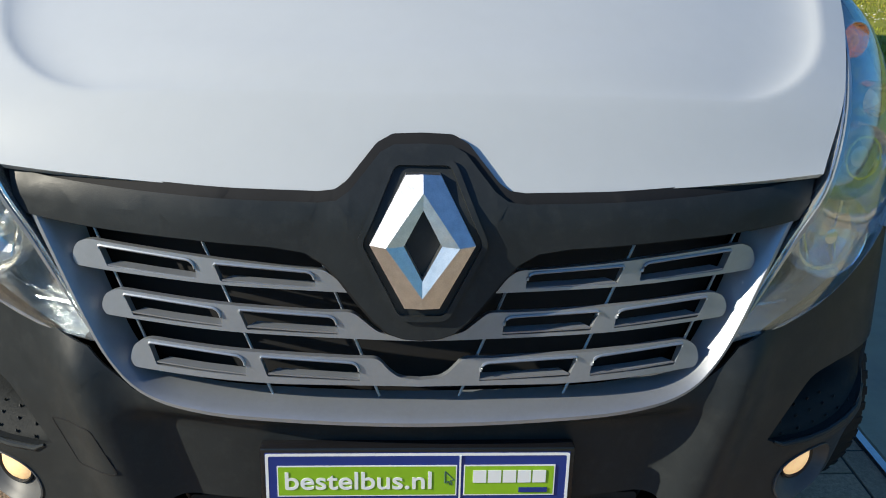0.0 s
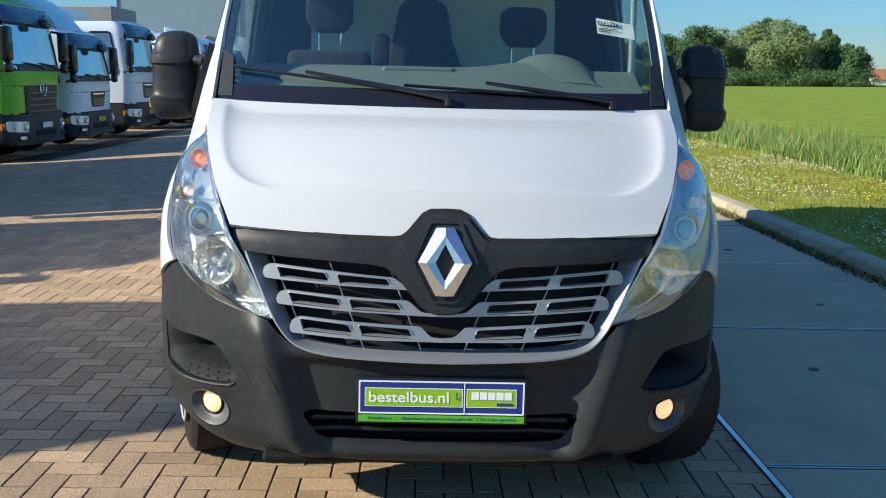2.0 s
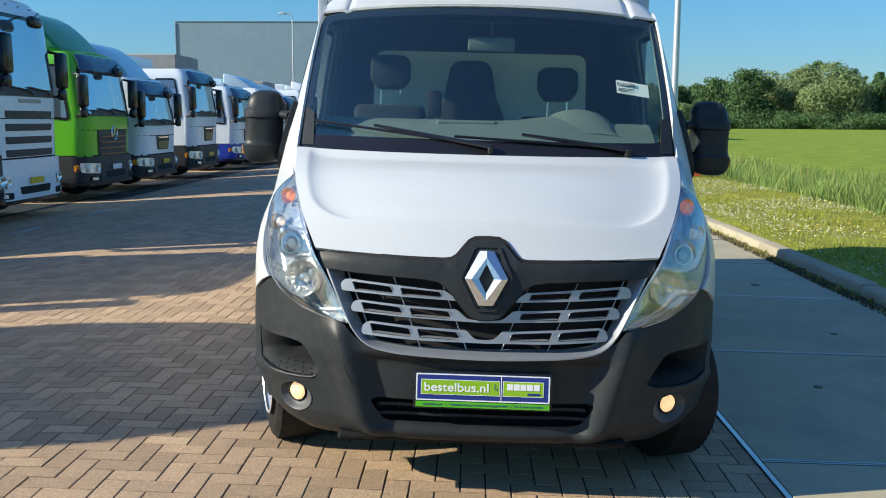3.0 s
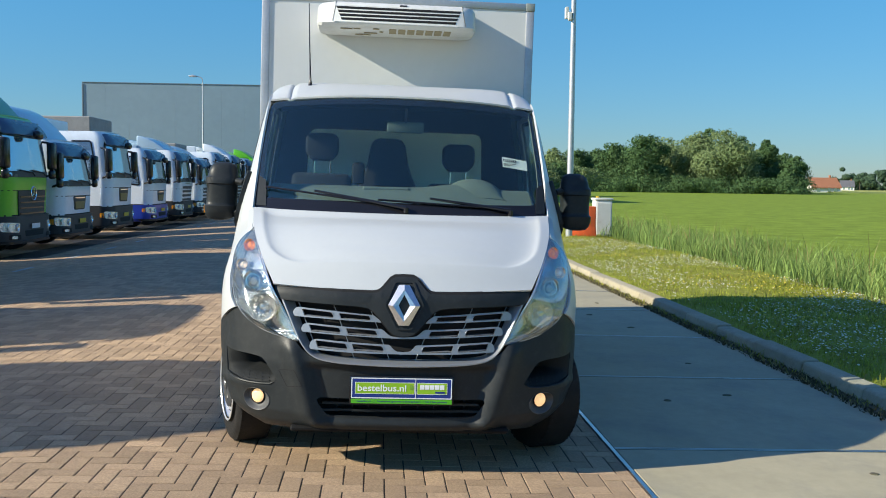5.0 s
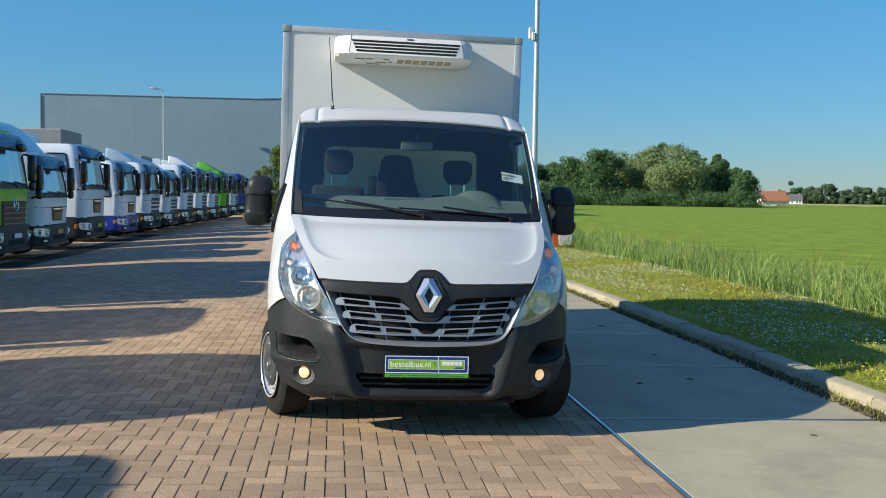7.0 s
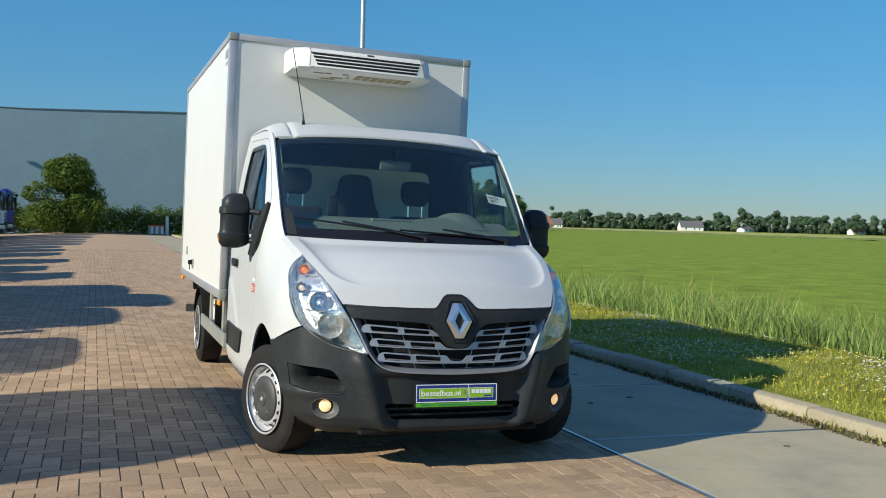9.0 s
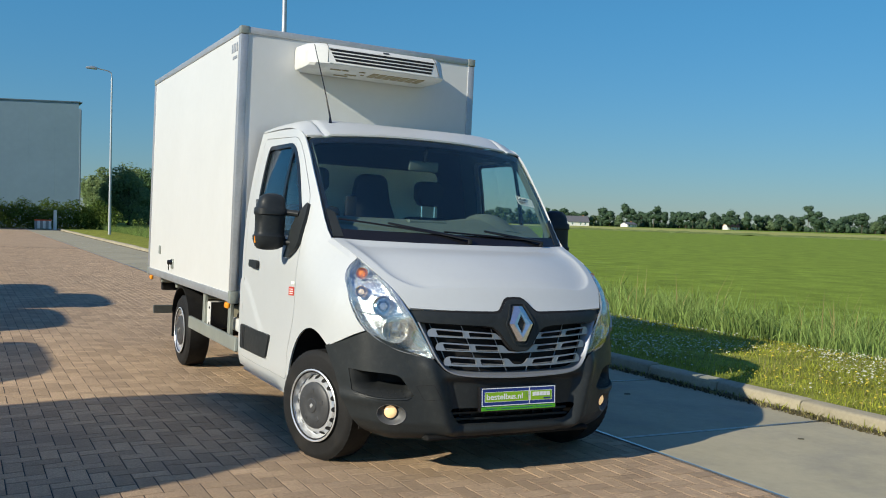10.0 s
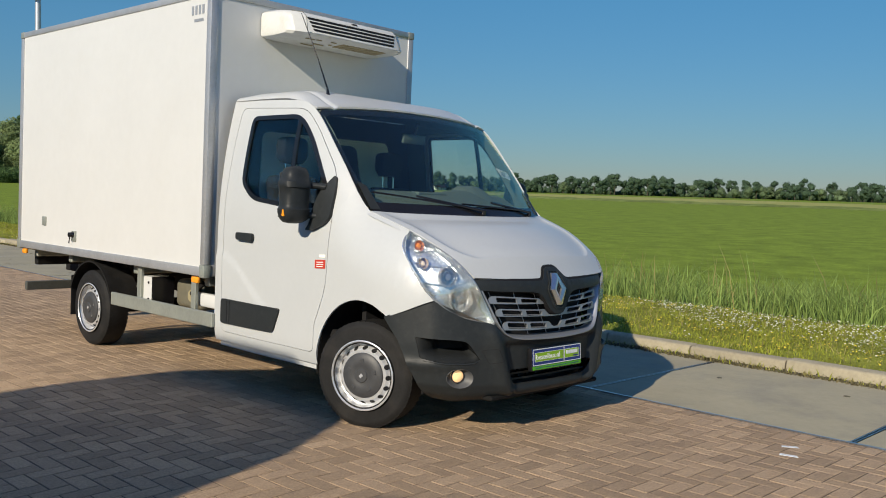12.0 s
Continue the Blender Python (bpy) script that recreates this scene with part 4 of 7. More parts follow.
# ---- parked trucks ----
def truck(name, label, y, h=2.9, paint="t_white", lower="t_grey", bumper="t_grey", spoiler=None, body="t_white", body_h=3.4, dome=0, grille="bars", x=-8.0, wide=2.45, visor=True, plate="yellow", low=0.38, fin=1.0):
    t = thing(name, label, "truck", pose(x, y, road_z(x) - 0.012), "row of parked trucks")
    w = wide / 2
    bp = low + 0.21 * (h - low)    # top of the bumper
    belt = low + 0.53 * (h - low)  # foot of the screen
    zt = h - 0.30                  # head of the screen
    r = 0.30                       # rounding of the cab's front corners
    flat, bend = w - r, r * math.pi / 2
    tail = flat + bend + 1.75 - r

    def at(q, z, out=0.0):
        """The cab's skin: q runs round the plan from the middle of the front, z is the height."""
        a = abs(q)
        if a < flat:
            px_, py_, nx, ny = 0.0, a, 1.0, 0.0
        elif a < flat + bend:
            th = (a - flat) / r
            px_, py_, nx, ny = -r * (1 - math.cos(th)), flat + r * math.sin(th), math.cos(th), math.sin(th)
        else:
            px_, py_, nx, ny = -r - (a - flat - bend), w, 0.0, 1.0
        k = max(0.0, (z - h + 0.28) / 0.28)
        front_share = max(0.0, 1 + px_ / 1.2)
        px_ -= front_share * (0.05 * (py_ / w) ** 2 + 0.17 * max(0.0, (z - belt) / (h - belt)) ** 1.15 + 0.16 * k**2) - 0.03 * front_share * smooth(bp, belt, z)
        py_ *= 1 - 0.05 * k**2 - 0.02 * max(0.0, (z - belt) / (h - belt))
        return (px_ + nx * out, math.copysign(py_ + ny * out, q), z)

    def on(out):
        return lambda q, z: at(q, z, out)
    mid = (-1.0, 0, 0.5 * (belt + h))
    cab_ob = part("cab", sheet([[(-tail, bp), (tail, bp), (tail, h), (-tail, h)]], at, (0.10, 0.14), 0.02, mid), M[paint], t)
    ring = [at(q, h) for q in [-tail + 2 * tail * k / 40 for k in range(41)]]
    part("cab_roof", sheet([[(c[0], c[1]) for c in ring]], lambda a, c: (a, c, h + 0.03 * max(0.0, 1 - (c / w) ** 2)), 0.3, 0.02, (-1, 0, h - 1)), M[paint], cab_ob)
    part("cab_back", box((0.04, wide - 0.1, h - bp - 0.05), (-1.74, 0, (h + bp) / 2)), M["t_grey"], cab_ob)
    sq = flat + 0.62 * bend
    rim = rounded_loop([(-sq, belt), (sq, belt), (sq - 0.05, zt), (-sq + 0.05, zt)], 0.12)
    # the pane's pale blue stands for reflected sky
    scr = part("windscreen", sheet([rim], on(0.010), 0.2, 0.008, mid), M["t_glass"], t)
    part("screen_seal", sheet([ring_points(rim, 0.035), ring_points(rim, -0.03)], on(0.016), 0.15, 0.01, mid), M["gloss_black"], scr)
    part("scuttle", sheet([rounded_loop([(-sq + 0.02, belt - 0.03), (sq - 0.02, belt - 0.03), (sq - 0.04, belt + 0.10), (-sq + 0.04, belt + 0.10)], 0.04)], on(0.018), 0.2, 0.008, mid), M["t_grey"], scr)
    for q0, q1 in ((-0.75, -0.1), (-0.05, 0.60)):
        part("wiper", tube([at(q0, belt + 0.13, 0.04), at(q1, belt + 0.07, 0.05), at(q1 + 0.15, belt + 0.0, 0.04)], 0.014, 5), M["gloss_black"], scr)
    part("steering_wheel", tube([(-0.30 + 0.08 * math.cos(a), w * 0.45 + 0.2 * math.sin(a), belt + 0.16 + 0.14 * math.cos(a)) for a in [2 * math.pi * k / 14 for k in range(15)]], 0.015, 5), M["gloss_black"], t)
    part("waist_seam", sheet([[(-flat - bend, bp + 0.62 * (belt - bp)), (flat + bend, bp + 0.62 * (belt - bp)), (flat + bend, bp + 0.62 * (belt - bp) + 0.016), (-flat - bend, bp + 0.62 * (belt - bp) + 0.016)]], on(0.003), 0.15, 0.004, mid), M["dark"], cab_ob)
    for side in (-1, 1):
        s0 = flat + bend
        rim = rounded_loop([(side * (s0 + 0.12), belt - 0.10), (side * (s0 + 0.86), belt - 0.02), (side * (s0 + 0.84), zt), (side * (s0 + 0.20), zt)], 0.07)
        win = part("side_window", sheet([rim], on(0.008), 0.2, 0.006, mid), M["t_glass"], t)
        part("window_seal", sheet([ring_points(rim, 0.03), ring_points(rim, -0.02)], on(0.012), 0.15, 0.008, mid), M["gloss_black"], win)
        part("door_seam", sheet([[(side * (s0 + 0.95), bp + 0.08), (side * (s0 + 0.965), bp + 0.08), (side * (s0 + 0.945), zt), (side * (s0 + 0.93), zt)]], on(0.003), 0.3, 0.004, mid), M["dark"], cab_ob)
        part("corner_deflector", sheet([rounded_loop([(side * (flat + 0.72 * bend), bp + 0.10), (side * (flat + 0.98 * bend), bp + 0.10), (side * (flat + 0.98 * bend), belt + 0.05), (side * (flat + 0.72 * bend), belt + 0.05)], 0.05)], on(0.018), 0.1, 0.016, mid), M[paint], cab_ob)
        part("door_handle", box((0.18, 0.03, 0.05), (-1.05, side * (w + 0.005), belt - 0.16), 0.01), M["gloss_black"], t)
        step = part("door_step", box((0.72, 0.12, 0.46), (-0.74, side * (w - 0.08), low + 0.17), 0.04, 2), M[bumper], t)
        for k in (0.08, 0.26):
            part("step_tread", box((0.5, 0.04, 0.10), (-0.72, side * (w - 0.03), low + k), 0.01), M["dark"], step)
        mir = part("mirror", box((0.18, 0.26, 0.66), (-0.02, side * (w + 0.17), belt + 0.48), 0.06, 3), M["gloss_black"], t)
        part("mirror_arm", tube([(-0.3, side * (w - 0.05), belt + 0.84), (-0.02, side * (w + 0.16), belt + 0.78)], 0.03, 6), M["gloss_black"], mir)
        part("mirror_foot", tube([(-0.3, side * (w - 0.04), belt - 0.06), (-0.04, side * (w + 0.14), belt + 0.02)], 0.03, 6), M["gloss_black"], mir)
        part("mirror_small", box((0.14, 0.21, 0.22), (-0.02, side * (w + 0.16), belt + 0.04), 0.06, 3), M["gloss_black"], mir)
        hl = part("headlight", sheet([rounded_loop([(side * (flat - 0.10), low + 0.22), (side * (flat + 0.75 * bend), low + 0.25), (side * (flat + 0.78 * bend), low + 0.46), (side * (flat - 0.14), low + 0.43)], 0.06)], on(0.062), 0.08, 0.02, mid), M["lamp_grey"], t)
        for k in (0.0, 0.2):
            part("lamp_bowl", turned([(0.0, 0.03), (0.05, 0.012), (0.07, -0.004), (0.08, 0.0)], 16, "x"), M["chrome"], hl, m=Matrix.Translation(at(side * (flat + k), low + 0.335, 0.075)) @ Matrix.Rotation(math.pi, 4, "Z"))
        part("turn_lamp", sheet([rounded_loop([(side * (flat + 0.80 * bend), low + 0.27), (side * (flat + 1.0 * bend), low + 0.28), (side * (flat + 1.0 * bend), low + 0.40), (side * (flat + 0.80 * bend), low + 0.42)], 0.02)], on(0.060), 0.08, 0.01, mid), M["amber"], hl)
        tyre = part("wheel", turned([(0.0, 0.04), (0.16, 0.02), (0.28, 0.06), (0.29, 0.0), (0.44, 0.0), (0.48, 0.04), (0.48, 0.28), (0.44, 0.3), (0.0, 0.3)], 28, "y"), M["rubber"], t, m=pose(-1.35, side * (w - 0.02), 0.48, 0, 0, 0 if side < 0 else 180))
        part("rim", turned([(0.0, 0.03), (0.15, 0.012), (0.27, 0.05), (0.285, -0.004)], 24, "y"), M["alu_dull"], tyre)
        part("arch", prism([(-2.0, low + 0.1), (-2.0, bp + 0.1), (-1.9, bp + 0.22), (-0.85, bp + 0.22), (-0.78, bp), (-0.8, low + 0.1), (-0.86, low + 0.1), (-0.9, bp), (-1.0, bp + 0.1), (-1.75, bp + 0.1), (-1.9, low + 0.1)], side * w - 0.14 if side > 0 else side * w, side * w if side > 0 else side * w + 0.14, "y"), M[bumper], t)
    hang = part("kerb_mirror", box((0.16, 0.34, 0.20), (0.17, 0.02 * w, zt - 0.08), 0.07, 3), M["gloss_black"], t, "black kerb mirror over the screen")
    part("mirror_bracket", tube([(0.15, 0.06 * w, zt), (0.06, 0.32 * w, zt + 0.10), (-0.06, 0.55 * w, zt + 0.14)], 0.022, 6), M["gloss_black"], hang)
    for q in (-0.72, -0.24, 0.24, 0.72):
        part("marker_light", box((0.03, 0.07, 0.03), at(q * flat, h - 0.10, 0.135 if visor else 0.01), 0.008), M["lens_dark"], t)
    bq = flat + bend + 0.35
    bum = part("bumper", sheet([rounded_loop([(-bq, low + 0.04), (-flat, low), (flat, low), (bq, low + 0.04), (bq, bp), (-bq, bp)], 0.03)], lambda q, z: at(q, z, 0.045 + 0.015 * smooth(low, low + 0.1, z)), (0.08, 0.10), 0.06, mid), M[bumper], t)
    part("bumper_slot", sheet([rounded_loop([(-0.52, low + 0.12), (0.52, low + 0.12), (0.56, low + 0.25), (-0.56, low + 0.25)], 0.03)], on(0.064), 0.1, 0.01, mid), M["dark"], bum)
    part("number_plate", box((0.012, 0.48, 0.11), (0.088, 0.0, low + 0.34), 0.004), M[plate], bum)
    part("bumper_lip", sheet([rounded_loop([(-bq + 0.25, low - 0.03), (bq - 0.25, low - 0.03), (bq - 0.2, low + 0.035), (-bq + 0.2, low + 0.035)], 0.02)], on(0.075), 0.12, 0.03, mid), M["gloss_black"], bum)
    for side in (-1, 1):
        fl = part("fog_insert", sheet([rounded_loop([(side * (flat - 0.16), low + 0.06), (side * (flat + 0.45 * bend), low + 0.07), (side * (flat + 0.45 * bend), low + 0.18), (side * (flat - 0.16), low + 0.17)], 0.03)], on(0.066), 0.1, 0.012, mid), M["dark"], bum)
        part("fog_lens", sheet([rounded_loop([(side * (flat + 0.02), low + 0.085), (side * (flat + 0.16), low + 0.09), (side * (flat + 0.16), low + 0.155), (side * (flat + 0.02), low + 0.15)], 0.02)], on(0.080), 0.1, 0.006, mid), M["lamp_grey"], fl)
    part("cab_gap", sheet([[(-tail + 0.5, bp - 0.012), (tail - 0.5, bp - 0.012), (tail - 0.5, bp + 0.028), (-tail + 0.5, bp + 0.028)]], on(0.004), 0.2, 0.004, mid), M["dark"], cab_ob)
    rise = belt - bp

    def panel(name, x_low, x_top, z0, z1, out, material, parent, rr=0.05):
        return part(name, sheet([rounded_loop([(-x_low, z0), (x_low, z0), (x_top, z1), (-x_top, z1)], rr)], on(out), 0.12, 0.02, mid), M[material], parent)
    if grille == "bars":
        for k in range(4):
            panel("grille_bar", wide * 0.33, wide * 0.34, bp + 0.04 + k * 0.2 * rise, bp + 0.04 + k * 0.2 * rise + 0.11 * rise, 0.012, "t_grey", t, 0.025)
        panel("name_bar", 0.40, 0.40, bp + 0.87 * rise, bp + 0.93 * rise, 0.008, "alu_dull", t, 0.01)
    elif grille == "star":
        panel("grille_panel", 0.74, 0.80, bp - 0.02, bp + 0.62 * rise, 0.022, "t_grey", t)
        for k in range(4):
            panel("grille_bar", 0.70, 0.72, bp + 0.03 + k * 0.14 * rise, bp + 0.06 + k * 0.14 * rise, 0.04, "gloss_black", t, 0.01)
        badge = part("badge", turned([(0.15, 0.0), (0.165, 0.012), (0.15, 0.024), (0.135, 0.012), (0.15, 0.0)], 24, "x"), M["chrome"], t, m=pose(0.04, 0, bp + 0.55 * rise))
        for k in range(3):
            part("badge_spoke", tube([(0.012, 0, 0), (0.012, 0.14 * math.sin(2 * math.pi * k / 3), 0.14 * math.cos(2 * math.pi * k / 3))], 0.014, 5), M["chrome"], badge)
    else:
        panel("grille_panel", 0.40, 0.50, bp + 0.16 * rise, bp + 0.62 * rise, 0.010, "t_grey", t)
        panel("grille_mesh", 0.33, 0.38, bp + 0.20 * rise, bp + 0.44 * rise, 0.020, "olive", t, 0.03)
        panel("badge_wing", 0.30, 0.44, bp + 0.545 * rise, bp + 0.585 * rise, 0.024, "chrome", t, 0.008)
    if visor:
        part("sun_visor", sheet([rounded_loop([(-sq + 0.02, zt - 0.10), (sq - 0.02, zt - 0.10), (sq - 0.06, h - 0.06), (-sq + 0.06, h - 0.06)], 0.06)], lambda q, z: at(q, z, 0.05 + 0.10 * smooth(h - 0.05, zt - 0.12, z)), 0.12, 0.014, mid), M["t_visor"], t)
    if spoiler:
        part("roof_spoiler", prism([(-1.72, h), (-0.55, h + 0.0), (-0.72, h + 0.20 * fin), (-0.95, h + 0.46 * fin), (-1.25, h + 0.72 * fin), (-1.50, h + 0.85 * fin), (-1.72, h + 0.92 * fin)], -w + 0.12, w - 0.12, "y", 0.10, 4), M[spoiler], t)
    if dome:
        part("roof_fairing", prism([(-1.26, h - 0.02), (1.26, h - 0.02), (1.27, h + dome * 0.38), (1.02, h + dome * 0.74), (0.50, h + dome), (-0.50, h + dome), (-1.02, h + dome * 0.74), (-1.27, h + dome * 0.38)], -1.7, -0.38, "x", 0.06, 3), M[spoiler or "t_white"], t)
    part("chassis", box((8.2, 0.9, 0.25), (-5.6, 0, 0.75), 0.03), M["under"], t)
    part("cargo_body", box((7.8, 2.55, body_h - 1.0), (-5.95, 0, (body_h + 1.0) / 2), 0.03), M[body], t)
    for side in (-1, 1):
        part("rear_wheel", turned([(0.0, 0.04), (0.28, 0.06), (0.29, 0.0), (0.44, 0.0), (0.48, 0.04), (0.48, 0.28), (0.44, 0.3), (0.0, 0.3)], 24, "y"), M["rubber"], t, m=pose(-5.9, side * (w - 0.02), 0.48, 0, 0, 0 if side < 0 else 180))
    return t


truck("truck", "white box truck with a plain high cab", -2.86, 3.42, body_h=3.3, x=-7.4)
truck("truck", "white tall truck with a domed roof fairing", 0.36, 2.97, dome=1.22, body_h=3.0, x=-7.4, wide=2.55)
truck("truck", "white low-cab truck with a black grille", 4.15, 3.16, body_h=2.9, x=-7.4)
truck("truck", "white truck with black trim and grille", 7.55, 3.48, body_h=3.2, x=-7.5)
truck("truck", "white truck with a tall cab and grille", 10.0, 4.02, body_h=3.5, x=-7.6)
truck("truck", "white truck with a wide slatted grille", 12.25, 3.75, "t_white", x=-7.7, bumper="t_white", body_h=3.8, low=0.34, visor=False)
truck("truck", "bright green truck with a dark grey grille and bumper", 16.65, 3.15, "t_green", grille="star", spoiler="t_dgreen", body_h=3.7, plate="t_white")
truck("truck", "white low-cab truck with a pale blue roof spoiler", 19.95, 2.76, "t_white", grille="panel", spoiler="t_pale", body_h=3.6, low=0.36)
truck("truck", "white tall-cab truck with dark grey bumper", 24.1, 3.2, "t_white", grille="panel", body_h=3.6)
truck("truck", "white truck with a dark blue bumper", 28.9, 2.88, "t_white", bumper="t_blue", grille="panel", body="tarp", body_h=3.95)
for k, (y, h, sp, pa, body) in enumerate(((33.0, 2.95, "t_pale", "t_white", "t_white"), (36.6, 2.75, "t_pale", "t_white", "t_white"), (40.4, 3.1, None, "t_white", "tarp"), (44.4, 3.1, "t_white", "t_white", "t_white"), (48.4, 3.0, None, "t_white", "t_white"),
                                          (52.6, 3.1, "t_green", "t_green", "t_white"), (56.6, 3.0, None, "t_white", "t_white"), (60.6, 3.1, None, "t_blue", "t_white"))):
    truck("truck", {"t_white": "white parked truck with black grille", "t_green": "green parked truck with black grille", "t_blue": "blue parked truck with black grille"}[pa], y, h, pa, spoiler=sp, body=body, body_h=h + 0.4, x=-8.0 + 0.035 * (y - 30), fin=0.62)


# ---- the van ----
van = thing("box_van", "white refrigerated box van with black bumper and silver grille", "van", ROAD)

PLAN = curve((0, 0.0, 0.035), (0.30, 0.30, 0.045), (0.467, 0.464, 0.075), (0.609, 0.60, 0.115), (0.804, 0.775, 0.20), (0.961, 0.90, 0.295), (1.093, 0.965, 0.41), (1.243, 1.02, 0.55), (1.415, 1.045, 0.72))


def s_of(x):
    lo, hi = 0.0, 1.415
    for _ in range(30):
        mid = (lo + hi) / 2
        lo, hi = (mid, hi) if PLAN(mid).x < abs(x) else (lo, mid)
    return math.copysign(lo, x)


def s_of_y(y):
    lo, hi = 0.5, 1.415
    for _ in range(30):
        mid = (lo + hi) / 2
        lo, hi = (mid, hi) if PLAN(mid).y < y else (lo, mid)
    return lo


def fascia(s, z, out=0.0):
    """The front skin of the van: s along its plan from the middle, z the height."""
    a = abs(s)
    p = PLAN(a)
    q = PLAN(min(a + 0.01, 1.415)) - PLAN(max(a - 0.01, 0))
    n = Vector((q.y, -q.x)).normalized()
    k = max(0.0, (0.34 - z) / 0.14)
    tuck = 0.06 * (max(0.0, 0.48 - z) / 0.22) ** 1.5 * smooth(0.75, 1.02, a)
    x, y = p.x * (1 - 0.07 * k - tuck) + n.x * out, p.y + 0.14 * max(0.0, z - 0.6) + 0.035 * k + n.y * out
    return (math.copysign(x, s) if s else x * 0, y, z)


def bumper_skin(s, z, out=0.0):
    """The bumper: a sunken middle between two raised, splayed cheeks, with a lip below."""
    a = abs(s)
    edge = 0.448 + 0.287 * (z - 0.447)
    high = smooth(0.22, 0.32, z)
    ridge = 0.030 * math.exp(-((a - edge - 0.062) / (0.040 if a < edge + 0.062 else 0.062)) ** 2) * high * smooth(0.76, 0.66, z)
    lip = 0.014 * math.exp(-((z - 0.290) / 0.026) ** 2) * smooth(0.50, 0.44, a)
    dish = -0.032 * smooth(edge + 0.030, edge - 0.035, a) * high * smooth(0.615, 0.580, z)
    cheek = 0.012 * math.exp(-((z - 0.465) / 0.030) ** 2) * smooth(0.66, 0.80, a)
    tuck = -0.045 * smooth(0.30, 0.22, z) ** 1.5
    return fascia(s, z, out + ridge + lip + dish + cheek + tuck)


def on_x(fn, out=0.0):
    return lambda x, z: fn(s_of(x), z, out)


XB = curve((0.10, 0.45), (0.19, 0.72), (0.31, 0.90), (0.45, 0.985), (0.63, 1.03), (0.9, 1.042), (1.6, 1.04), (2.55, 1.02))
RAIL = curve((0.19, 0.68, 0.985), (0.38, 0.775, 1.15), (0.57, 0.85, 1.265), (0.93, 0.905, 1.385), (1.24, 0.905, 1.74), (1.55, 0.892, 2.075), (1.75, 0.895, 2.14), (2.55, 0.895, 2.16))


def side_x(y, z):
    xb, t = XB(y), RAIL(y)
    zl = 0.80 + 0.30 * smooth(0.6, 1.2, y)
    s = min(max((z - zl) / (t.y - zl), 0.0), 1.05)
    x = xb - (xb - t.x) * s ** (3.0 - smooth(0.55, 1.1, y))
    zc = 0.62 + 0.40 * smooth(1.7, 2.5, y)
    x += 0.010 * smooth(0.0, 0.03, zc - z) * smooth(1.65, 1.95, y)
    if z < 0.47:
        x -= 0.03 * ((0.47 - z) / 0.15) ** 2
    return x


def flank(side, out=0.0):
    return lambda y, z: (side * (side_x(y, z) + out), y, z)


def flip(loop):
    return [(-a, b) for a, b in loop]


# outlines of the flank, in (y, z)
arch = [(0.84 + 0.43 * math.cos(a), 0.335 + 0.48 * math.sin(a)) for a in [radians(d) for d in range(-2, 122, 6)]]
rail_top = [(y, RAIL(y).y) for y in [0.60 + (2.53 - 0.60) * i / 30 for i in range(31)]]
lamp_out = [(0.318, 0.862), (0.355, 0.905), (0.41, 0.97), (0.458, 1.027), (0.502, 1.085), (0.545, 1.145), (0.578, 1.205), (0.595, 1.25)]
flank_rim = rail_top + [(2.53, 0.335), (1.27, 0.335)] + arch + [(0.600, 0.738), (0.48, 0.785)] + lamp_out
door_rim = rounded_loop([(2.40, 2.105), (1.62, 2.075), (1.47, 1.93), (1.22, 1.62), (1.17, 1.30), (1.19, 0.86), (1.30, 0.60), (1.30, 0.415), (2.43, 0.415), (2.45, 1.4)], [0.06, 0.12, 0.05, 0.1, 0.05, 0.1, 0.05, 0.05, 0.05, 0.1], 4)
window_rim = rounded_loop([(2.24, 2.035), (1.66, 2.035), (1.50, 1.88), (1.25, 1.50), (1.25, 1.40), (1.62, 1.375), (2.10, 1.42), (2.25, 1.54)], [0.06, 0.1, 0.1, 0.05, 0.03, 0.1, 0.12, 0.06], 4)

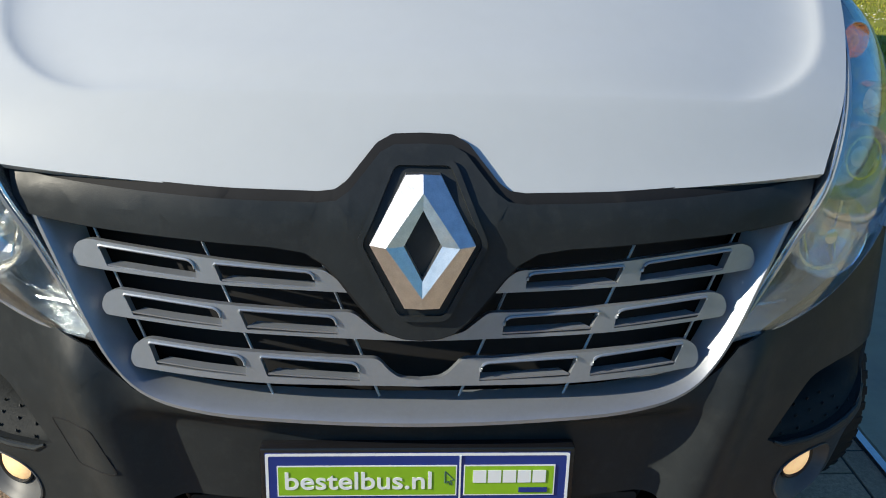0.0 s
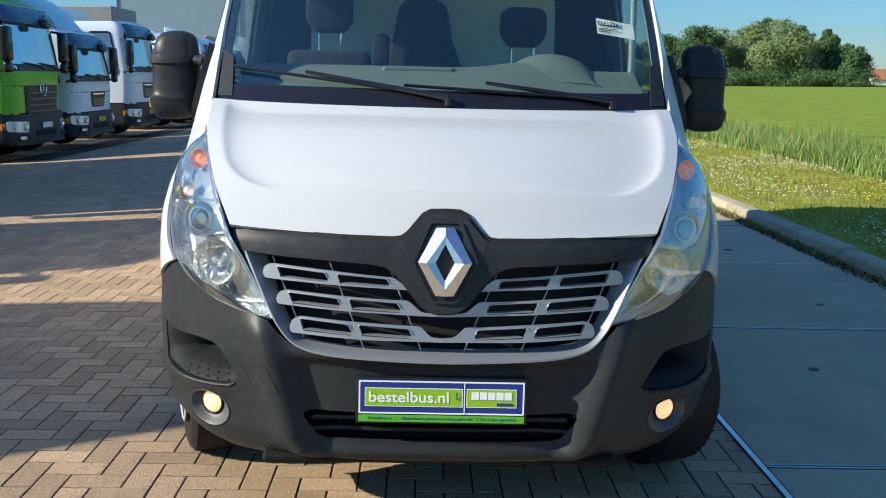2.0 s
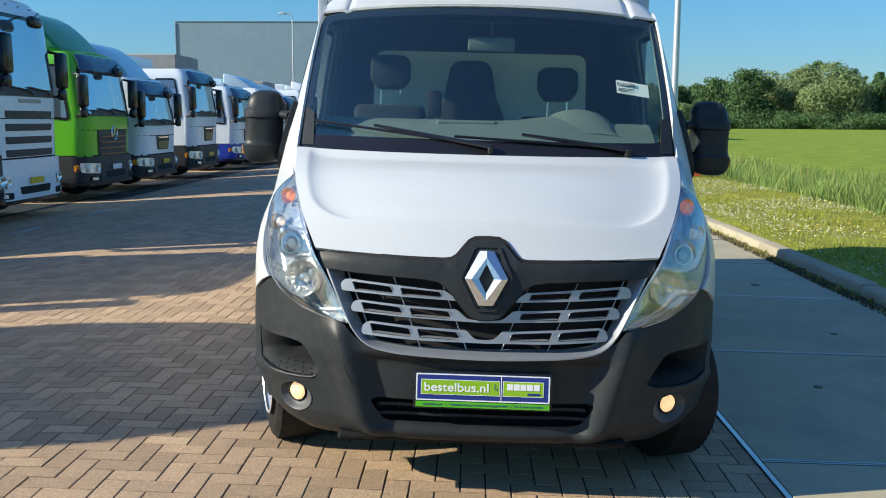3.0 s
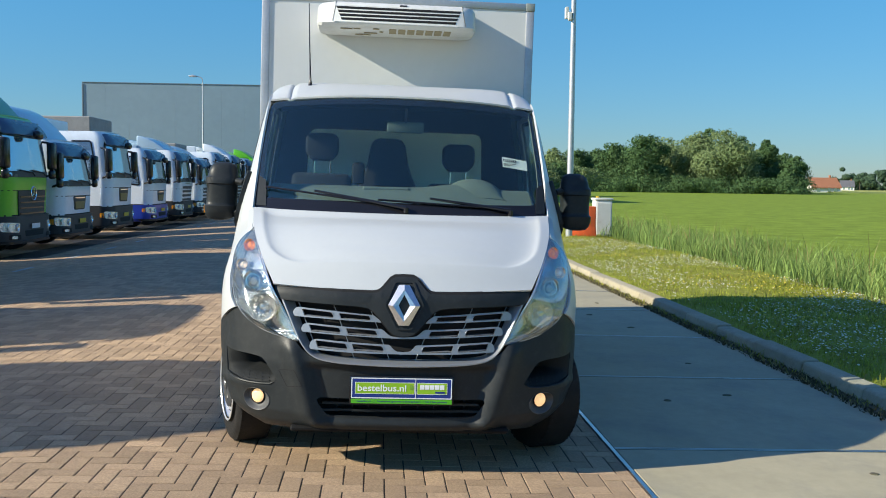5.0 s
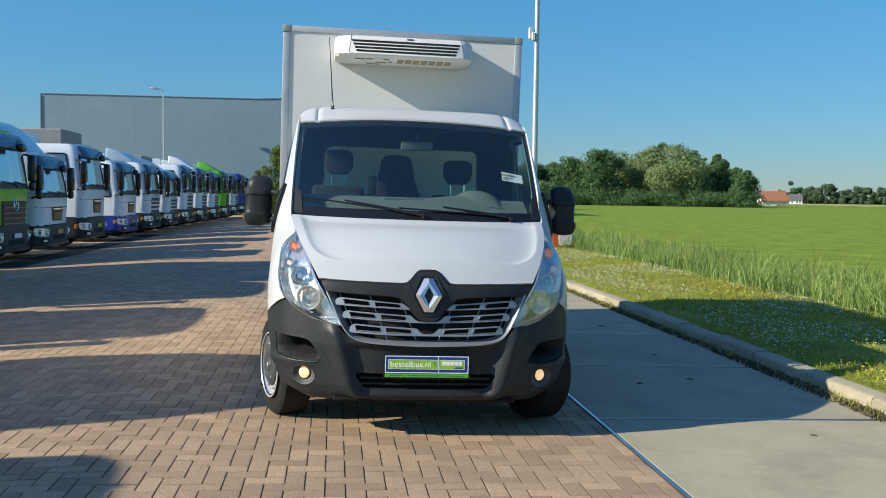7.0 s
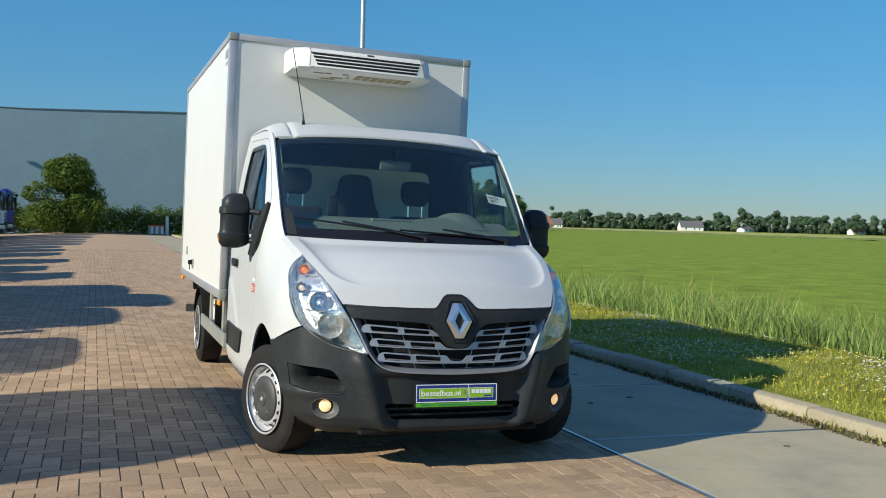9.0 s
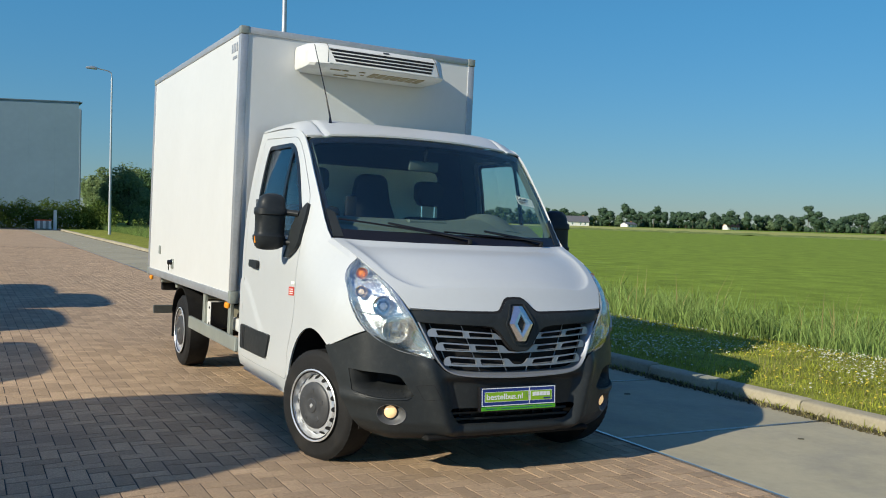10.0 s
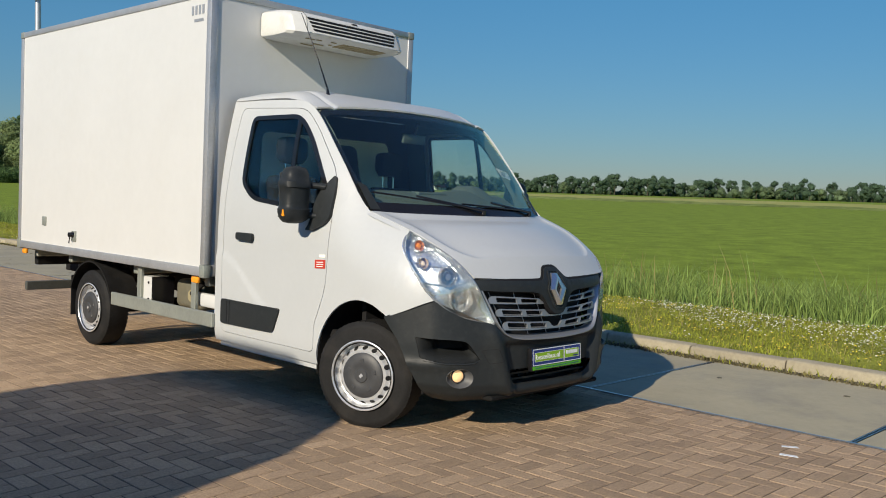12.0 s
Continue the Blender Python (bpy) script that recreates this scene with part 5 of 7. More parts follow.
for side in (-1, 1):
    fender = part("side_panel", sheet([flank_rim, ring_points(door_rim, 0.004)], flank(side), 0.06, 0.012), M["white"], van, "white painted fender and door frame")
    part("inner_side", sheet([[(y, RAIL(y).y - 0.004) for y in (1.0, 1.2, 1.4, 1.55, 1.75, 2.1, 2.5)] + [(2.5, 0.36), (1.33, 0.36), (1.27, 0.66), (1.16, 0.80), (1.0, 0.88)], ring_points(window_rim, 0.015)], flank(side, -0.045), 0.12, 0.006), M["dash"], van)
    door = part("cab_door", sheet([door_rim, window_rim], flank(side), 0.03, 0.02), M["white"], van, "white cab door")
    part("window_seal", sheet([ring_points(window_rim, 0.004), ring_points(window_rim, -0.028)], flank(side, 0.003), 0.08, 0.012), M["gloss_black"], door, "black window seal")
    part("side_window", sheet([ring_points(window_rim, -0.01)], flank(side, -0.008), 0.15, 0.004), M["side_glass"], door)
    part("window_divider", sheet([[(1.655, 2.03), (1.69, 2.03), (1.66, 1.38), (1.62, 1.38)]], flank(side, 0.0), 0.15, 0.012), M["gloss_black"], door)
    trim = rounded_loop([(2.42, 0.665), (1.68, 0.665), (1.75, 0.49), (2.42, 0.48)], 0.03)
    part("rubbing_strip", sheet([trim], flank(side, 0.016), 0.1, 0.02), M["black"], door, "black plastic rubbing strip")
    pull = part("door_handle", sheet([rounded_loop([(2.24, 1.175), (2.03, 1.175), (2.03, 1.115), (2.24, 1.12)], 0.025)], flank(side, 0.03), 0.03, 0.022), M["black"], door, "black door handle")
    part("handle_cup", sheet([rounded_loop([(2.20, 1.21), (2.05, 1.21), (2.05, 1.165), (2.20, 1.165)], 0.022)], flank(side, 0.002), 0.05, 0.004), M["white"], door)
    # crease across the door
    part("step_edge", sheet([[(2.50, 0.33), (1.28, 0.33), (1.28, 0.295), (2.50, 0.295)]], lambda y, z: (side * (side_x(y, 0.33) - 0.02), y, z), 0.2, 0.05), M["white"], van)

# hood
HOOD_MID = curve((0, 0.10, 0.992), (0.35, 0.26, 1.175), (0.7, 0.50, 1.312), (1, 0.74, 1.377))
HOOD_SIDE = curve((0, 0.688, 0.185, 1.008), (0.3, 0.762, 0.315, 1.130), (0.62, 0.845, 0.580, 1.268), (1, 0.90, 0.925, 1.385))


def hood_at(u, v, lift=0.0):
    e, c = HOOD_SIDE(v), HOOD_MID(v)
    a = abs(u)
    z = c.y + (e.z - c.y) * a**2.4 + 0.016 * math.sin(math.pi * v) * (1 - a * a)
    # a dished middle with a crisp edge along the shoulders, softer towards the nose
    qx, qy = max(a * 0.8 - 0.572, 0.0), max((0.47 - v) * 0.75, 0.0)
    d = math.hypot(qx, qy) - 0.172
    if d < 0:
        z -= 0.024 * (1 - math.exp(d / 0.042)) * (1 - 0.5 * smooth(0.0, 0.12, qy) * smooth(0.95, 0.25, a)) * smooth(1.03, 0.90, v)
    return (u * e.x, c.x + (e.y - c.x) * a**2, z + lift)


hood_rim = [(-1, 0), (1, 0), (1, 1), (-1, 1)]
part("hood", sheet([hood_rim], hood_at, (0.013, 0.013), 0.015), M["white"], van, "white hood with raised shoulders")

for side in (-1, 1):
    bm = bmesh.new()
    edge_rows = [[bm.verts.new(Vector(hood_at(side, k / 24)) + Vector((side * q * 0.03, q * 0.004, -0.004 - 0.02 * q))) for q in (0, 0.5, 1)] for k in range(16, 25)]
    for one, two in zip(edge_rows, edge_rows[1:]):
        for k in (0, 1):
            bm.faces.new((one[k], one[k + 1], two[k + 1], two[k]))
    part("hood_flange", bm, M["white"], van)

# windscreen and its black border
WS_MID = curve((0, 0.76, 1.375), (0.5, 1.10, 1.765), (1, 1.44, 2.115))
WS_SIDE = curve((0, 0.885, 0.95, 1.39), (0.5, 0.888, 1.235, 1.735), (1, 0.878, 1.55, 2.072))


def screen_at(u, v, out=0.0):
    e, c = WS_SIDE(v), WS_MID(v)
    a = abs(u)
    return (u * e.x, c.x + (e.y - c.x) * a**2.2 - out * 0.7, c.y + (e.z - c.y) * a**2.2 + out * 0.7)


screen_rim = rounded_loop([(-1, 0.0), (1, 0.0), (1, 1), (-1, 1)], [0.02, 0.02, 0.1, 0.1], 6)
screen_in = rounded_loop([(-0.972, 0.088), (0.972, 0.088), (0.972, 0.945), (-0.972, 0.945)], [0.09, 0.09, 0.08, 0.08], 6)
pane = part("windscreen", sheet([screen_rim], screen_at, (0.1, 0.1), 0.004), M["glass"], van, "laminated windscreen")
pane.visible_shadow = False
part("windscreen_border", sheet([ring_points(screen_rim, 0.008), screen_in], lambda u, v: screen_at(u, v, -0.008), (0.08, 0.08), 0.004), M["gloss_black"], pane, "black border of the windscreen")

# roof
def roof_at(x, y):
    r = RAIL(y)
    a = min(abs(x) / r.x, 1.0)
    crown = 2.245 - 0.135 * smooth(1.95, 1.35, y) ** 1.5 - 0.02 * smooth(2.3, 2.55, y)
    z = r.y + (crown - r.y) * max(0.0, 1 - a**7) ** 0.5
    rib = 0.017 * math.exp(-((abs(x) - 0.745) / 0.014) ** 2) * smooth(1.47, 1.53, y)
    # the front edge comes down to the head of the screen
    u = min(abs(x) / 0.878, 1.0)
    foot, rim_y = 2.115 - 0.043 * u**2.2 + 0.014, 1.44 + 0.11 * u**2.2
    k = min(max((y - rim_y) / 0.38, 0.0), 1.0)
    z = foot + (z - foot) * (1 - (1 - k) ** 2.6)
    return (x, y, z - rib)


edge = [(0.878 * u, 1.44 + 0.11 * abs(u) ** 2.2) for u in [-1 + i / 10 for i in range(21)]]
part("roof", sheet([edge + [(0.893, 1.75), (0.894, 2.53), (-0.894, 2.53), (-0.893, 1.75)]], roof_at, (0.0145, 0.07), 0.012), M["white"], van, "white cab roof")
# cab back wall and floor
part("cab_back", sheet([[(-0.98, 0.5), (0.98, 0.5), (1.0, 1.2), (0.92, 2.0), (0.86, 2.14), (-0.86, 2.14), (-0.92, 2.0), (-1.0, 1.2)]], lambda x, z: (x, 2.50, z), 0.5, 0.03), M["seat"], van, "dark lined cab back wall")
part("rear_panel", sheet([rounded_loop([(-0.71, 1.42), (0.655, 1.42), (0.64, 1.955), (-0.69, 1.955)], 0.07)], lambda x, z: (x, 2.462, z), 0.5, 0.008), M["rear_panel"], van, "pale panel behind the seats")
part("cab_floor", box((1.9, 1.5, 0.05), (0, 1.75, 0.55)), M["dark"], van)
part("headlining", sheet([[(-0.80, 1.74), (0.80, 1.74), (0.84, 2.48), (-0.84, 2.48)]], lambda x, y: (x, y, roof_at(x, y)[2] - 0.045), 0.1, 0.01), M["cab_grey"], van)
part("screen_header", sheet([[(-0.82, 1.585), (-0.62, 1.535), (-0.3, 1.50), (0.3, 1.50), (0.62, 1.535), (0.82, 1.585), (0.82, 1.76), (-0.82, 1.76)]], lambda x, y: (x, y, roof_at(x, y)[2] - 0.03 - 0.115 * smooth(1.5, 1.74, y)), 0.06, 0.012), M["seat"], van, "dark lining over the windscreen")
part("firewall", box((1.75, 0.04, 0.75), (0, 0.98, 0.9)), M["dark"], van)

# bumper
head_low = [(0.90, 0.86), (0.80, 0.81), (0.68, 0.755), (0.60, 0.728), (0.556, 0.715)]
half_top = [(s_of(x), z) for x, z in head_low] + [(s_of(0.527), 0.682), (s_of(0.485), 0.645), (s_of(0.43), 0.625), (s_of(0.33), 0.612), (0.15, 0.605)]
half_side = [(s_of_y(0.605), 0.736), (s_of_y(0.517), 0.61), (s_of_y(0.455), 0.48), (s_of_y(0.41), 0.36), (s_of_y(0.385), 0.262), (s_of_y(0.36), 0.236), (s_of_y(0.25), 0.228), (0.5, 0.246), (0.25, 0.256)]
half = list(reversed(half_side)) + half_top
bumper_rim = half + flip(reversed(half))
intake = rounded_loop([(-0.455, 0.425), (0.455, 0.425), (0.395, 0.33), (-0.395, 0.33)], 0.03)
scoop = rounded_loop([(s_of_y(0.405), 0.633), (s_of(0.80), 0.624), (s_of(0.735), 0.614), (s_of(0.70), 0.565), (s_of(0.655), 0.500), (s_of(0.68), 0.487), (s_of(0.79), 0.480), (s_of(0.87), 0.486), (s_of_y(0.375), 0.507)], [0.01, 0.02, 0.03, 0.03, 0.006, 0.006, 0.03, 0.03, 0.01])
FOG = (s_of(0.771), 0.387)
fog = [(FOG[0] + 0.090 * math.cos(a), FOG[1] + 0.062 * math.sin(a)) for a in [2 * math.pi * i / 32 for i in range(32)]]
bumper = part("bumper", sheet([bumper_rim, intake, scoop, flip(scoop), fog, flip(fog)], bumper_skin, 0.016, 0.012), M["black"], van, "black plastic front bumper with scuffs", sharp=70)
# dark sheet painted in for the shade inside the intake
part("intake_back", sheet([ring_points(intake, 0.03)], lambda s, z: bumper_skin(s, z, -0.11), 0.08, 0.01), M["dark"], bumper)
for z in (0.352, 0.388):
    part("intake_slat", sheet([rounded_loop([(-0.43, z - 0.006), (0.43, z - 0.006), (0.43, z + 0.006), (-0.43, z + 0.006)], 0.004)], lambda s, q: bumper_skin(s, q, -0.045), 0.1, 0.03), M["black"], bumper)
for k in range(9):
    part("intake_fin", sheet([[(-0.36 + k * 0.09, 0.334), (-0.352 + k * 0.09, 0.334), (-0.352 + k * 0.09, 0.42), (-0.36 + k * 0.09, 0.42)]], lambda s, q: bumper_skin(s, q, -0.075), 0.1, 0.02), M["black"], bumper)


def scoop_floor(s, z, out=0.0):
    """The pocket: a floor that climbs from the lip into a deep, dark back."""
    fade = smooth(s_of_y(0.395), s_of_y(0.27), abs(s))
    deep = smooth(0.484, 0.522, z) * 0.030 + smooth(0.516, 0.552, z) * 0.115
    return bumper_skin(s, z, out - 0.004 - deep * smooth(0.675, 0.74, abs(s)) * fade - 0.012 * fade)


for side in (-1, 1):
    sc = scoop if side > 0 else flip(scoop)
    # the darker plastic paints shade into the recess
    pocket = part("scoop_pocket", sheet([ring_points(sc, 0.010)], scoop_floor, 0.012, 0.004), M["pocket"], bumper, "recessed pocket in the bumper")
    wall = bmesh.new()
    rim_v = [(wall.verts.new(bumper_skin(a, b, -0.002)), wall.verts.new(Vector(scoop_floor(a, b)))) for a, b in sc]
    for k in range(len(rim_v)):
        wall.faces.new((rim_v[k - 1][0], rim_v[k][0], rim_v[k][1], rim_v[k - 1][1]))
    part("pocket_wall", wall, M["pocket"], pocket)
    lip_line = [(0.672, 0.492), (0.692, 0.480), (0.74, 0.477), (0.80, 0.476), (0.85, 0.479), (0.89, 0.484), (0.94, 0.493)]
    part("scoop_lip", tube([bumper_skin(side * s_of(x), z, 0.001) for x, z in lip_line], [0.003, 0.005, 0.006, 0.006, 0.006, 0.005, 0.003], 8), M["black"], bumper)
    dots = bmesh.new()
    for row in range(3):
        for k in range(6 - row):
            c = Vector(scoop_floor(side * (s_of(0.705) + 0.045 * k + 0.012 * row), 0.491 + 0.014 * row, 0.003))
            box_into(dots, (0.003, 0.005, 0.007), c, 0.001, 1, Euler((0, side * 0.4, 0)).to_matrix())
    tagged(part("grip_dots", dots, M["black"], pocket), kind="stuff")
    # an oval bowl that narrows to the round lamp, set high and outboard in it
    bowl = bmesh.new()
    rings = []
    for q, out in ((0.0, -0.006), (0.0, 0.003), (0.06, 0.004), (0.14, 0.001), (0.35, -0.012), (0.65, -0.024), (1.0, -0.032)):
        ring = []
        for k in range(32):
            a = 2 * math.pi * k / 32
            rs, rz = 0.090 + (0.046 - 0.090) * q, 0.062 + (0.037 - 0.062) * q
            ring.append(bowl.verts.new(bumper_skin(side * (FOG[0] + 0.008 * q + rs * math.cos(a)), FOG[1] + 0.012 * q + rz * math.sin(a), out)))
        rings.append(ring)
    for one, two in zip(rings, rings[1:]):
        for k in range(32):
            bowl.faces.new((one[k - 1], one[k], two[k], two[k - 1]))
    bmesh.ops.recalc_face_normals(bowl, faces=bowl.faces[:])
    c = Vector(bumper_skin(side * (FOG[0] + 0.008), FOG[1] + 0.012, -0.024))
    lamp = part("fog_lamp", turned([(0.0, -0.012), (0.018, -0.0105), (0.030, -0.006), (0.037, 0.0), (0.038, 0.012), (0.038, 0.03)], 28, "y"), M["lamp_on"], van, "lit round fog lamp", m=pose(*c, 0, 0, side * 24))
    part("fog_bowl", bowl, M["fog_grey"], lamp, "dark grey fog lamp bowl", m=lamp.matrix_basis.inverted())
    part("fog_ring", turned([(0.037, -0.001), (0.040, -0.006), (0.043, -0.004), (0.044, 0.006)], 28, "y"), M["black"], lamp)
cover = rounded_loop([(-s_of(0.650), 0.560), (-s_of(0.552), 0.572), (-s_of(0.508), 0.488), (-s_of(0.600), 0.474)], 0.012)
part("tow_cover", sheet([cover, ring_points(cover, -0.0026)], lambda s, z: bumper_skin(s, z, 0.0008), 0.016, 0.0025), M["dark"], bumper, "square tow-eye cover")

# grille
gr_out = [(-0.645, 0.930), (-0.605, 0.85), (-0.563, 0.76), (-0.530, 0.700), (-0.487, 0.650), (-0.43, 0.624), (-0.33, 0.611), (-0.15, 0.604), (0, 0.601)]
gr_in = [(-0.602, 0.930), (-0.572, 0.85), (-0.534, 0.765), (-0.506, 0.708), (-0.472, 0.668), (-0.425, 0.650), (-0.33, 0.641), (-0.15, 0.636), (0, 0.634)]
g_o = gr_out + flip(reversed(gr_out[:-1]))
g_i = gr_in + flip(reversed(gr_in[:-1]))


def eased(points, out):
    path = [Vector(fascia(s_of(x), z, out)) for x, z in points]
    fine = []
    for k in range(len(path) - 1):
        fine += [path[k].lerp(path[k + 1], q / 4) for q in range(4)]
    fine.append(path[-1])
    for _ in range(3):
        fine = [fine[0]] + [(fine[k - 1] + fine[k] * 2 + fine[k + 1]) / 4 for k in range(1, len(fine) - 1)] + [fine[-1]]
    return fine


lines = []
for q, out in ((0.0, -0.03), (0.0, 0.0), (0.08, 0.008), (0.30, 0.009), (0.42, 0.003), (0.50, -0.008), (0.75, -0.028), (1.0, -0.055)):
    lines.append(eased([(a[0] + (c[0] - a[0]) * q, a[1] + (c[1] - a[1]) * q) for a, c in zip(g_o, g_i)], out))
bm = bmesh.new()
grid_v = [[bm.verts.new(c) for c in line] for line in lines]
for one, two in zip(grid_v, grid_v[1:]):
    for k in range(len(one) - 1):
        bm.faces.new((one[k], one[k + 1], two[k + 1], two[k]))
grille = part("grille", bm, M["silver"], van, "silver grille surround with slats")
# near-black sheet stands for the shade behind the slats
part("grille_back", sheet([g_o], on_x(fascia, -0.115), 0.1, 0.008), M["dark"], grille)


def bar_fn(x, z):
    return fascia(s_of(x), z, -0.012)


# each slat: its rim, then its two windows, as (x, z) of one half
slats = (
    ([(0.100, 0.827), (0.25, 0.833), (0.50, 0.841), (0.580, 0.844), (0.586, 0.858), (0.578, 0.882), (0.556, 0.892), (0.372, 0.881), (0.215, 0.869), (0.158, 0.866), (0.138, 0.850), (0.118, 0.840), (0.100, 0.838)],
     ([(0.522, 0.8485), (0.368, 0.8425), (0.372, 0.8740), (0.537, 0.8840)], [(0.328, 0.8410), (0.172, 0.8355), (0.176, 0.8620), (0.340, 0.8720)])),
    ([(0.0, 0.746), (0.06, 0.747), (0.30, 0.756), (0.46, 0.762), (0.532, 0.765), (0.538, 0.780), (0.530, 0.802), (0.508, 0.812), (0.333, 0.803), (0.162, 0.795), (0.112, 0.795), (0.092, 0.778), (0.072, 0.761), (0.05, 0.756), (0.0, 0.755)],
     ([(0.482, 0.7690), (0.328, 0.7635), (0.332, 0.7960), (0.498, 0.8055)], [(0.287, 0.7610), (0.136, 0.7560), (0.140, 0.7875), (0.301, 0.7960)])),
    ([(0.0, 0.666), (0.24, 0.668), (0.42, 0.675), (0.486, 0.678), (0.492, 0.692), (0.485, 0.718), (0.462, 0.732), (0.281, 0.723), (0.109, 0.715), (0.070, 0.715), (0.054, 0.695), (0.036, 0.681), (0.0, 0.678)],
     ([(0.446, 0.6865), (0.290, 0.6800), (0.294, 0.7160), (0.459, 0.7260)], [(0.255, 0.6800), (0.100, 0.6745), (0.103, 0.7075), (0.268, 0.7165)])),
)
for rim_pts, windows in slats:
    for side in (-1, 1):
        rim = rounded_loop(rim_pts, 0.012, 3) if rim_pts[0][0] else [rim_pts[0]] + rounded_loop(rim_pts, 0.012, 3)[4:-4] + [rim_pts[-1]]
        holes = [rounded_loop(w, [0.003, 0.003, 0.018, 0.007], 5) for w in windows]
        bar = part("grille_slat", sheet([[(side * a, b) for a, b in lp] for lp in [rim] + holes], bar_fn, 0.03, 0.014), M["silver"], grille)
        for hole in holes:
            x0, x1 = min(a for a, b in hole), max(a for a, b in hole)
            zb = min(b for a, b in hole)
            tilt_z = (hole[0][1] - zb) / (x1 - x0)
            part("slat_ledge", sheet([[(side * (x1 - 0.012), 0.0), (side * x0, 0.0), (side * x0, 0.018), (side * (x1 - 0.026), 0.018)]], lambda x, d, zb=zb, x0=x0, tilt_z=tilt_z: fascia(s_of(x), zb + 0.001 + tilt_z * (abs(x) - x0) + d * 0.08, -0.013 - d), 0.08, 0.003), M["silver"], bar)
            up = [q for q in hole if q[1] > zb + 0.014]
            part("slat_edge", tube([fascia(side * s_of(x), z, -0.0105) for x, z in up], 0.0026, 6), M["silver"], bar)
for x0, x1 in ((0.569, 0.443), (0.378, 0.252), (0.184, 0.069)):
    for side in (-1, 1):
        part("grille_rib", tube([fascia(side * s_of(x0), 0.915, -0.042), fascia(side * s_of(x1), 0.632, -0.042)], 0.0026, 6), M["silver"], grille)

# black band with the badge shield
band_h = [(0.0, 1.066), (0.046, 1.064), (0.068, 1.053), (0.115, 1.000), (0.136, 0.986), (0.165, 0.982), (0.30, 0.983), (0.45, 0.986), (0.60, 0.992), (0.678, 0.996), (0.668, 0.955), (0.646, 0.929), (0.50, 0.921), (0.37, 0.917), (0.24, 0.911), (0.187, 0.903), (0.155, 0.886), (0.128, 0.858), (0.100, 0.822), (0.075, 0.792), (0.052, 0.772), (0.028, 0.764), (0.0, 0.762)]
band_rim = band_h + flip(reversed(band_h[1:-1]))
gap_rim = rounded_loop([(x, z + 0.004) for x, z in ring_points(band_rim, 0.009)], 0.004, 2)


def band_at(x, z, out=0.012):
    p = Vector(fascia(s_of(x), z, out + 0.006 * smooth(0.20, 0.10, abs(x))))
    p.y += max(0.0, z - 0.97) * 0.55
    return p


shield_in = rounded_loop([(0.0, 1.041), (0.046, 1.041), (0.099, 0.923), (0.038, 0.803), (-0.038, 0.803), (-0.099, 0.923), (-0.046, 1.041)], 0.012)
band = part("grille_band", sheet([band_rim], band_at, 0.03, 0.03), M["black"], van, "black plastic band with badge shield")
# dark sheet drawn for the shade in the gap round the band
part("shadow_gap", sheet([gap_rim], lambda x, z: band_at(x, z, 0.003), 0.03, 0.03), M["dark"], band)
part("shield_rim", sheet([ring_points(shield_in, 0.006), ring_points(shield_in, -0.003)], lambda x, z: band_at(x, z, 0.020), 0.05, 0.012), M["black"], band)
# faceted badge: a plain open rhombus of four ridged arms
bm = bmesh.new()
for sx in (-1, 1):
    for sz in (-1, 1):
        rim_o = [(0.0, 0.924 + sz * 0.103), (sx * 0.027, 0.924 + sz * 0.102), (sx * 0.083, 0.924)]
        rim_i = [(sx * 0.029, 0.924), (0.0, 0.924 + sz * 0.056)]
        low_ring = [bm.verts.new(band_at(x, z, 0.012)) for x, z in rim_o]
        top_ring = [bm.verts.new(band_at(x, z, 0.026)) for x, z in rim_o]
        ridge = [bm.verts.new(band_at(x, z, 0.038)) for x, z in ((sx * 0.057, 0.924), (0.0, 0.924 + sz * 0.081))]
        crest = [bm.verts.new(band_at(x, z, 0.029)) for x, z in rim_i]
        well = [bm.verts.new(band_at(x, z, 0.010)) for x, z in rim_i]
        bm.faces.new(top_ring + ridge)
        bm.faces.new((ridge[0], ridge[1], crest[1], crest[0]))
        for a, b in ((low_ring, top_ring), (crest, well)):
            for k in range(len(a) - 1):
                bm.faces.new((a[k], a[k + 1], b[k + 1], b[k]))
bmesh.ops.remove_doubles(bm, verts=bm.verts[:], dist=1e-5)
bmesh.ops.recalc_face_normals(bm, faces=bm.faces[:])
part("badge", bm, M["badge"], band, "polished rhombus badge", sharp=8)

# plate
holder_y = 0.052
plate = part("number_plate_holder", box((0.545, 0.032, 0.15), (0, 0.006, 0), 0.006, 2), M["gloss_black"], van, "black plate holder with dealer plate", m=pose(0, holder_y - 0.005, 0.478, -4))
part("plate_face", box((0.525, 0.003, 0.108), (0, -0.0115, 0.012)), M["plate_blue"], plate, "dark blue dealer plate")
part("plate_border", sheet([rounded_loop([(-0.262, -0.041), (0.262, -0.041), (0.262, 0.066), (-0.262, 0.066)], 0.004), rounded_loop([(-0.257, -0.036), (0.257, -0.036), (0.257, 0.061), (-0.257, 0.061)], 0.004)], lambda a, b: (a, -0.0135, b), 0.3, 0.001, (0, 5, 0)), M["plate_white"], plate)
part("green_field", box((0.305, 0.002, 0.056), (-0.088, -0.0140, 0.013)), M["plate_green"], plate)
part("green_field", box((0.155, 0.002, 0.056), (0.158, -0.0140, 0.013)), M["plate_green"], plate)
part("green_strip", box((0.525, 0.003, 0.022), (0, -0.0125, -0.056)), M["plate_green_b"], plate)
part("divider_line", box((0.003, 0.002, 0.10), (0.072, -0.0140, 0.012)), M["plate_white"], plate)
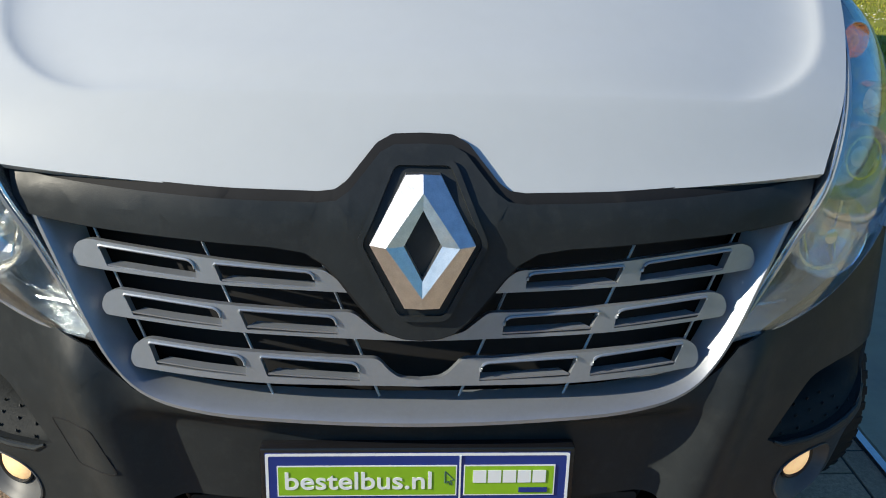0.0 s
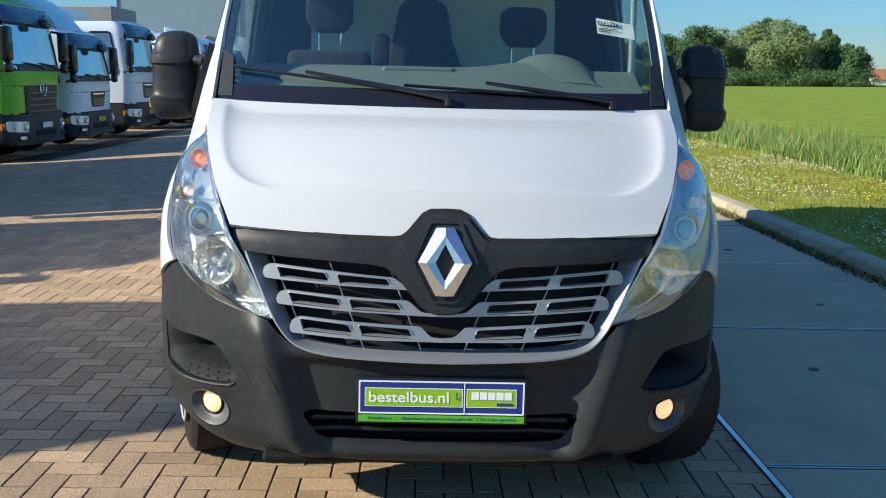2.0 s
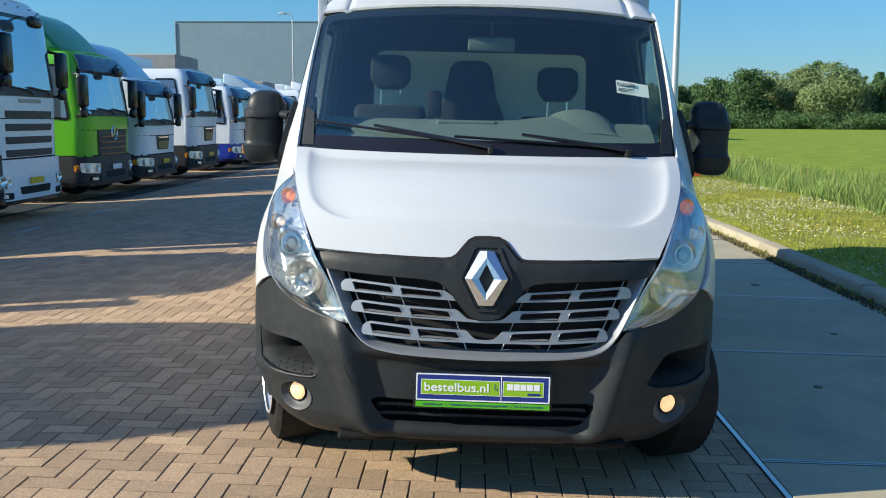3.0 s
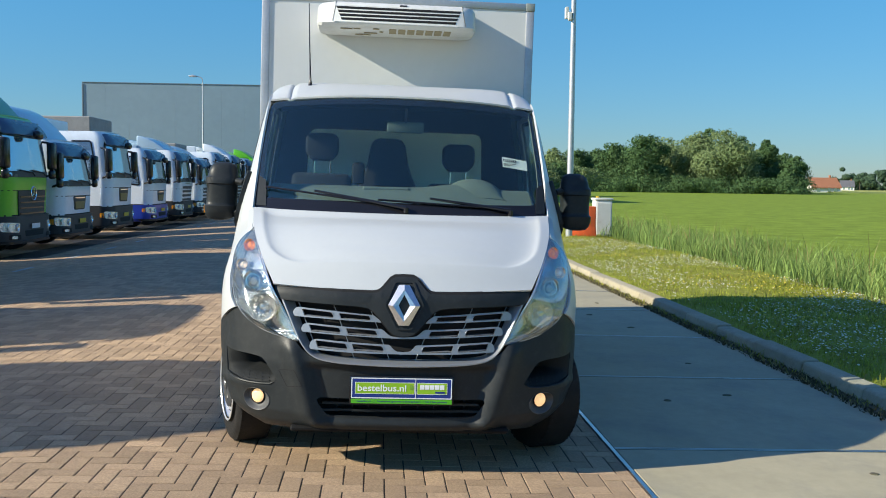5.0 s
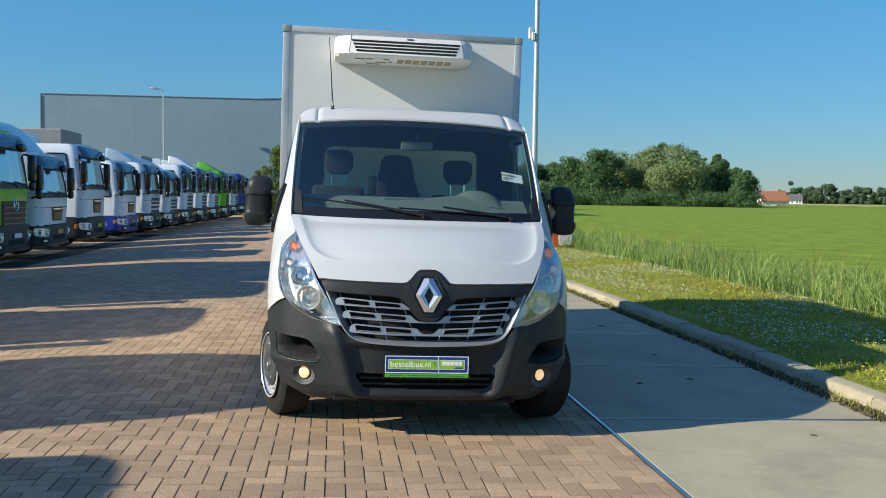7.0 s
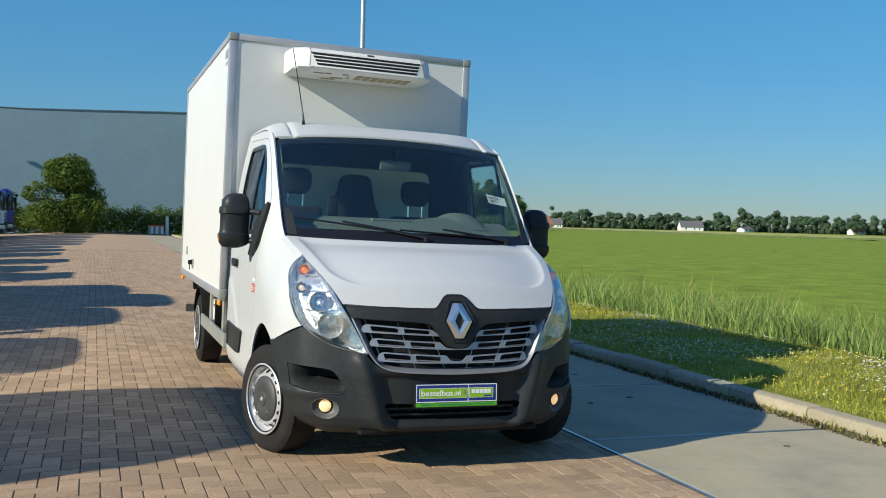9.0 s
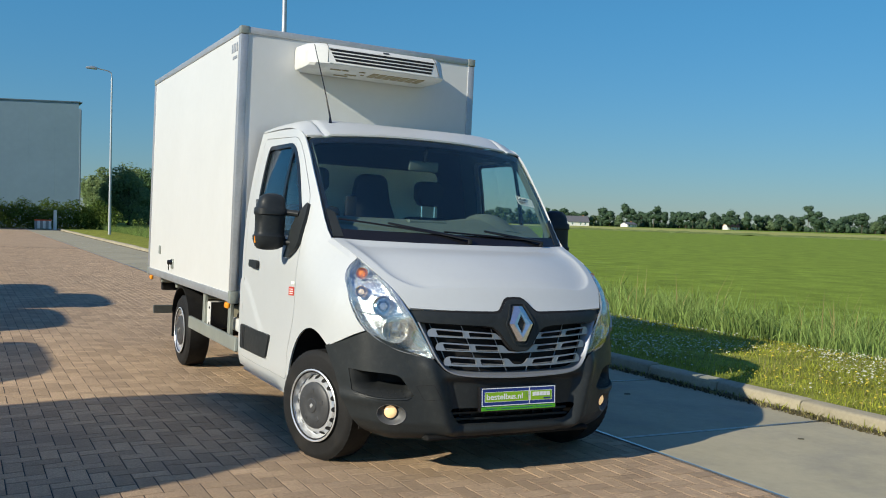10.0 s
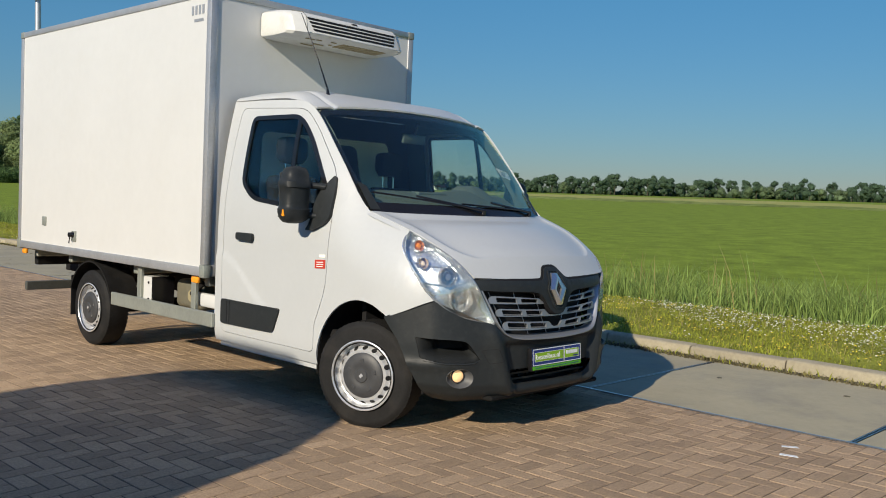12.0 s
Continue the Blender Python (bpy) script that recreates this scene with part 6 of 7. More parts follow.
lettering("bestelbus.nl", 0.048, pose(-0.103, -0.0156, 0.012, 90), M["plate_white"], plate, width=0.252, bold=0.0006)
for k in range(5):
    part("logo_bar", box((0.023, 0.002, 0.024), (0.106 + k * 0.026, -0.0155, 0.021)), M["plate_white"], plate)
part("logo_bar_small", box((0.05, 0.002, 0.009), (0.200, -0.0155, -0.006)), M["plate_blue"], plate)
for a, w in ((-0.195, 0.072), (-0.0135, 0.225), (0.178, 0.118)):
    lettering({0.072: "bestelbus.nl", 0.225: "Nederlands grootste in jong gebruikt", 0.118: "Tot 2 jaar garantie"}[w], 0.013, pose(a, -0.0144, -0.0555, 90), M["plate_blue"], plate, name="small_print", width=w, extrude=0.0004)
for a in (-0.143, 0.112):
    part("print_divider", box((0.0012, 0.001, 0.012), (a, -0.0144, -0.056)), M["plate_blue"], plate)
part("pointer_arrow", tube([(0.046, -0.0155, 0.031), (0.046, -0.0155, 0.008), (0.0515, -0.0155, 0.0125), (0.055, -0.0155, 0.004), (0.0585, -0.0155, 0.0055), (0.055, -0.0155, 0.0135), (0.062, -0.0155, 0.0145), (0.046, -0.0155, 0.031)], 0.0006, 4), M["plate_blue"], plate)
for x, w in ((-0.088, 0.305), (0.158, 0.155)):
    bm = bmesh.new()
    for q in (-1, 1):
        box_into(bm, (w + 0.004, 0.0014, 0.002), (x, -0.0142, 0.013 + q * 0.029))
        box_into(bm, (0.002, 0.0014, 0.056), (x + q * (w / 2 + 0.001), -0.0142, 0.013))
    part("field_outline", bm, M["plate_white"], plate)

# headlamps
IN = curve((0, 0.549, 0.120, 0.722), (0.25, 0.640, 0.153, 0.888), (0.45, 0.702, 0.179, 0.994), (0.7, 0.768, 0.310, 1.127), (1, 0.848, 0.592, 1.269))
OUT = curve((0, 0.551, 0.121, 0.718), (0.12, 0.655, 0.152, 0.735), (0.25, 0.79, 0.236, 0.776), (0.40, 0.895, 0.322, 0.864), (0.55, 0.938, 0.41, 0.97), (0.70, 0.953, 0.502, 1.082), (0.85, 0.940, 0.572, 1.180), (0.95, 0.892, 0.596, 1.245), (1, 0.850, 0.598, 1.270))


def lens_at(side, depth=0.0):
    def at(u, v):
        p = IN(v).lerp(OUT(v), u)
        n = Vector((0.55, -0.8, 0.25)).normalized()
        w = OUT(v) - IN(v)
        p = p + n * (0.13 * w.length * 4 * u * (1 - u) * 0.55 - depth * min(1, 8 * u * (1 - u) * min(1, 6 * v, 8 * (1 - v)) + 0.08))
        return (side * p.x, p.y, p.z)
    return at


lamp_rim = [(0, 0), (1, 0), (1, 1), (0, 1)]
for side in (-1, 1):
    head = part("headlight", sheet([lamp_rim], lens_at(side, 0.075), (0.06, 0.04), 0.004), M["lamp_grey"], van, "clear headlight with chrome reflectors and amber indicator")
    part("headlight_lens", sheet([lamp_rim], lens_at(side), (0.06, 0.04), 0.003), M["lens"], head).visible_shadow = False
    rim_o = rounded_loop([(0, 0.0), (1, 0.0), (1, 1), (0, 1)], 0.0)
    part("lens_edge", sheet([rim_o, [(0.03, 0.02), (0.97, 0.02), (0.97, 0.985), (0.03, 0.985)]], lambda u, v: lens_at(side, -0.001)(u, v), (0.05, 0.04), 0.004), M["lens_dark"], head)
    for (bx, by, bz, r, kind) in ((0.859, 0.512, 1.184, 0.034, "amber"), (0.888, 0.440, 1.080, 0.034, "pos"), (0.806, 0.300, 1.006, 0.058, "high"), (0.748, 0.236, 0.874, 0.076, "low")):
        p = Vector((side * bx, by, bz))
        m = Matrix.Translation(p) @ Vector((side * 0.30, -1, 0.10)).to_track_quat("Z", "Y").to_matrix().to_4x4()
        cup = [(0.0, -0.05), (r * 0.28, -0.049), (r * 0.5, -0.043), (r * 0.68, -0.033), (r * 0.85, -0.018), (r, 0.008), (r + 0.0015, 0.010), (r + 0.004, -0.02)]
        bowl = part("reflector_bowl", turned(cup, 22 if kind in ("low", "high") else 14, "z"), M[{"pos": "amber_bowl", "low": "gold_bowl"}.get(kind, "reflector")], head, sharp=4, m=m)
        if kind == "amber":
            part("indicator_lens", turned([(0.0, 0.010), (0.010, 0.008), (0.019, -0.002), (0.024, -0.02)], 24, "z"), M["amber_lit"], bowl, "glowing amber indicator lens")
        elif kind == "pos":
            part("position_lens", turned([(0.0, 0.008), (0.009, 0.006), (0.016, -0.004), (0.02, -0.02)], 24, "z"), M["pos_lit"], bowl, "glowing position lens")
        elif kind == "high":
            part("lamp_ring", turned([(0.034, 0.004), (0.037, 0.012), (0.041, 0.012), (0.043, -0.004)], 28, "z"), M["chrome"], bowl)
            part("bulb_cap", turned([(0.0, 0.006), (0.02, 0.002), (0.03, -0.014)], 24, "z"), M["lens_dark"], bowl)
        else:
            part("bulb_cap", turned([(0.0, 0.008), (0.014, 0.004), (0.020, -0.01), (0.022, -0.04)], 20, "z"), M["gold_bowl"], bowl)
            for q in (-0.030, 0.030):
                part("reflector_rib", tube([(q, -0.062, -0.012), (q * 1.15, 0.0, -0.030), (q, 0.062, -0.012)], 0.003, 6), M["chrome"], bowl)
            part("reflector_step", tube([(0.064 * math.cos(a), 0.064 * math.sin(a), -0.012) for a in [math.pi + math.pi * k / 12 for k in range(13)]], 0.005, 6), M["reflector"], bowl)
    for v0, v1 in ((0.46, 0.60), (0.63, 0.77), (0.79, 0.93), (0.10, 0.24)):
        part("bezel_rib", tube([lens_at(side, 0.062)(0.12 + 0.76 * k / 8, v0 + (v1 - v0) * (k / 8) ** 2 * 0.6) for k in range(9)], 0.004, 6), M["lamp_grey"], head)

# cowl and wipers
part("cowl", sheet([[(-0.99, -0.10), (0.99, -0.10), (0.99, 0.07), (-0.99, 0.07)]], lambda u, v: Vector(screen_at(u, max(v, 0), 0.008)) + Vector((0, min(0, v) * 0.3, min(0, v) * 0.25)), (0.08, 0.05), 0.01), M["gloss_black"], van, "black scuttle panel")
for a, b, c in (((-0.94, 0.155), (-0.60, 0.125), (0.02, 0.02)), ((-0.17, 0.085), (0.18, 0.095), (0.74, 0.012))):
    pts = [Vector(screen_at(u, v, 0.03)) for u, v in (a, b, c)]
    wip = part("wiper", tube([pts[2], pts[1]], [0.012, 0.007], 8), M["gloss_black"], van, "black windscreen wiper")
    blade = [Vector(screen_at(a[0] + (c[0] - 0.15 - a[0]) * k / 8, a[1] + (c[1] + 0.035 - a[1]) * k / 8, 0.018)) for k in range(9)]
    part("wiper_blade", tube(blade, 0.007, 6), M["gloss_black"], wip)
    part("wiper_spindle", turned([(0.0, 0.006), (0.012, 0.004), (0.015, 0.0), (0.015, -0.03)], 14, "z"), M["gloss_black"], wip, m=Matrix.Translation(pts[2]))
for side in (-1, 1):
    part("cowl_corner", sheet([[(side * 1.0, 0.0), (side * 0.93, 0.0), (side * 0.95, 0.22), (side * 1.0, 0.26)]], lambda u, v: screen_at(u, v, 0.012), 0.05, 0.006), M["black"], van)

# door mirrors: a domed cap, a collar, a sunk waist and a foot, on two arms
MIRROR = ((1.278, 0.030, 0.020, 0.01), (1.286, 0.068, 0.048, 0.01), (1.305, 0.094, 0.068, 0.0), (1.345, 0.106, 0.082, 0.0), (1.372, 0.107, 0.086, 0.0), (1.380, 0.098, 0.078, 0.0), (1.40, 0.096, 0.077, -0.002), (1.46, 0.097, 0.080, -0.004), (1.510, 0.098, 0.082, -0.004),
          (1.518, 0.106, 0.092, -0.004), (1.556, 0.106, 0.092, -0.006), (1.566, 0.095, 0.080, -0.008), (1.600, 0.090, 0.076, -0.010), (1.630, 0.080, 0.066, -0.012), (1.648, 0.062, 0.050, -0.014), (1.658, 0.028, 0.022, -0.016))
for side in (-1, 1):
    bm = bmesh.new()
    rings = []
    for z, hx, hy, dx in MIRROR:
        ring = []
        for k in range(36):
            a = 2 * math.pi * k / 36
            c, q = math.cos(a), math.sin(a)
            y = math.copysign(abs(q) ** 0.72, q) * hy
            ring.append(bm.verts.new((side * (1.170 + dx + math.copysign(abs(c) ** 0.72, c) * hx), 1.395 + min(y, 0.055) + 0.04 * (z - 1.46), z)))
        rings.append(ring)
    for one, two in zip(rings, rings[1:]):
        for k in range(36):
            bm.faces.new((one[k - 1], one[k], two[k], two[k - 1]))
    bm.faces.new(rings[0]), bm.faces.new(rings[-1])
    bmesh.ops.recalc_face_normals(bm, faces=bm.faces[:])
    mir = part("door_mirror", bm, M["black"], van, "large black door mirror with a collar", sharp=50)
    part("mirror_glass", box((0.165, 0.004, 0.30), (side * 1.168, 1.4535, 1.465), 0.001), M["chrome"], mir)
    part("mirror_indicator", sheet([rounded_loop([(1.366, 1.322), (1.394, 1.328), (1.396, 1.362), (1.372, 1.374)], 0.010)], lambda y, z: (side * (1.277 - 0.9 * (y - 1.375) ** 2 * 8), y - 0.01, z), 0.015, 0.012), M["amber"], mir, "amber repeater lamp")
    for z, tall in ((1.535, 0.021), (1.335, 0.022)):
        arm = tube([(side * 1.10, 1.375, z), (side * 1.06, 1.345, z), (side * 1.025, 1.30, z - 0.004), (side * 1.0, 1.27, z - 0.010)], [0.030, 0.026, 0.026, 0.030], 12)
        bmesh.ops.scale(arm, vec=(1, 1, tall / 0.026), space=Matrix.Translation((0, 0, -z)), verts=arm.verts[:])
        part("mirror_arm", arm, M["black"], mir)
    part("mirror_base", sheet([rounded_loop([(1.205, 1.62), (1.30, 1.50), (1.345, 1.40), (1.36, 1.29), (1.40, 1.235), (1.33, 1.235), (1.215, 1.285), (1.17, 1.33), (1.175, 1.50)], [0.03, 0.04, 0.05, 0.03, 0.006, 0.02, 0.03, 0.03, 0.04])], flank(side, 0.028), 0.05, 0.04), M["black"], mir)

# cab interior
dash = part("dashboard", sheet([[(-0.97, 0.0), (0.97, 0.0), (0.97, 1.0), (-0.97, 1.0)]], lambda u, d: (u * 0.86, 0.92 + 0.12 * abs(u) ** 2 + d * 0.42, 1.425 + 0.105 * smooth(0.0, 0.75, d) + 0.03 * math.exp(-((u - 0.42) / 0.2) ** 2) * smooth(0.3, 0.8, d)), 0.06, 0.02), M["dash"], van, "grey dashboard")
part("dash_front", box((1.72, 0.05, 0.55), (0, 1.36, 1.12), 0.02), M["dash"], dash)
part("instrument_hood", sheet([[(-0.20, 0), (0.20, 0), (0.20, 0.25), (-0.20, 0.25)]], lambda x, d: (0.47 + x, 1.12 + d, 1.465 + 0.135 * max(0.0, 1 - (x / 0.20) ** 2) ** 0.5 * smooth(-0.05, 0.18, d)), 0.03, 0.02), M["dash"], dash)
part("dash_tray", box((0.30, 0.10, 0.03), (-0.1, 1.20, 1.515), 0.01), M["dash"], dash)
wheel_m = pose(0.42, 1.42, 1.36, 62)
bm = bmesh.new()
tube_into(bm, [(0.19 * math.cos(2 * math.pi * k / 28), 0.19 * math.sin(2 * math.pi * k / 28), 0) for k in range(29)], 0.016, 8)
steer = part("steering_wheel", bm, M["gloss_black"], van, "dark steering wheel", m=wheel_m)
part("wheel_hub", box((0.14, 0.11, 0.05), (0, 0, -0.02), 0.03, 3), M["seat"], steer)
for a in (0, 180, 270):
    part("spoke", tube([(0, 0, -0.02), (0.185 * math.cos(radians(a)), 0.185 * math.sin(radians(a)), 0)], 0.014, 6), M["seat"], steer)
for x, w, dz in ((0.445, 0.46, -0.03), (-0.085, 0.44, 0.9), (-0.575, 0.44, 0.02)):
    seat = part("cab_seat", prism([(-0.03, 0.0), (0.12, -0.02), (0.22, 0.58), (0.10, 0.60)], -w / 2, w / 2, "x", 0.045, 3), M["seat"], van, "dark cloth cab seat", m=pose(x, 2.06, 1.0 + (dz if dz < 0.5 else -0.06)))
    part("seat_cushion", box((w, 0.52, 0.16), (0, -0.20, 0.0), 0.05, 3), M["seat"], seat)
    if dz > 0.5:
        bm = prism([(-0.25, 0.45), (0.25, 0.45), (0.22, 0.58), (0.155, 0.74), (0.125, 0.91), (0.085, 0.945), (-0.085, 0.945), (-0.125, 0.91), (-0.155, 0.74), (-0.22, 0.58)], 0.10, 0.22, "y", 0.03, 3)
        part("headrest", bm, M["seat"], seat)
    else:
        part("headrest", prism([(-0.075, 0.685), (0.075, 0.685), (0.122, 0.745), (0.120, 0.86), (0.085, 0.89), (-0.085, 0.89), (-0.120, 0.86), (-0.122, 0.745)], 0.11, 0.22, "y", 0.03, 3), M["seat"], seat)
        for q in (-0.06, 0.06):
            part("headrest_post", tube([(q, 0.165, 0.56), (q, 0.17, 0.74)], 0.007, 6), M["chrome"], seat)
part("belt_stalk", box((0.09, 0.05, 0.16), (-0.30, 2.1, 1.62), 0.02, 2), M["seat"], van)
rv = part("interior_mirror", box((0.25, 0.03, 0.075), (0, 0, 0), 0.014, 2), M["dash"], van, "interior rear-view mirror", m=pose(0.02, 1.50, 1.93, 8, 0, 4))
part("mirror_stem", tube([(0, 0, 0.02), (0.0, -0.02, 0.13)], 0.012, 8), M["gloss_black"], rv)
card = part("paper_card", sheet([[(0.715, 0.42), (0.90, 0.40), (0.90, 0.49), (0.715, 0.51)]], lambda u, v: screen_at(u, v, -0.015), 0.1, 0.001), M["paper"], van, "white stock card behind the windscreen")
nrm = (Vector(screen_at(0.77, 0.52)) - Vector(screen_at(0.77, 0.42))).normalized()
rgt = (Vector(screen_at(0.84, 0.46)) - Vector(screen_at(0.72, 0.46))).normalized()
out_ = rgt.cross(nrm).normalized()
cm = Matrix((rgt, nrm, out_)).transposed().to_4x4()
cm.translation = Vector(screen_at(0.77, 0.478, -0.010))
part("number_band", box((0.09, 0.024, 0.0006), (0, 0, -0.0012)), M["ink"], card, m=cm)
lettering("292917", 0.030, cm, M["paper"], card, width=0.084, bold=0.0004)
cm2 = cm.copy()
cm2.translation = Vector(screen_at(0.77, 0.438, -0.011))
bm = bmesh.new()
for k in range(3):
    box_into(bm, (0.085 - 0.02 * k, 0.004, 0.0006), (-0.01 * k, -0.009 * k + 0.008, 0))
part("printed_lines", bm, M["ink"], card, m=cm2)

# wheels
SHARED = {}


def wheel(x_out, y, turn, side):
    tyre_bm = turned([(0.205, 0.0), (0.218, -0.006), (0.228, 0.0), (0.230, 0.012), (0.235, 0.014), (0.30, 0.004), (0.325, 0.012), (0.343, 0.03), (0.346, 0.05), (0.346, 0.185), (0.34, 0.205), (0.30, 0.225), (0.22, 0.22), (0.20, 0.2)], 56, "x")
    bm = tyre_bm
    for k in range(56):
        a = 2 * math.pi * (k + 0.5) / 56
        for q, off in ((0.045, 0.0), (0.19, 0.5)):
            aa = a + off * 0.11
            box_into(bm, (0.034, 0.006, 0.020), (q, 0.3425 * math.cos(aa), 0.3425 * math.sin(aa)), 0, 1, Euler((aa, 0, 0)).to_matrix())
    hub = part("wheel", bm, M["rubber"], van, "black tyre on a silver steel wheel", m=pose(x_out, y, 0.346 - (0.012 if turn else 0), 0, 0, turn + (180 if side > 0 else 0)))
    rim = part("rim", turned([(0.220, 0.004), (0.227, -0.006), (0.220, -0.010), (0.212, -0.002), (0.207, 0.012), (0.203, 0.030), (0.197, 0.042), (0.190, 0.045), (0.182, 0.036), (0.174, 0.022), (0.166, 0.014), (0.150, 0.012), (0.135, 0.016), (0.10, 0.02), (0.0, 0.02)], 56, "x"), M["steel"], hub, "silver steel rim")
    # near-black discs on the solid rim put the holes' shade into colour
    for k in range(16):
        a = 2 * math.pi * k / 16
        place = Matrix.Translation((0.0245, 0.1765 * math.cos(a), 0.1765 * math.sin(a))) @ Euler((a, 0, 0)).to_matrix().to_4x4() @ Matrix.Rotation(radians(-56), 4, "Z")
        if "hole" not in SHARED:
            bm = bmesh.new()
            disc = bmesh.ops.create_circle(bm, cap_ends=True, segments=14, radius=0.0165)["verts"]
            bmesh.ops.transform(bm, matrix=Matrix.Rotation(radians(-90), 4, "Y") @ Matrix.Diagonal((1.0, 1.25, 1, 1)), verts=disc)
            o = part("rim_hole", bm, M["dark"], hub)
            SHARED["hole"] = o.data
        else:
            o = new("rim_hole", SHARED["hole"])
            o.parent = hub
        o.matrix_basis = place
    bm = turned([(0.146, 0.014), (0.143, 0.002), (0.126, -0.008), (0.07, -0.014), (0.06, -0.010), (0.045, -0.010), (0.04, -0.016), (0.0, -0.017)], 40, "x")
    for k in range(5):
        a = 2 * math.pi * (k + 0.25) / 5
        box_into(bm, (0.008, 0.03, 0.028), (-0.010, 0.095 * math.cos(a), 0.095 * math.sin(a)), 0.003, 1, Euler((a, 0, 0)).to_matrix())
    cap = part("hub_cap", bm, M["cap"], hub, "grey plastic wheel cap")
    part("cap_emblem", box((0.003, 0.02, 0.026), (-0.0175, 0, 0), 0.001, 1, Euler((radians(45), 0, 0)).to_matrix()), M["steel"], cap)
    return hub


wheel(-1.018, 0.815, 18.5, -1)
wheel(0.965, 0.825, 18.5, 1)
wheel(-1.035, 4.62, 0, -1)
wheel(1.015, 4.62, 0, 1)
for side in (-1, 1):
    part("wheel_housing", sheet([[(radians(-8), 0.56), (radians(188), 0.56), (radians(188), 1.02), (radians(-8), 1.02)]], lambda a, x: (side * min(x, 1.02 - 0.14 * smooth(-0.5, -0.95, math.cos(a))), 0.84 + 0.44 * math.cos(a), 0.335 + 0.49 * math.sin(a)), (0.15, 0.2), 0.01, (side * 0.8, 0.84, 0.33)), M["under"], van)
    well = [(0.84 + 0.43 * math.cos(a), 0.335 + 0.48 * math.sin(a)) for a in [radians(d) for d in range(-8, 190, 11)]]
    part("inner_well", prism(well, min(side * 0.60, side * 0.63), max(side * 0.60, side * 0.63), "x"), M["under"], van)
part("underbody", box((1.5, 1.5, 0.16), (0, 1.75, 0.31), 0.03), M["under"], van)
# unseen tray added to block skylight and darken the ground below
part("undertray", box((1.16, 0.92, 0.03), (0, 0.56, 0.252), 0.01), M["under"], van)
part("radiator_block", box((1.2, 0.45, 0.55), (0, 0.5, 0.56), 0.03), M["under"], van)

# cargo box
BX0, BX1, BY0, BY1, BZ0, BZ1 = -1.085, 1.04, 2.605, 6.175, 0.84, 3.0
cargo = part("cargo_box", box((BX1 - BX0 - 0.012, BY1 - BY0 - 0.012, BZ1 - BZ0 - 0.012), ((BX0 + BX1) / 2, (BY0 + BY1) / 2, (BZ0 + BZ1) / 2), 0.004), M["roof_white"], van, "white insulated cargo box with aluminium edges")


def bar_part(name, x0, x1, y0, y1, z0, z1, material=M["alu"], parent=cargo, bevel=0.006, label=""):
    return part(name, box((x1 - x0, y1 - y0, z1 - z0), ((x0 + x1) / 2, (y0 + y1) / 2, (z0 + z1) / 2), bevel, 2), material, parent, label)


for x0, x1 in ((BX0, BX0 + 0.055), (BX1 - 0.055, BX1)):
    for y0, y1 in ((BY0, BY0 + 0.055), (BY1 - 0.055, BY1)):
        bar_part("corner_profile", x0 - 0.004, x1 + 0.004, y0 - 0.004, y1 + 0.004, BZ0 + 0.06, BZ1 - 0.056, label="aluminium corner profile")
    bar_part("top_profile", x0 - 0.004, x1 + 0.004, BY0 + 0.056, BY1 - 0.056, BZ1 - 0.05, BZ1 + 0.004)
    bar_part("bottom_profile", x0 - 0.006, x1 + 0.006, BY0 + 0.062, BY1 - 0.062, BZ0 - 0.03, BZ0 + 0.042)
    for y0, y1 in ((BY0, BY0 + 0.055), (BY1 - 0.055, BY1)):
        bar_part("corner_cap", x0 - 0.008, x1 + 0.008, y0 - 0.008, y1 + 0.008, BZ1 - 0.055, BZ1 + 0.008, M["alu_dull"])
        bar_part("corner_foot", x0 - 0.008, x1 + 0.008, y0 - 0.008, y1 + 0.008, BZ0 - 0.04, BZ0 + 0.058, M["alu_dull"])
for y0, y1 in ((BY0, BY0 + 0.055), (BY1 - 0.055, BY1)):
    bar_part("top_profile", BX0 + 0.056, BX1 - 0.056, y0 - 0.004, y1 + 0.004, BZ1 - 0.05, BZ1 + 0.004)
    bar_part("bottom_profile", BX0 + 0.062, BX1 - 0.062, y0 - 0.004, y1 + 0.004, BZ0 - 0.03, BZ0 + 0.06)
# plate, lock, logo bars on the flank
bar_part("lock_plate", BX0 - 0.006, BX0 + 0.01, 4.83, 4.92, 0.94, 1.04, M["alu_dull"])
part("lock_stud", turned([(0.0, -0.05), (0.022, -0.045), (0.024, -0.02), (0.03, -0.01), (0.03, 0.01)], 16, "x"), M["gloss_black"], cargo, m=pose(BX0, 4.885, 1.005))
part("lock_strap", tube([(BX0 - 0.03, 4.885, 1.0), (BX0 - 0.03, 4.90, 0.96), (BX0 - 0.025, 4.92, 0.925)], 0.005, 6), M["gloss_black"], cargo)
bar_part("rating_plate", BX0 - 0.004, BX0 + 0.01, 5.50, 5.59, 1.06, 1.15, M["alu_dull"])
for k in range(4):
    part("logo_bar", box((0.003, 0.030, 0.07), (BX0 + 0.0045, 2.73 + k * 0.05, 2.86)), M["alu"], cargo)
part("logo_bar", box((0.003, 0.13, 0.022), (BX0 + 0.0045, 2.79, 2.78)), M["alu"], cargo)

# cooling unit over the cab
UNIT = [(2.600, 2.692), (2.36, 2.690), (2.19, 2.698), (2.152, 2.718), (2.205, 2.85), (2.25, 2.885), (2.40, 2.915), (2.600, 2.92)]
bm = bmesh.new()
rings = []
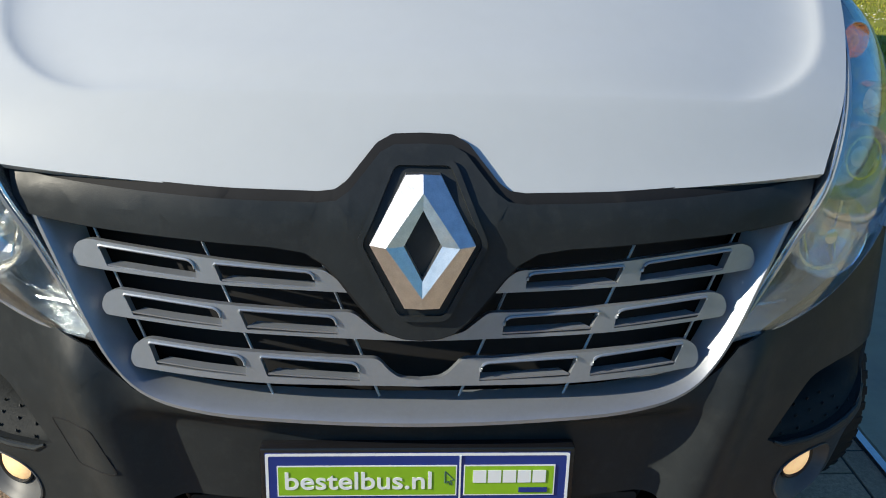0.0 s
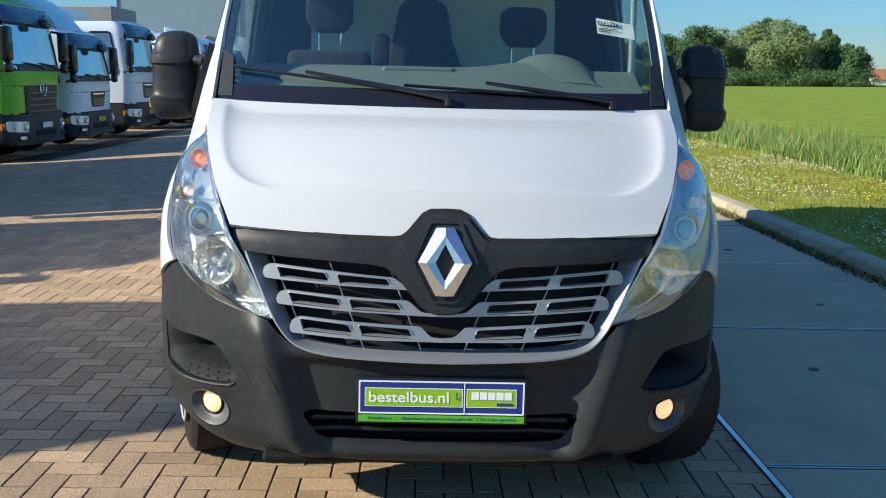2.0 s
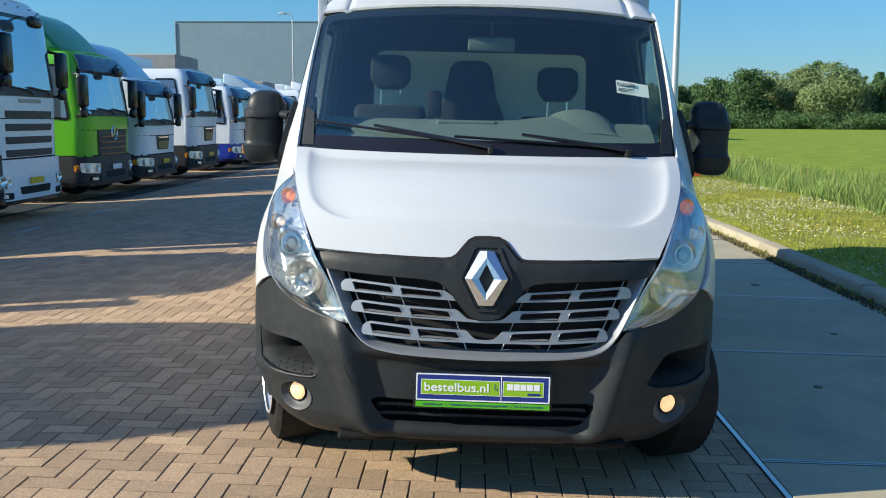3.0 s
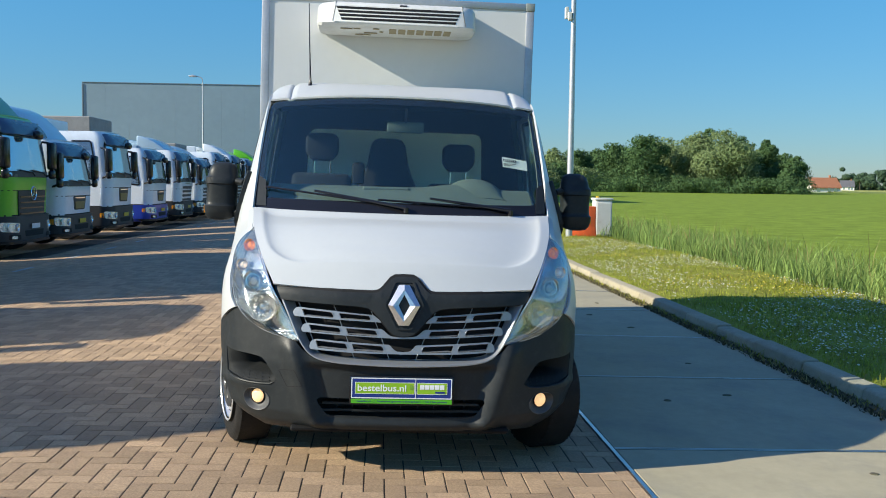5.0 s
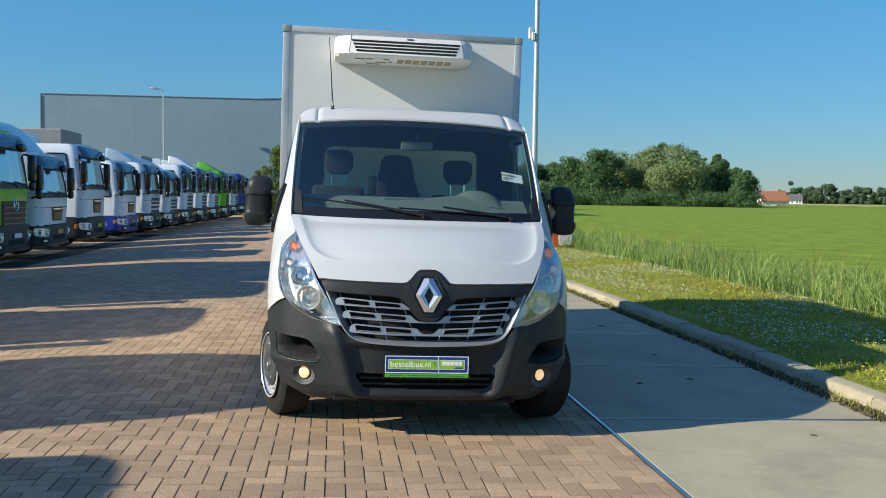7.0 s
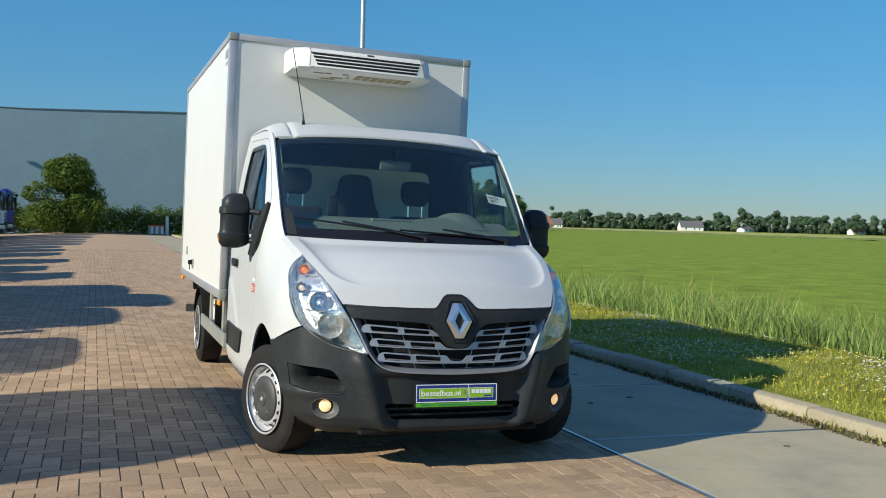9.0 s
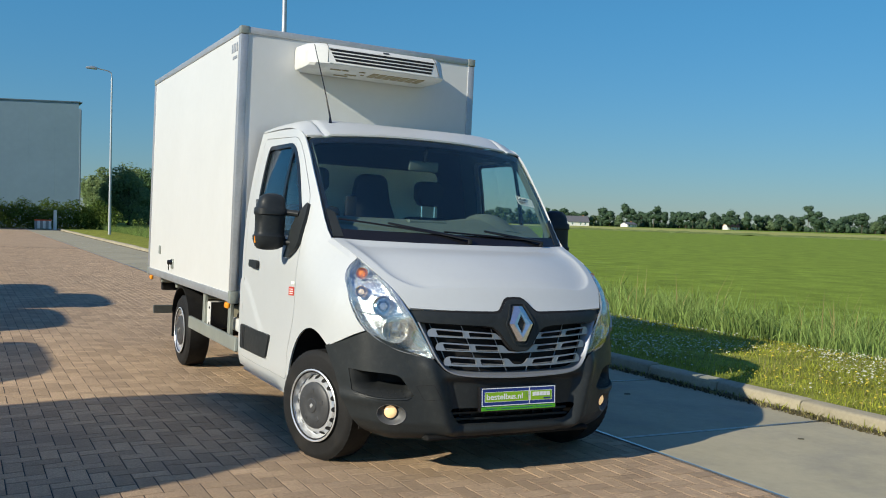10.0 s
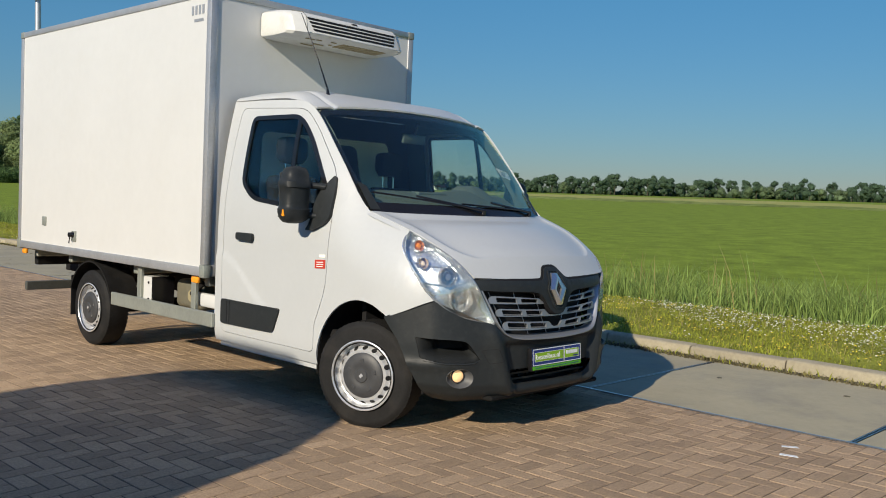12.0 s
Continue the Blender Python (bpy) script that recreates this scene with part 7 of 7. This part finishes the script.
for x, deep, tall in ((-0.640, 0.60, 0.62), (-0.632, 0.74, 0.80), (-0.600, 0.88, 0.92), (-0.520, 0.985, 0.99), (-0.500, 1.0, 1.0), (0.440, 1.0, 1.0), (0.460, 0.985, 0.99), (0.520, 0.88, 0.92), (0.545, 0.74, 0.80), (0.552, 0.60, 0.62)):
    rings.append([bm.verts.new((x, 2.600 + (y - 2.600) * deep, 2.775 + (z - 2.775) * tall)) for y, z in UNIT])
for one, two in zip(rings, rings[1:]):
    for k in range(len(UNIT)):
        bm.faces.new((one[k - 1], one[k], two[k], two[k - 1]))
bm.faces.new(rings[0]), bm.faces.new(rings[-1])
bmesh.ops.recalc_face_normals(bm, faces=bm.faces[:])
bmesh.ops.bevel(bm, geom=[e for e in bm.edges if abs(e.verts[0].co.x - e.verts[1].co.x) > 0.5], offset=0.007, segments=2, affect="EDGES")
unit = part("cooling_unit", bm, M["cream"], van, "white roof-mounted cooling unit with vents", sharp=30)
slope = Euler((radians(-22.0), 0, 0)).to_matrix()
for x, lean in ((-0.5, 0.02), (0.44, -0.02)):
    part("end_seam", tube([(x - lean, 2.158, 2.728), (x, 2.2035, 2.847), (x, 2.251, 2.8875), (x, 2.40, 2.917)], 0.0022, 6), M["tan_pale"], unit)
for k in range(4):
    y, z = 2.1655 + 0.0117 * k, 2.747 + 0.0290 * k
    x0, x1 = -0.452 - 0.012 * k, 0.385 + 0.012 * k
    part("vent_slot", prism([(x0, -0.0095), (x1, -0.0095), (x1 + 0.008, 0.0095), (x0 - 0.008, 0.0095)], -0.006, 0.006, "y", 0.002, 1), M["dark"], unit, m=Matrix.Translation((0, y, z)) @ slope.to_4x4())
    part("vent_slat", box((x1 - x0 - 0.02, 0.014, 0.0025), ((x0 + x1) / 2, y - 0.001, z), 0.0008, 1, slope), M["t_grey"], unit)
part("front_lip", box((0.88, 0.012, 0.012), (-0.032, 2.157, 2.7225), 0.004, 1, slope), M["cream"], unit)
for k in range(7):
    part("lower_vent", box((0.054, 0.15, 0.006), (-0.075 + k * 0.068, 2.30, 2.6905), 0.002, 1, Euler((radians(-2.5), 0, 0)).to_matrix()), M["tan"], unit)
for x, y, w in ((-0.42, 2.25, 0.09), (-0.34, 2.24, 0.05), (-0.20, 2.23, 0.05), (-0.24, 2.38, 0.10), (-0.16, 2.33, 0.03), (-0.30, 2.45, 0.12)):
    part("drain_slot", box((w, 0.018, 0.006), (x, y, 2.6925 - 0.04 * (y - 2.2)), 0.002), M["tan"], unit)
for x in (-0.56, 0.49):
    part("end_bolt", turned([(0.0, -0.004), (0.008, -0.003), (0.009, 0.0)], 10, "z"), M["alu_dull"], unit, m=pose(x, 2.36, 2.70))
part("unit_badge", box((0.055, 0.006, 0.018), (0.0, 2.222, 2.868), 0.002, 1, Euler((radians(-48), 0, 0)).to_matrix()), M["ink"], unit)

# aerial
mast = part("aerial", tube([(-0.638, 1.735, 2.20), (-0.638, 1.745, 2.25), (-0.655, 1.85, 2.48), (-0.68, 2.03, 2.82)], [0.016, 0.007, 0.004, 0.003], 8), M["gloss_black"], van, "thin black roof aerial")

# chassis and side guard
for x in (-0.42, 0.42):
    part("chassis_rail", box((0.08, 4.3, 0.18), (x, 4.3, 0.62), 0.01), M["under"], van)
for y in (2.75, 3.9, 5.2, 6.0):
    part("cross_bearer", box((1.9, 0.07, 0.09), (-0.02, y, 0.765), 0.008), M["alu_dull"], van)
for side, x in ((-1, -1.045), (1, 1.0)):
    guard = part("side_guard", box((0.03, 1.64, 0.112), (x, 3.34, 0.482), 0.006), M["alu_dull"], van, "aluminium side guard rail")
    for y in (2.85, 3.72):
        part("guard_post", box((0.035, 0.065, 0.34), (x + 0.034 * -side, y, 0.66), 0.006), M["alu_dull"], guard)
    part("mudguard", sheet([[(radians(20), 0.76), (radians(165), 0.76), (radians(165), 1.03), (radians(20), 1.03)]], lambda a, q: (side * q - 0.01, 4.62 + 0.43 * math.cos(a), 0.35 + 0.43 * math.sin(a)), (0.12, 0.2), 0.015, (side * 0.9, 4.62, 0.3)), M["under"], van, "black rear mudguard")
    part("mud_flap", box((0.26, 0.012, 0.38), (side * 0.89 - 0.01, 5.03, 0.42), 0.003), M["under"], van)
    for y in (2.74, 6.02):
        part("marker_lamp", box((0.03, 0.10, 0.05), (BX0 + 0.012 if side < 0 else BX1 - 0.012, y, 0.775), 0.012, 2), M["amber"], van, "amber side marker lamp")
bat = part("battery_box", box((0.20, 0.23, 0.23), (-0.90, 3.655, 0.605), 0.008), M["roof_white"], van, "white battery box with black edges")
for y in (3.538, 3.772):
    part("box_edge", box((0.21, 0.012, 0.24), (-0.90, y, 0.605), 0.004), M["gloss_black"], bat)
for z in (0.53, 0.60, 0.67):
    part("box_latch", box((0.012, 0.022, 0.022), (-1.002, 3.60 if z != 0.60 else 3.71, z), 0.005), M["gloss_black"], bat)
tank = part("fuel_tank", box((0.3, 0.42, 0.24), (-0.70, 3.22, 0.60), 0.05, 3), M["tan_pale"], van, "beige plastic tank")
part("tank_cap", turned([(0.0, -0.03), (0.05, -0.028), (0.055, 0.0), (0.055, 0.03)], 18, "x"), M["tan"], tank, m=pose(-0.855, 3.12, 0.60))
part("tank_hose", tube([(-0.87, 3.12, 0.62), (-0.89, 3.02, 0.66), (-0.87, 2.95, 0.72)], 0.022, 8), M["under"], tank)
part("white_panel", box((0.05, 0.36, 0.11), (-0.95, 2.76, 0.605), 0.02, 2), M["roof_white"], van)
underrun = part("underrun_bar", box((1.5, 0.05, 0.09), (-0.27, 6.12, 0.405), 0.006), M["guard_dark"], van, "dark grey underrun bar")
for x in (-0.45, 0.42):
    part("bar_bracket", box((0.06, 0.05, 0.26), (x, 6.08, 0.55), 0.006), M["guard_dark"], underrun)
part("rear_lamp_bar", box((1.9, 0.08, 0.14), (0, 6.05, 0.70), 0.01), M["under"], van)
part("rear_axle", tube([(-0.85, 4.62, 0.34), (0.85, 4.62, 0.34)], 0.06, 10), M["under"], van)
st = part("warning_sticker", sheet([rounded_loop([(1.305, 1.04), (1.195, 1.046), (1.195, 0.988), (1.305, 0.982)], 0.003)], flank(-1, 0.0025), 0.1, 0.001), M["red"], van, "small red warning sticker")
part("sticker_strip", sheet([[(1.262, 1.078), (1.195, 1.082), (1.195, 1.062), (1.262, 1.058)]], flank(-1, 0.0025), 0.1, 0.001), M["rear_panel"], st)
for z in (1.028, 1.014, 1.0):
    part("printed_line", sheet([[(1.285, z), (1.215, z + 0.004), (1.215, z - 0.002), (1.285, z - 0.006)]], flank(-1, 0.0042), 0.1, 0.001), M["paper"], st)
for side in (-1, 1):
    for y in (2.30, 2.335):
        part("strip_rib", sheet([[(y, 0.655), (y - 0.006, 0.655), (y - 0.006, 0.492), (y, 0.492)]], flank(side, 0.0185), 0.1, 0.003), M["dark"], van)


# ---- kerb, slabs and bricks ----
kerb = thing("kerb", "weathered concrete kerb along the verge", "kerb", kind="structure")
profile = [(3.575, road_z(3.58) - 0.05), (3.60, 0.019), (3.625, 0.036), (3.77, 0.039), (3.775, road_z(3.58) - 0.05)]
kerb_me = prism(profile, 0.006, 0.992, "y", 0.008, 1)
first = part("kerb_stone", kerb_me, M["kerbstone"], kerb)
first.location.y = -14.0
for k in range(1, 86):
    o = new("kerb_stone", first.data)
    o.parent = kerb
    o.location = (random.uniform(-0.010, 0.010), -14.0 + k, random.uniform(-0.012, 0.006))
    o.rotation_euler.x = random.uniform(-0.007, 0.007)

slabs = thing("concrete_strip", "strip of worn concrete slabs with steel edges beside the road", "pavement", kind="structure")
X0, X1, PITCH = 1.315, 3.49, 2.08
slab_me, rim_me = None, None
for k in range(-9, 34):
    y0 = 0.66 + PITCH * k
    if slab_me is None:
        bm = prism([(X0, road_z(X0) - 0.06), (X1, road_z(X1) - 0.06), (X1, road_z(X1) + 0.004), (X0, road_z(X0) + 0.004)], 0.022, PITCH - 0.022, "y", 0.006, 1)
        s = part("slab", bm, M["concrete"], slabs)
        slab_me = s.data
        bm = prism([(X0, road_z(X0) - 0.03), (X1, road_z(X1) - 0.03), (X1, road_z(X1) + 0.003), (X0, road_z(X0) + 0.003)], 0.006, 0.016, "y")
        tmp = bmesh.new()
        for a, b in ((0.005, 0.018), (PITCH - 0.018, PITCH - 0.005)):
            vs = [(X0, a, road_z(X0) + 0.005), (X1, a, road_z(X1) + 0.005), (X1, b, road_z(X1) + 0.005), (X0, b, road_z(X0) + 0.005)]
            tmp.faces.new([tmp.verts.new(v) for v in vs])
        bm.free()
        bmesh.ops.solidify(tmp, geom=tmp.faces[:], thickness=0.03)
        r = part("steel_edge", tmp, M["edge_steel"], slabs)
        rim_me = r.data
    else:
        s, r = new("slab", slab_me), new("steel_edge", rim_me)
        s.parent = r.parent = slabs
    s.location.y = r.location.y = y0
    s.location.z = random.uniform(-0.003, 0.003)
spot_me = None
rs = random.Random(5)
for k in range(-3, 8):
    for x, q in ((1.72, 0.45), (2.85, 0.55), (2.55, 1.55), (1.95, 1.25)):
        if rs.random() < 0.3:
            continue
        x, y = x + rs.uniform(-0.15, 0.15), 0.66 + PITCH * k + q + rs.uniform(-0.1, 0.1)
        if spot_me is None:
            o = part("lifting_eye", turned([(0.0, 0.0), (0.028, 0.0), (0.034, -0.008)], 10, "z"), M["soil"], slabs)
            spot_me = o.data
        else:
            o = new("lifting_eye", spot_me)
            o.parent = slabs
        o.location, o.scale = (x, y, road_z(x) + 0.0085), (rs.uniform(0.7, 1.4), rs.uniform(0.6, 1.0), 1)
part("steel_edge_long", prism([(1.285, road_z(1.28) - 0.05), (1.308, road_z(1.3) - 0.05), (1.308, road_z(1.3) + 0.006), (1.285, road_z(1.28) + 0.006)], -18, 72, "y"), M["edge_steel"], slabs)

# herringbone bricks: the nearest lie singly, the rest joined
W = 0.1065
BX, BY = 0.0295, -0.139
G = 0.0037
road_ob = bpy.data.objects["road"]
verts, faces, single = [], [], 0
rb = random.Random(11)
unit_me = {}


def brick_shape(lx, ly):
    c = 0.0018
    x, y = lx / 2 - G, ly / 2 - G
    v = [(-x, -y, -0.02), (x, -y, -0.02), (x, y, -0.02), (-x, y, -0.02), (-x, -y, -0.0012), (x, -y, -0.0012), (x, y, -0.0012), (-x, y, -0.0012), (-x + c, -y + c, 0), (x - c, -y + c, 0), (x - c, y - c, 0), (-x + c, y - c, 0)]
    f = [(8, 9, 10, 11)]
    for k in range(4):
        n = (k + 1) % 4
        f += [(k, n, n + 4, k + 4), (k + 4, n + 4, n + 8, k + 8)]
    return v, f


shapes = {d: brick_shape(*((2 * W, W) if d == 0 else (W, 2 * W))) for d in (0, 1)}
for d in (0, 1):
    me = bpy.data.meshes.new("brick")
    me.from_pydata(shapes[d][0], [], shapes[d][1])
    me.materials.append(M["brick"])
    unit_me[d] = me
for j in range(int(-13.0 / W), int(34 / W)):
    for i in range(int(-8.5 / W), int(1.28 / W) + 2):
        k = (i + j) % 4
        if k not in (0, 2):
            continue
        d = 0 if k == 0 else 1
        x = (i + (1.0 if d == 0 else 0.5)) * W + BX
        y = (j + (0.5 if d == 0 else 1.0)) * W + BY
        cut = x + (W if d == 0 else W / 2) > 1.282
        if (cut and x - (W if d == 0 else W / 2) > 1.262) or (y > 16 and x < -7.6) or (y > 14 and abs(x) < 1.0 and y < 5):
            continue
        z = road_z(x) + rb.uniform(-0.0007, 0.0007)
        tilt = (road_z(x + 0.1) - road_z(x - 0.1)) / 0.2
        if -2.0 < x < 0.2 and -1.35 < y < 1.6 and single < 300 and y < 0.35:
            o = new("brick", unit_me[d])
            o.parent = road_ob
            o.matrix_basis = pose(x, y, z, rb.uniform(-0.4, 0.4), -math.degrees(math.atan(tilt)) + rb.uniform(-0.4, 0.4), rb.uniform(-0.6, 0.6))
            single += 1
            continue
        n = len(verts)
        a, b = rb.uniform(-0.0025, 0.0025), rb.uniform(-0.0025, 0.0025)
        verts += [(min(x + p, 1.279 - (0.004 if r == 0 else 0)) if cut else x + p, y + q, z + r + p * (tilt + a) + q * b) for p, q, r in shapes[d][0]]
        faces += [tuple(n + e for e in f) for f in shapes[d][1]]
bulk = mesh_ob("brick_field", verts, faces, M["brick_bulk"])
bulk.parent = road_ob
tagged(bulk, "herringbone brick paving", "", "", "stuff")

# two worn dabs of white road paint
for name, pts in (("paint_mark", [(0.80, -1.165), (0.835, -1.15), (0.885, -1.225), (0.86, -1.255)]), ("paint_mark", [(0.60, -1.235), (0.64, -1.225), (0.665, -1.315), (0.63, -1.345)])):
    solid(name, prism(pts, 0.0, 0.0015, "z"), M["plate_white"], "small dab of white paint on the brick road", "paint mark", "dabs of road paint", m=pose(0, 0, 0.0022, 0, FALL))
# the dashed line along the heads of the parking bays
for k in range(12):
    y = 1.66 + 2.77 * k
    solid("bay_line", box((0.08, 0.92, 0.004), (0, 0, 0)), M["worn_line"], "worn white dash of a parking bay line", "road marking", "dashes of the bay line", m=pose(-6.72 + 0.01 * math.sin(k), y, road_z(-6.72) + 0.003))
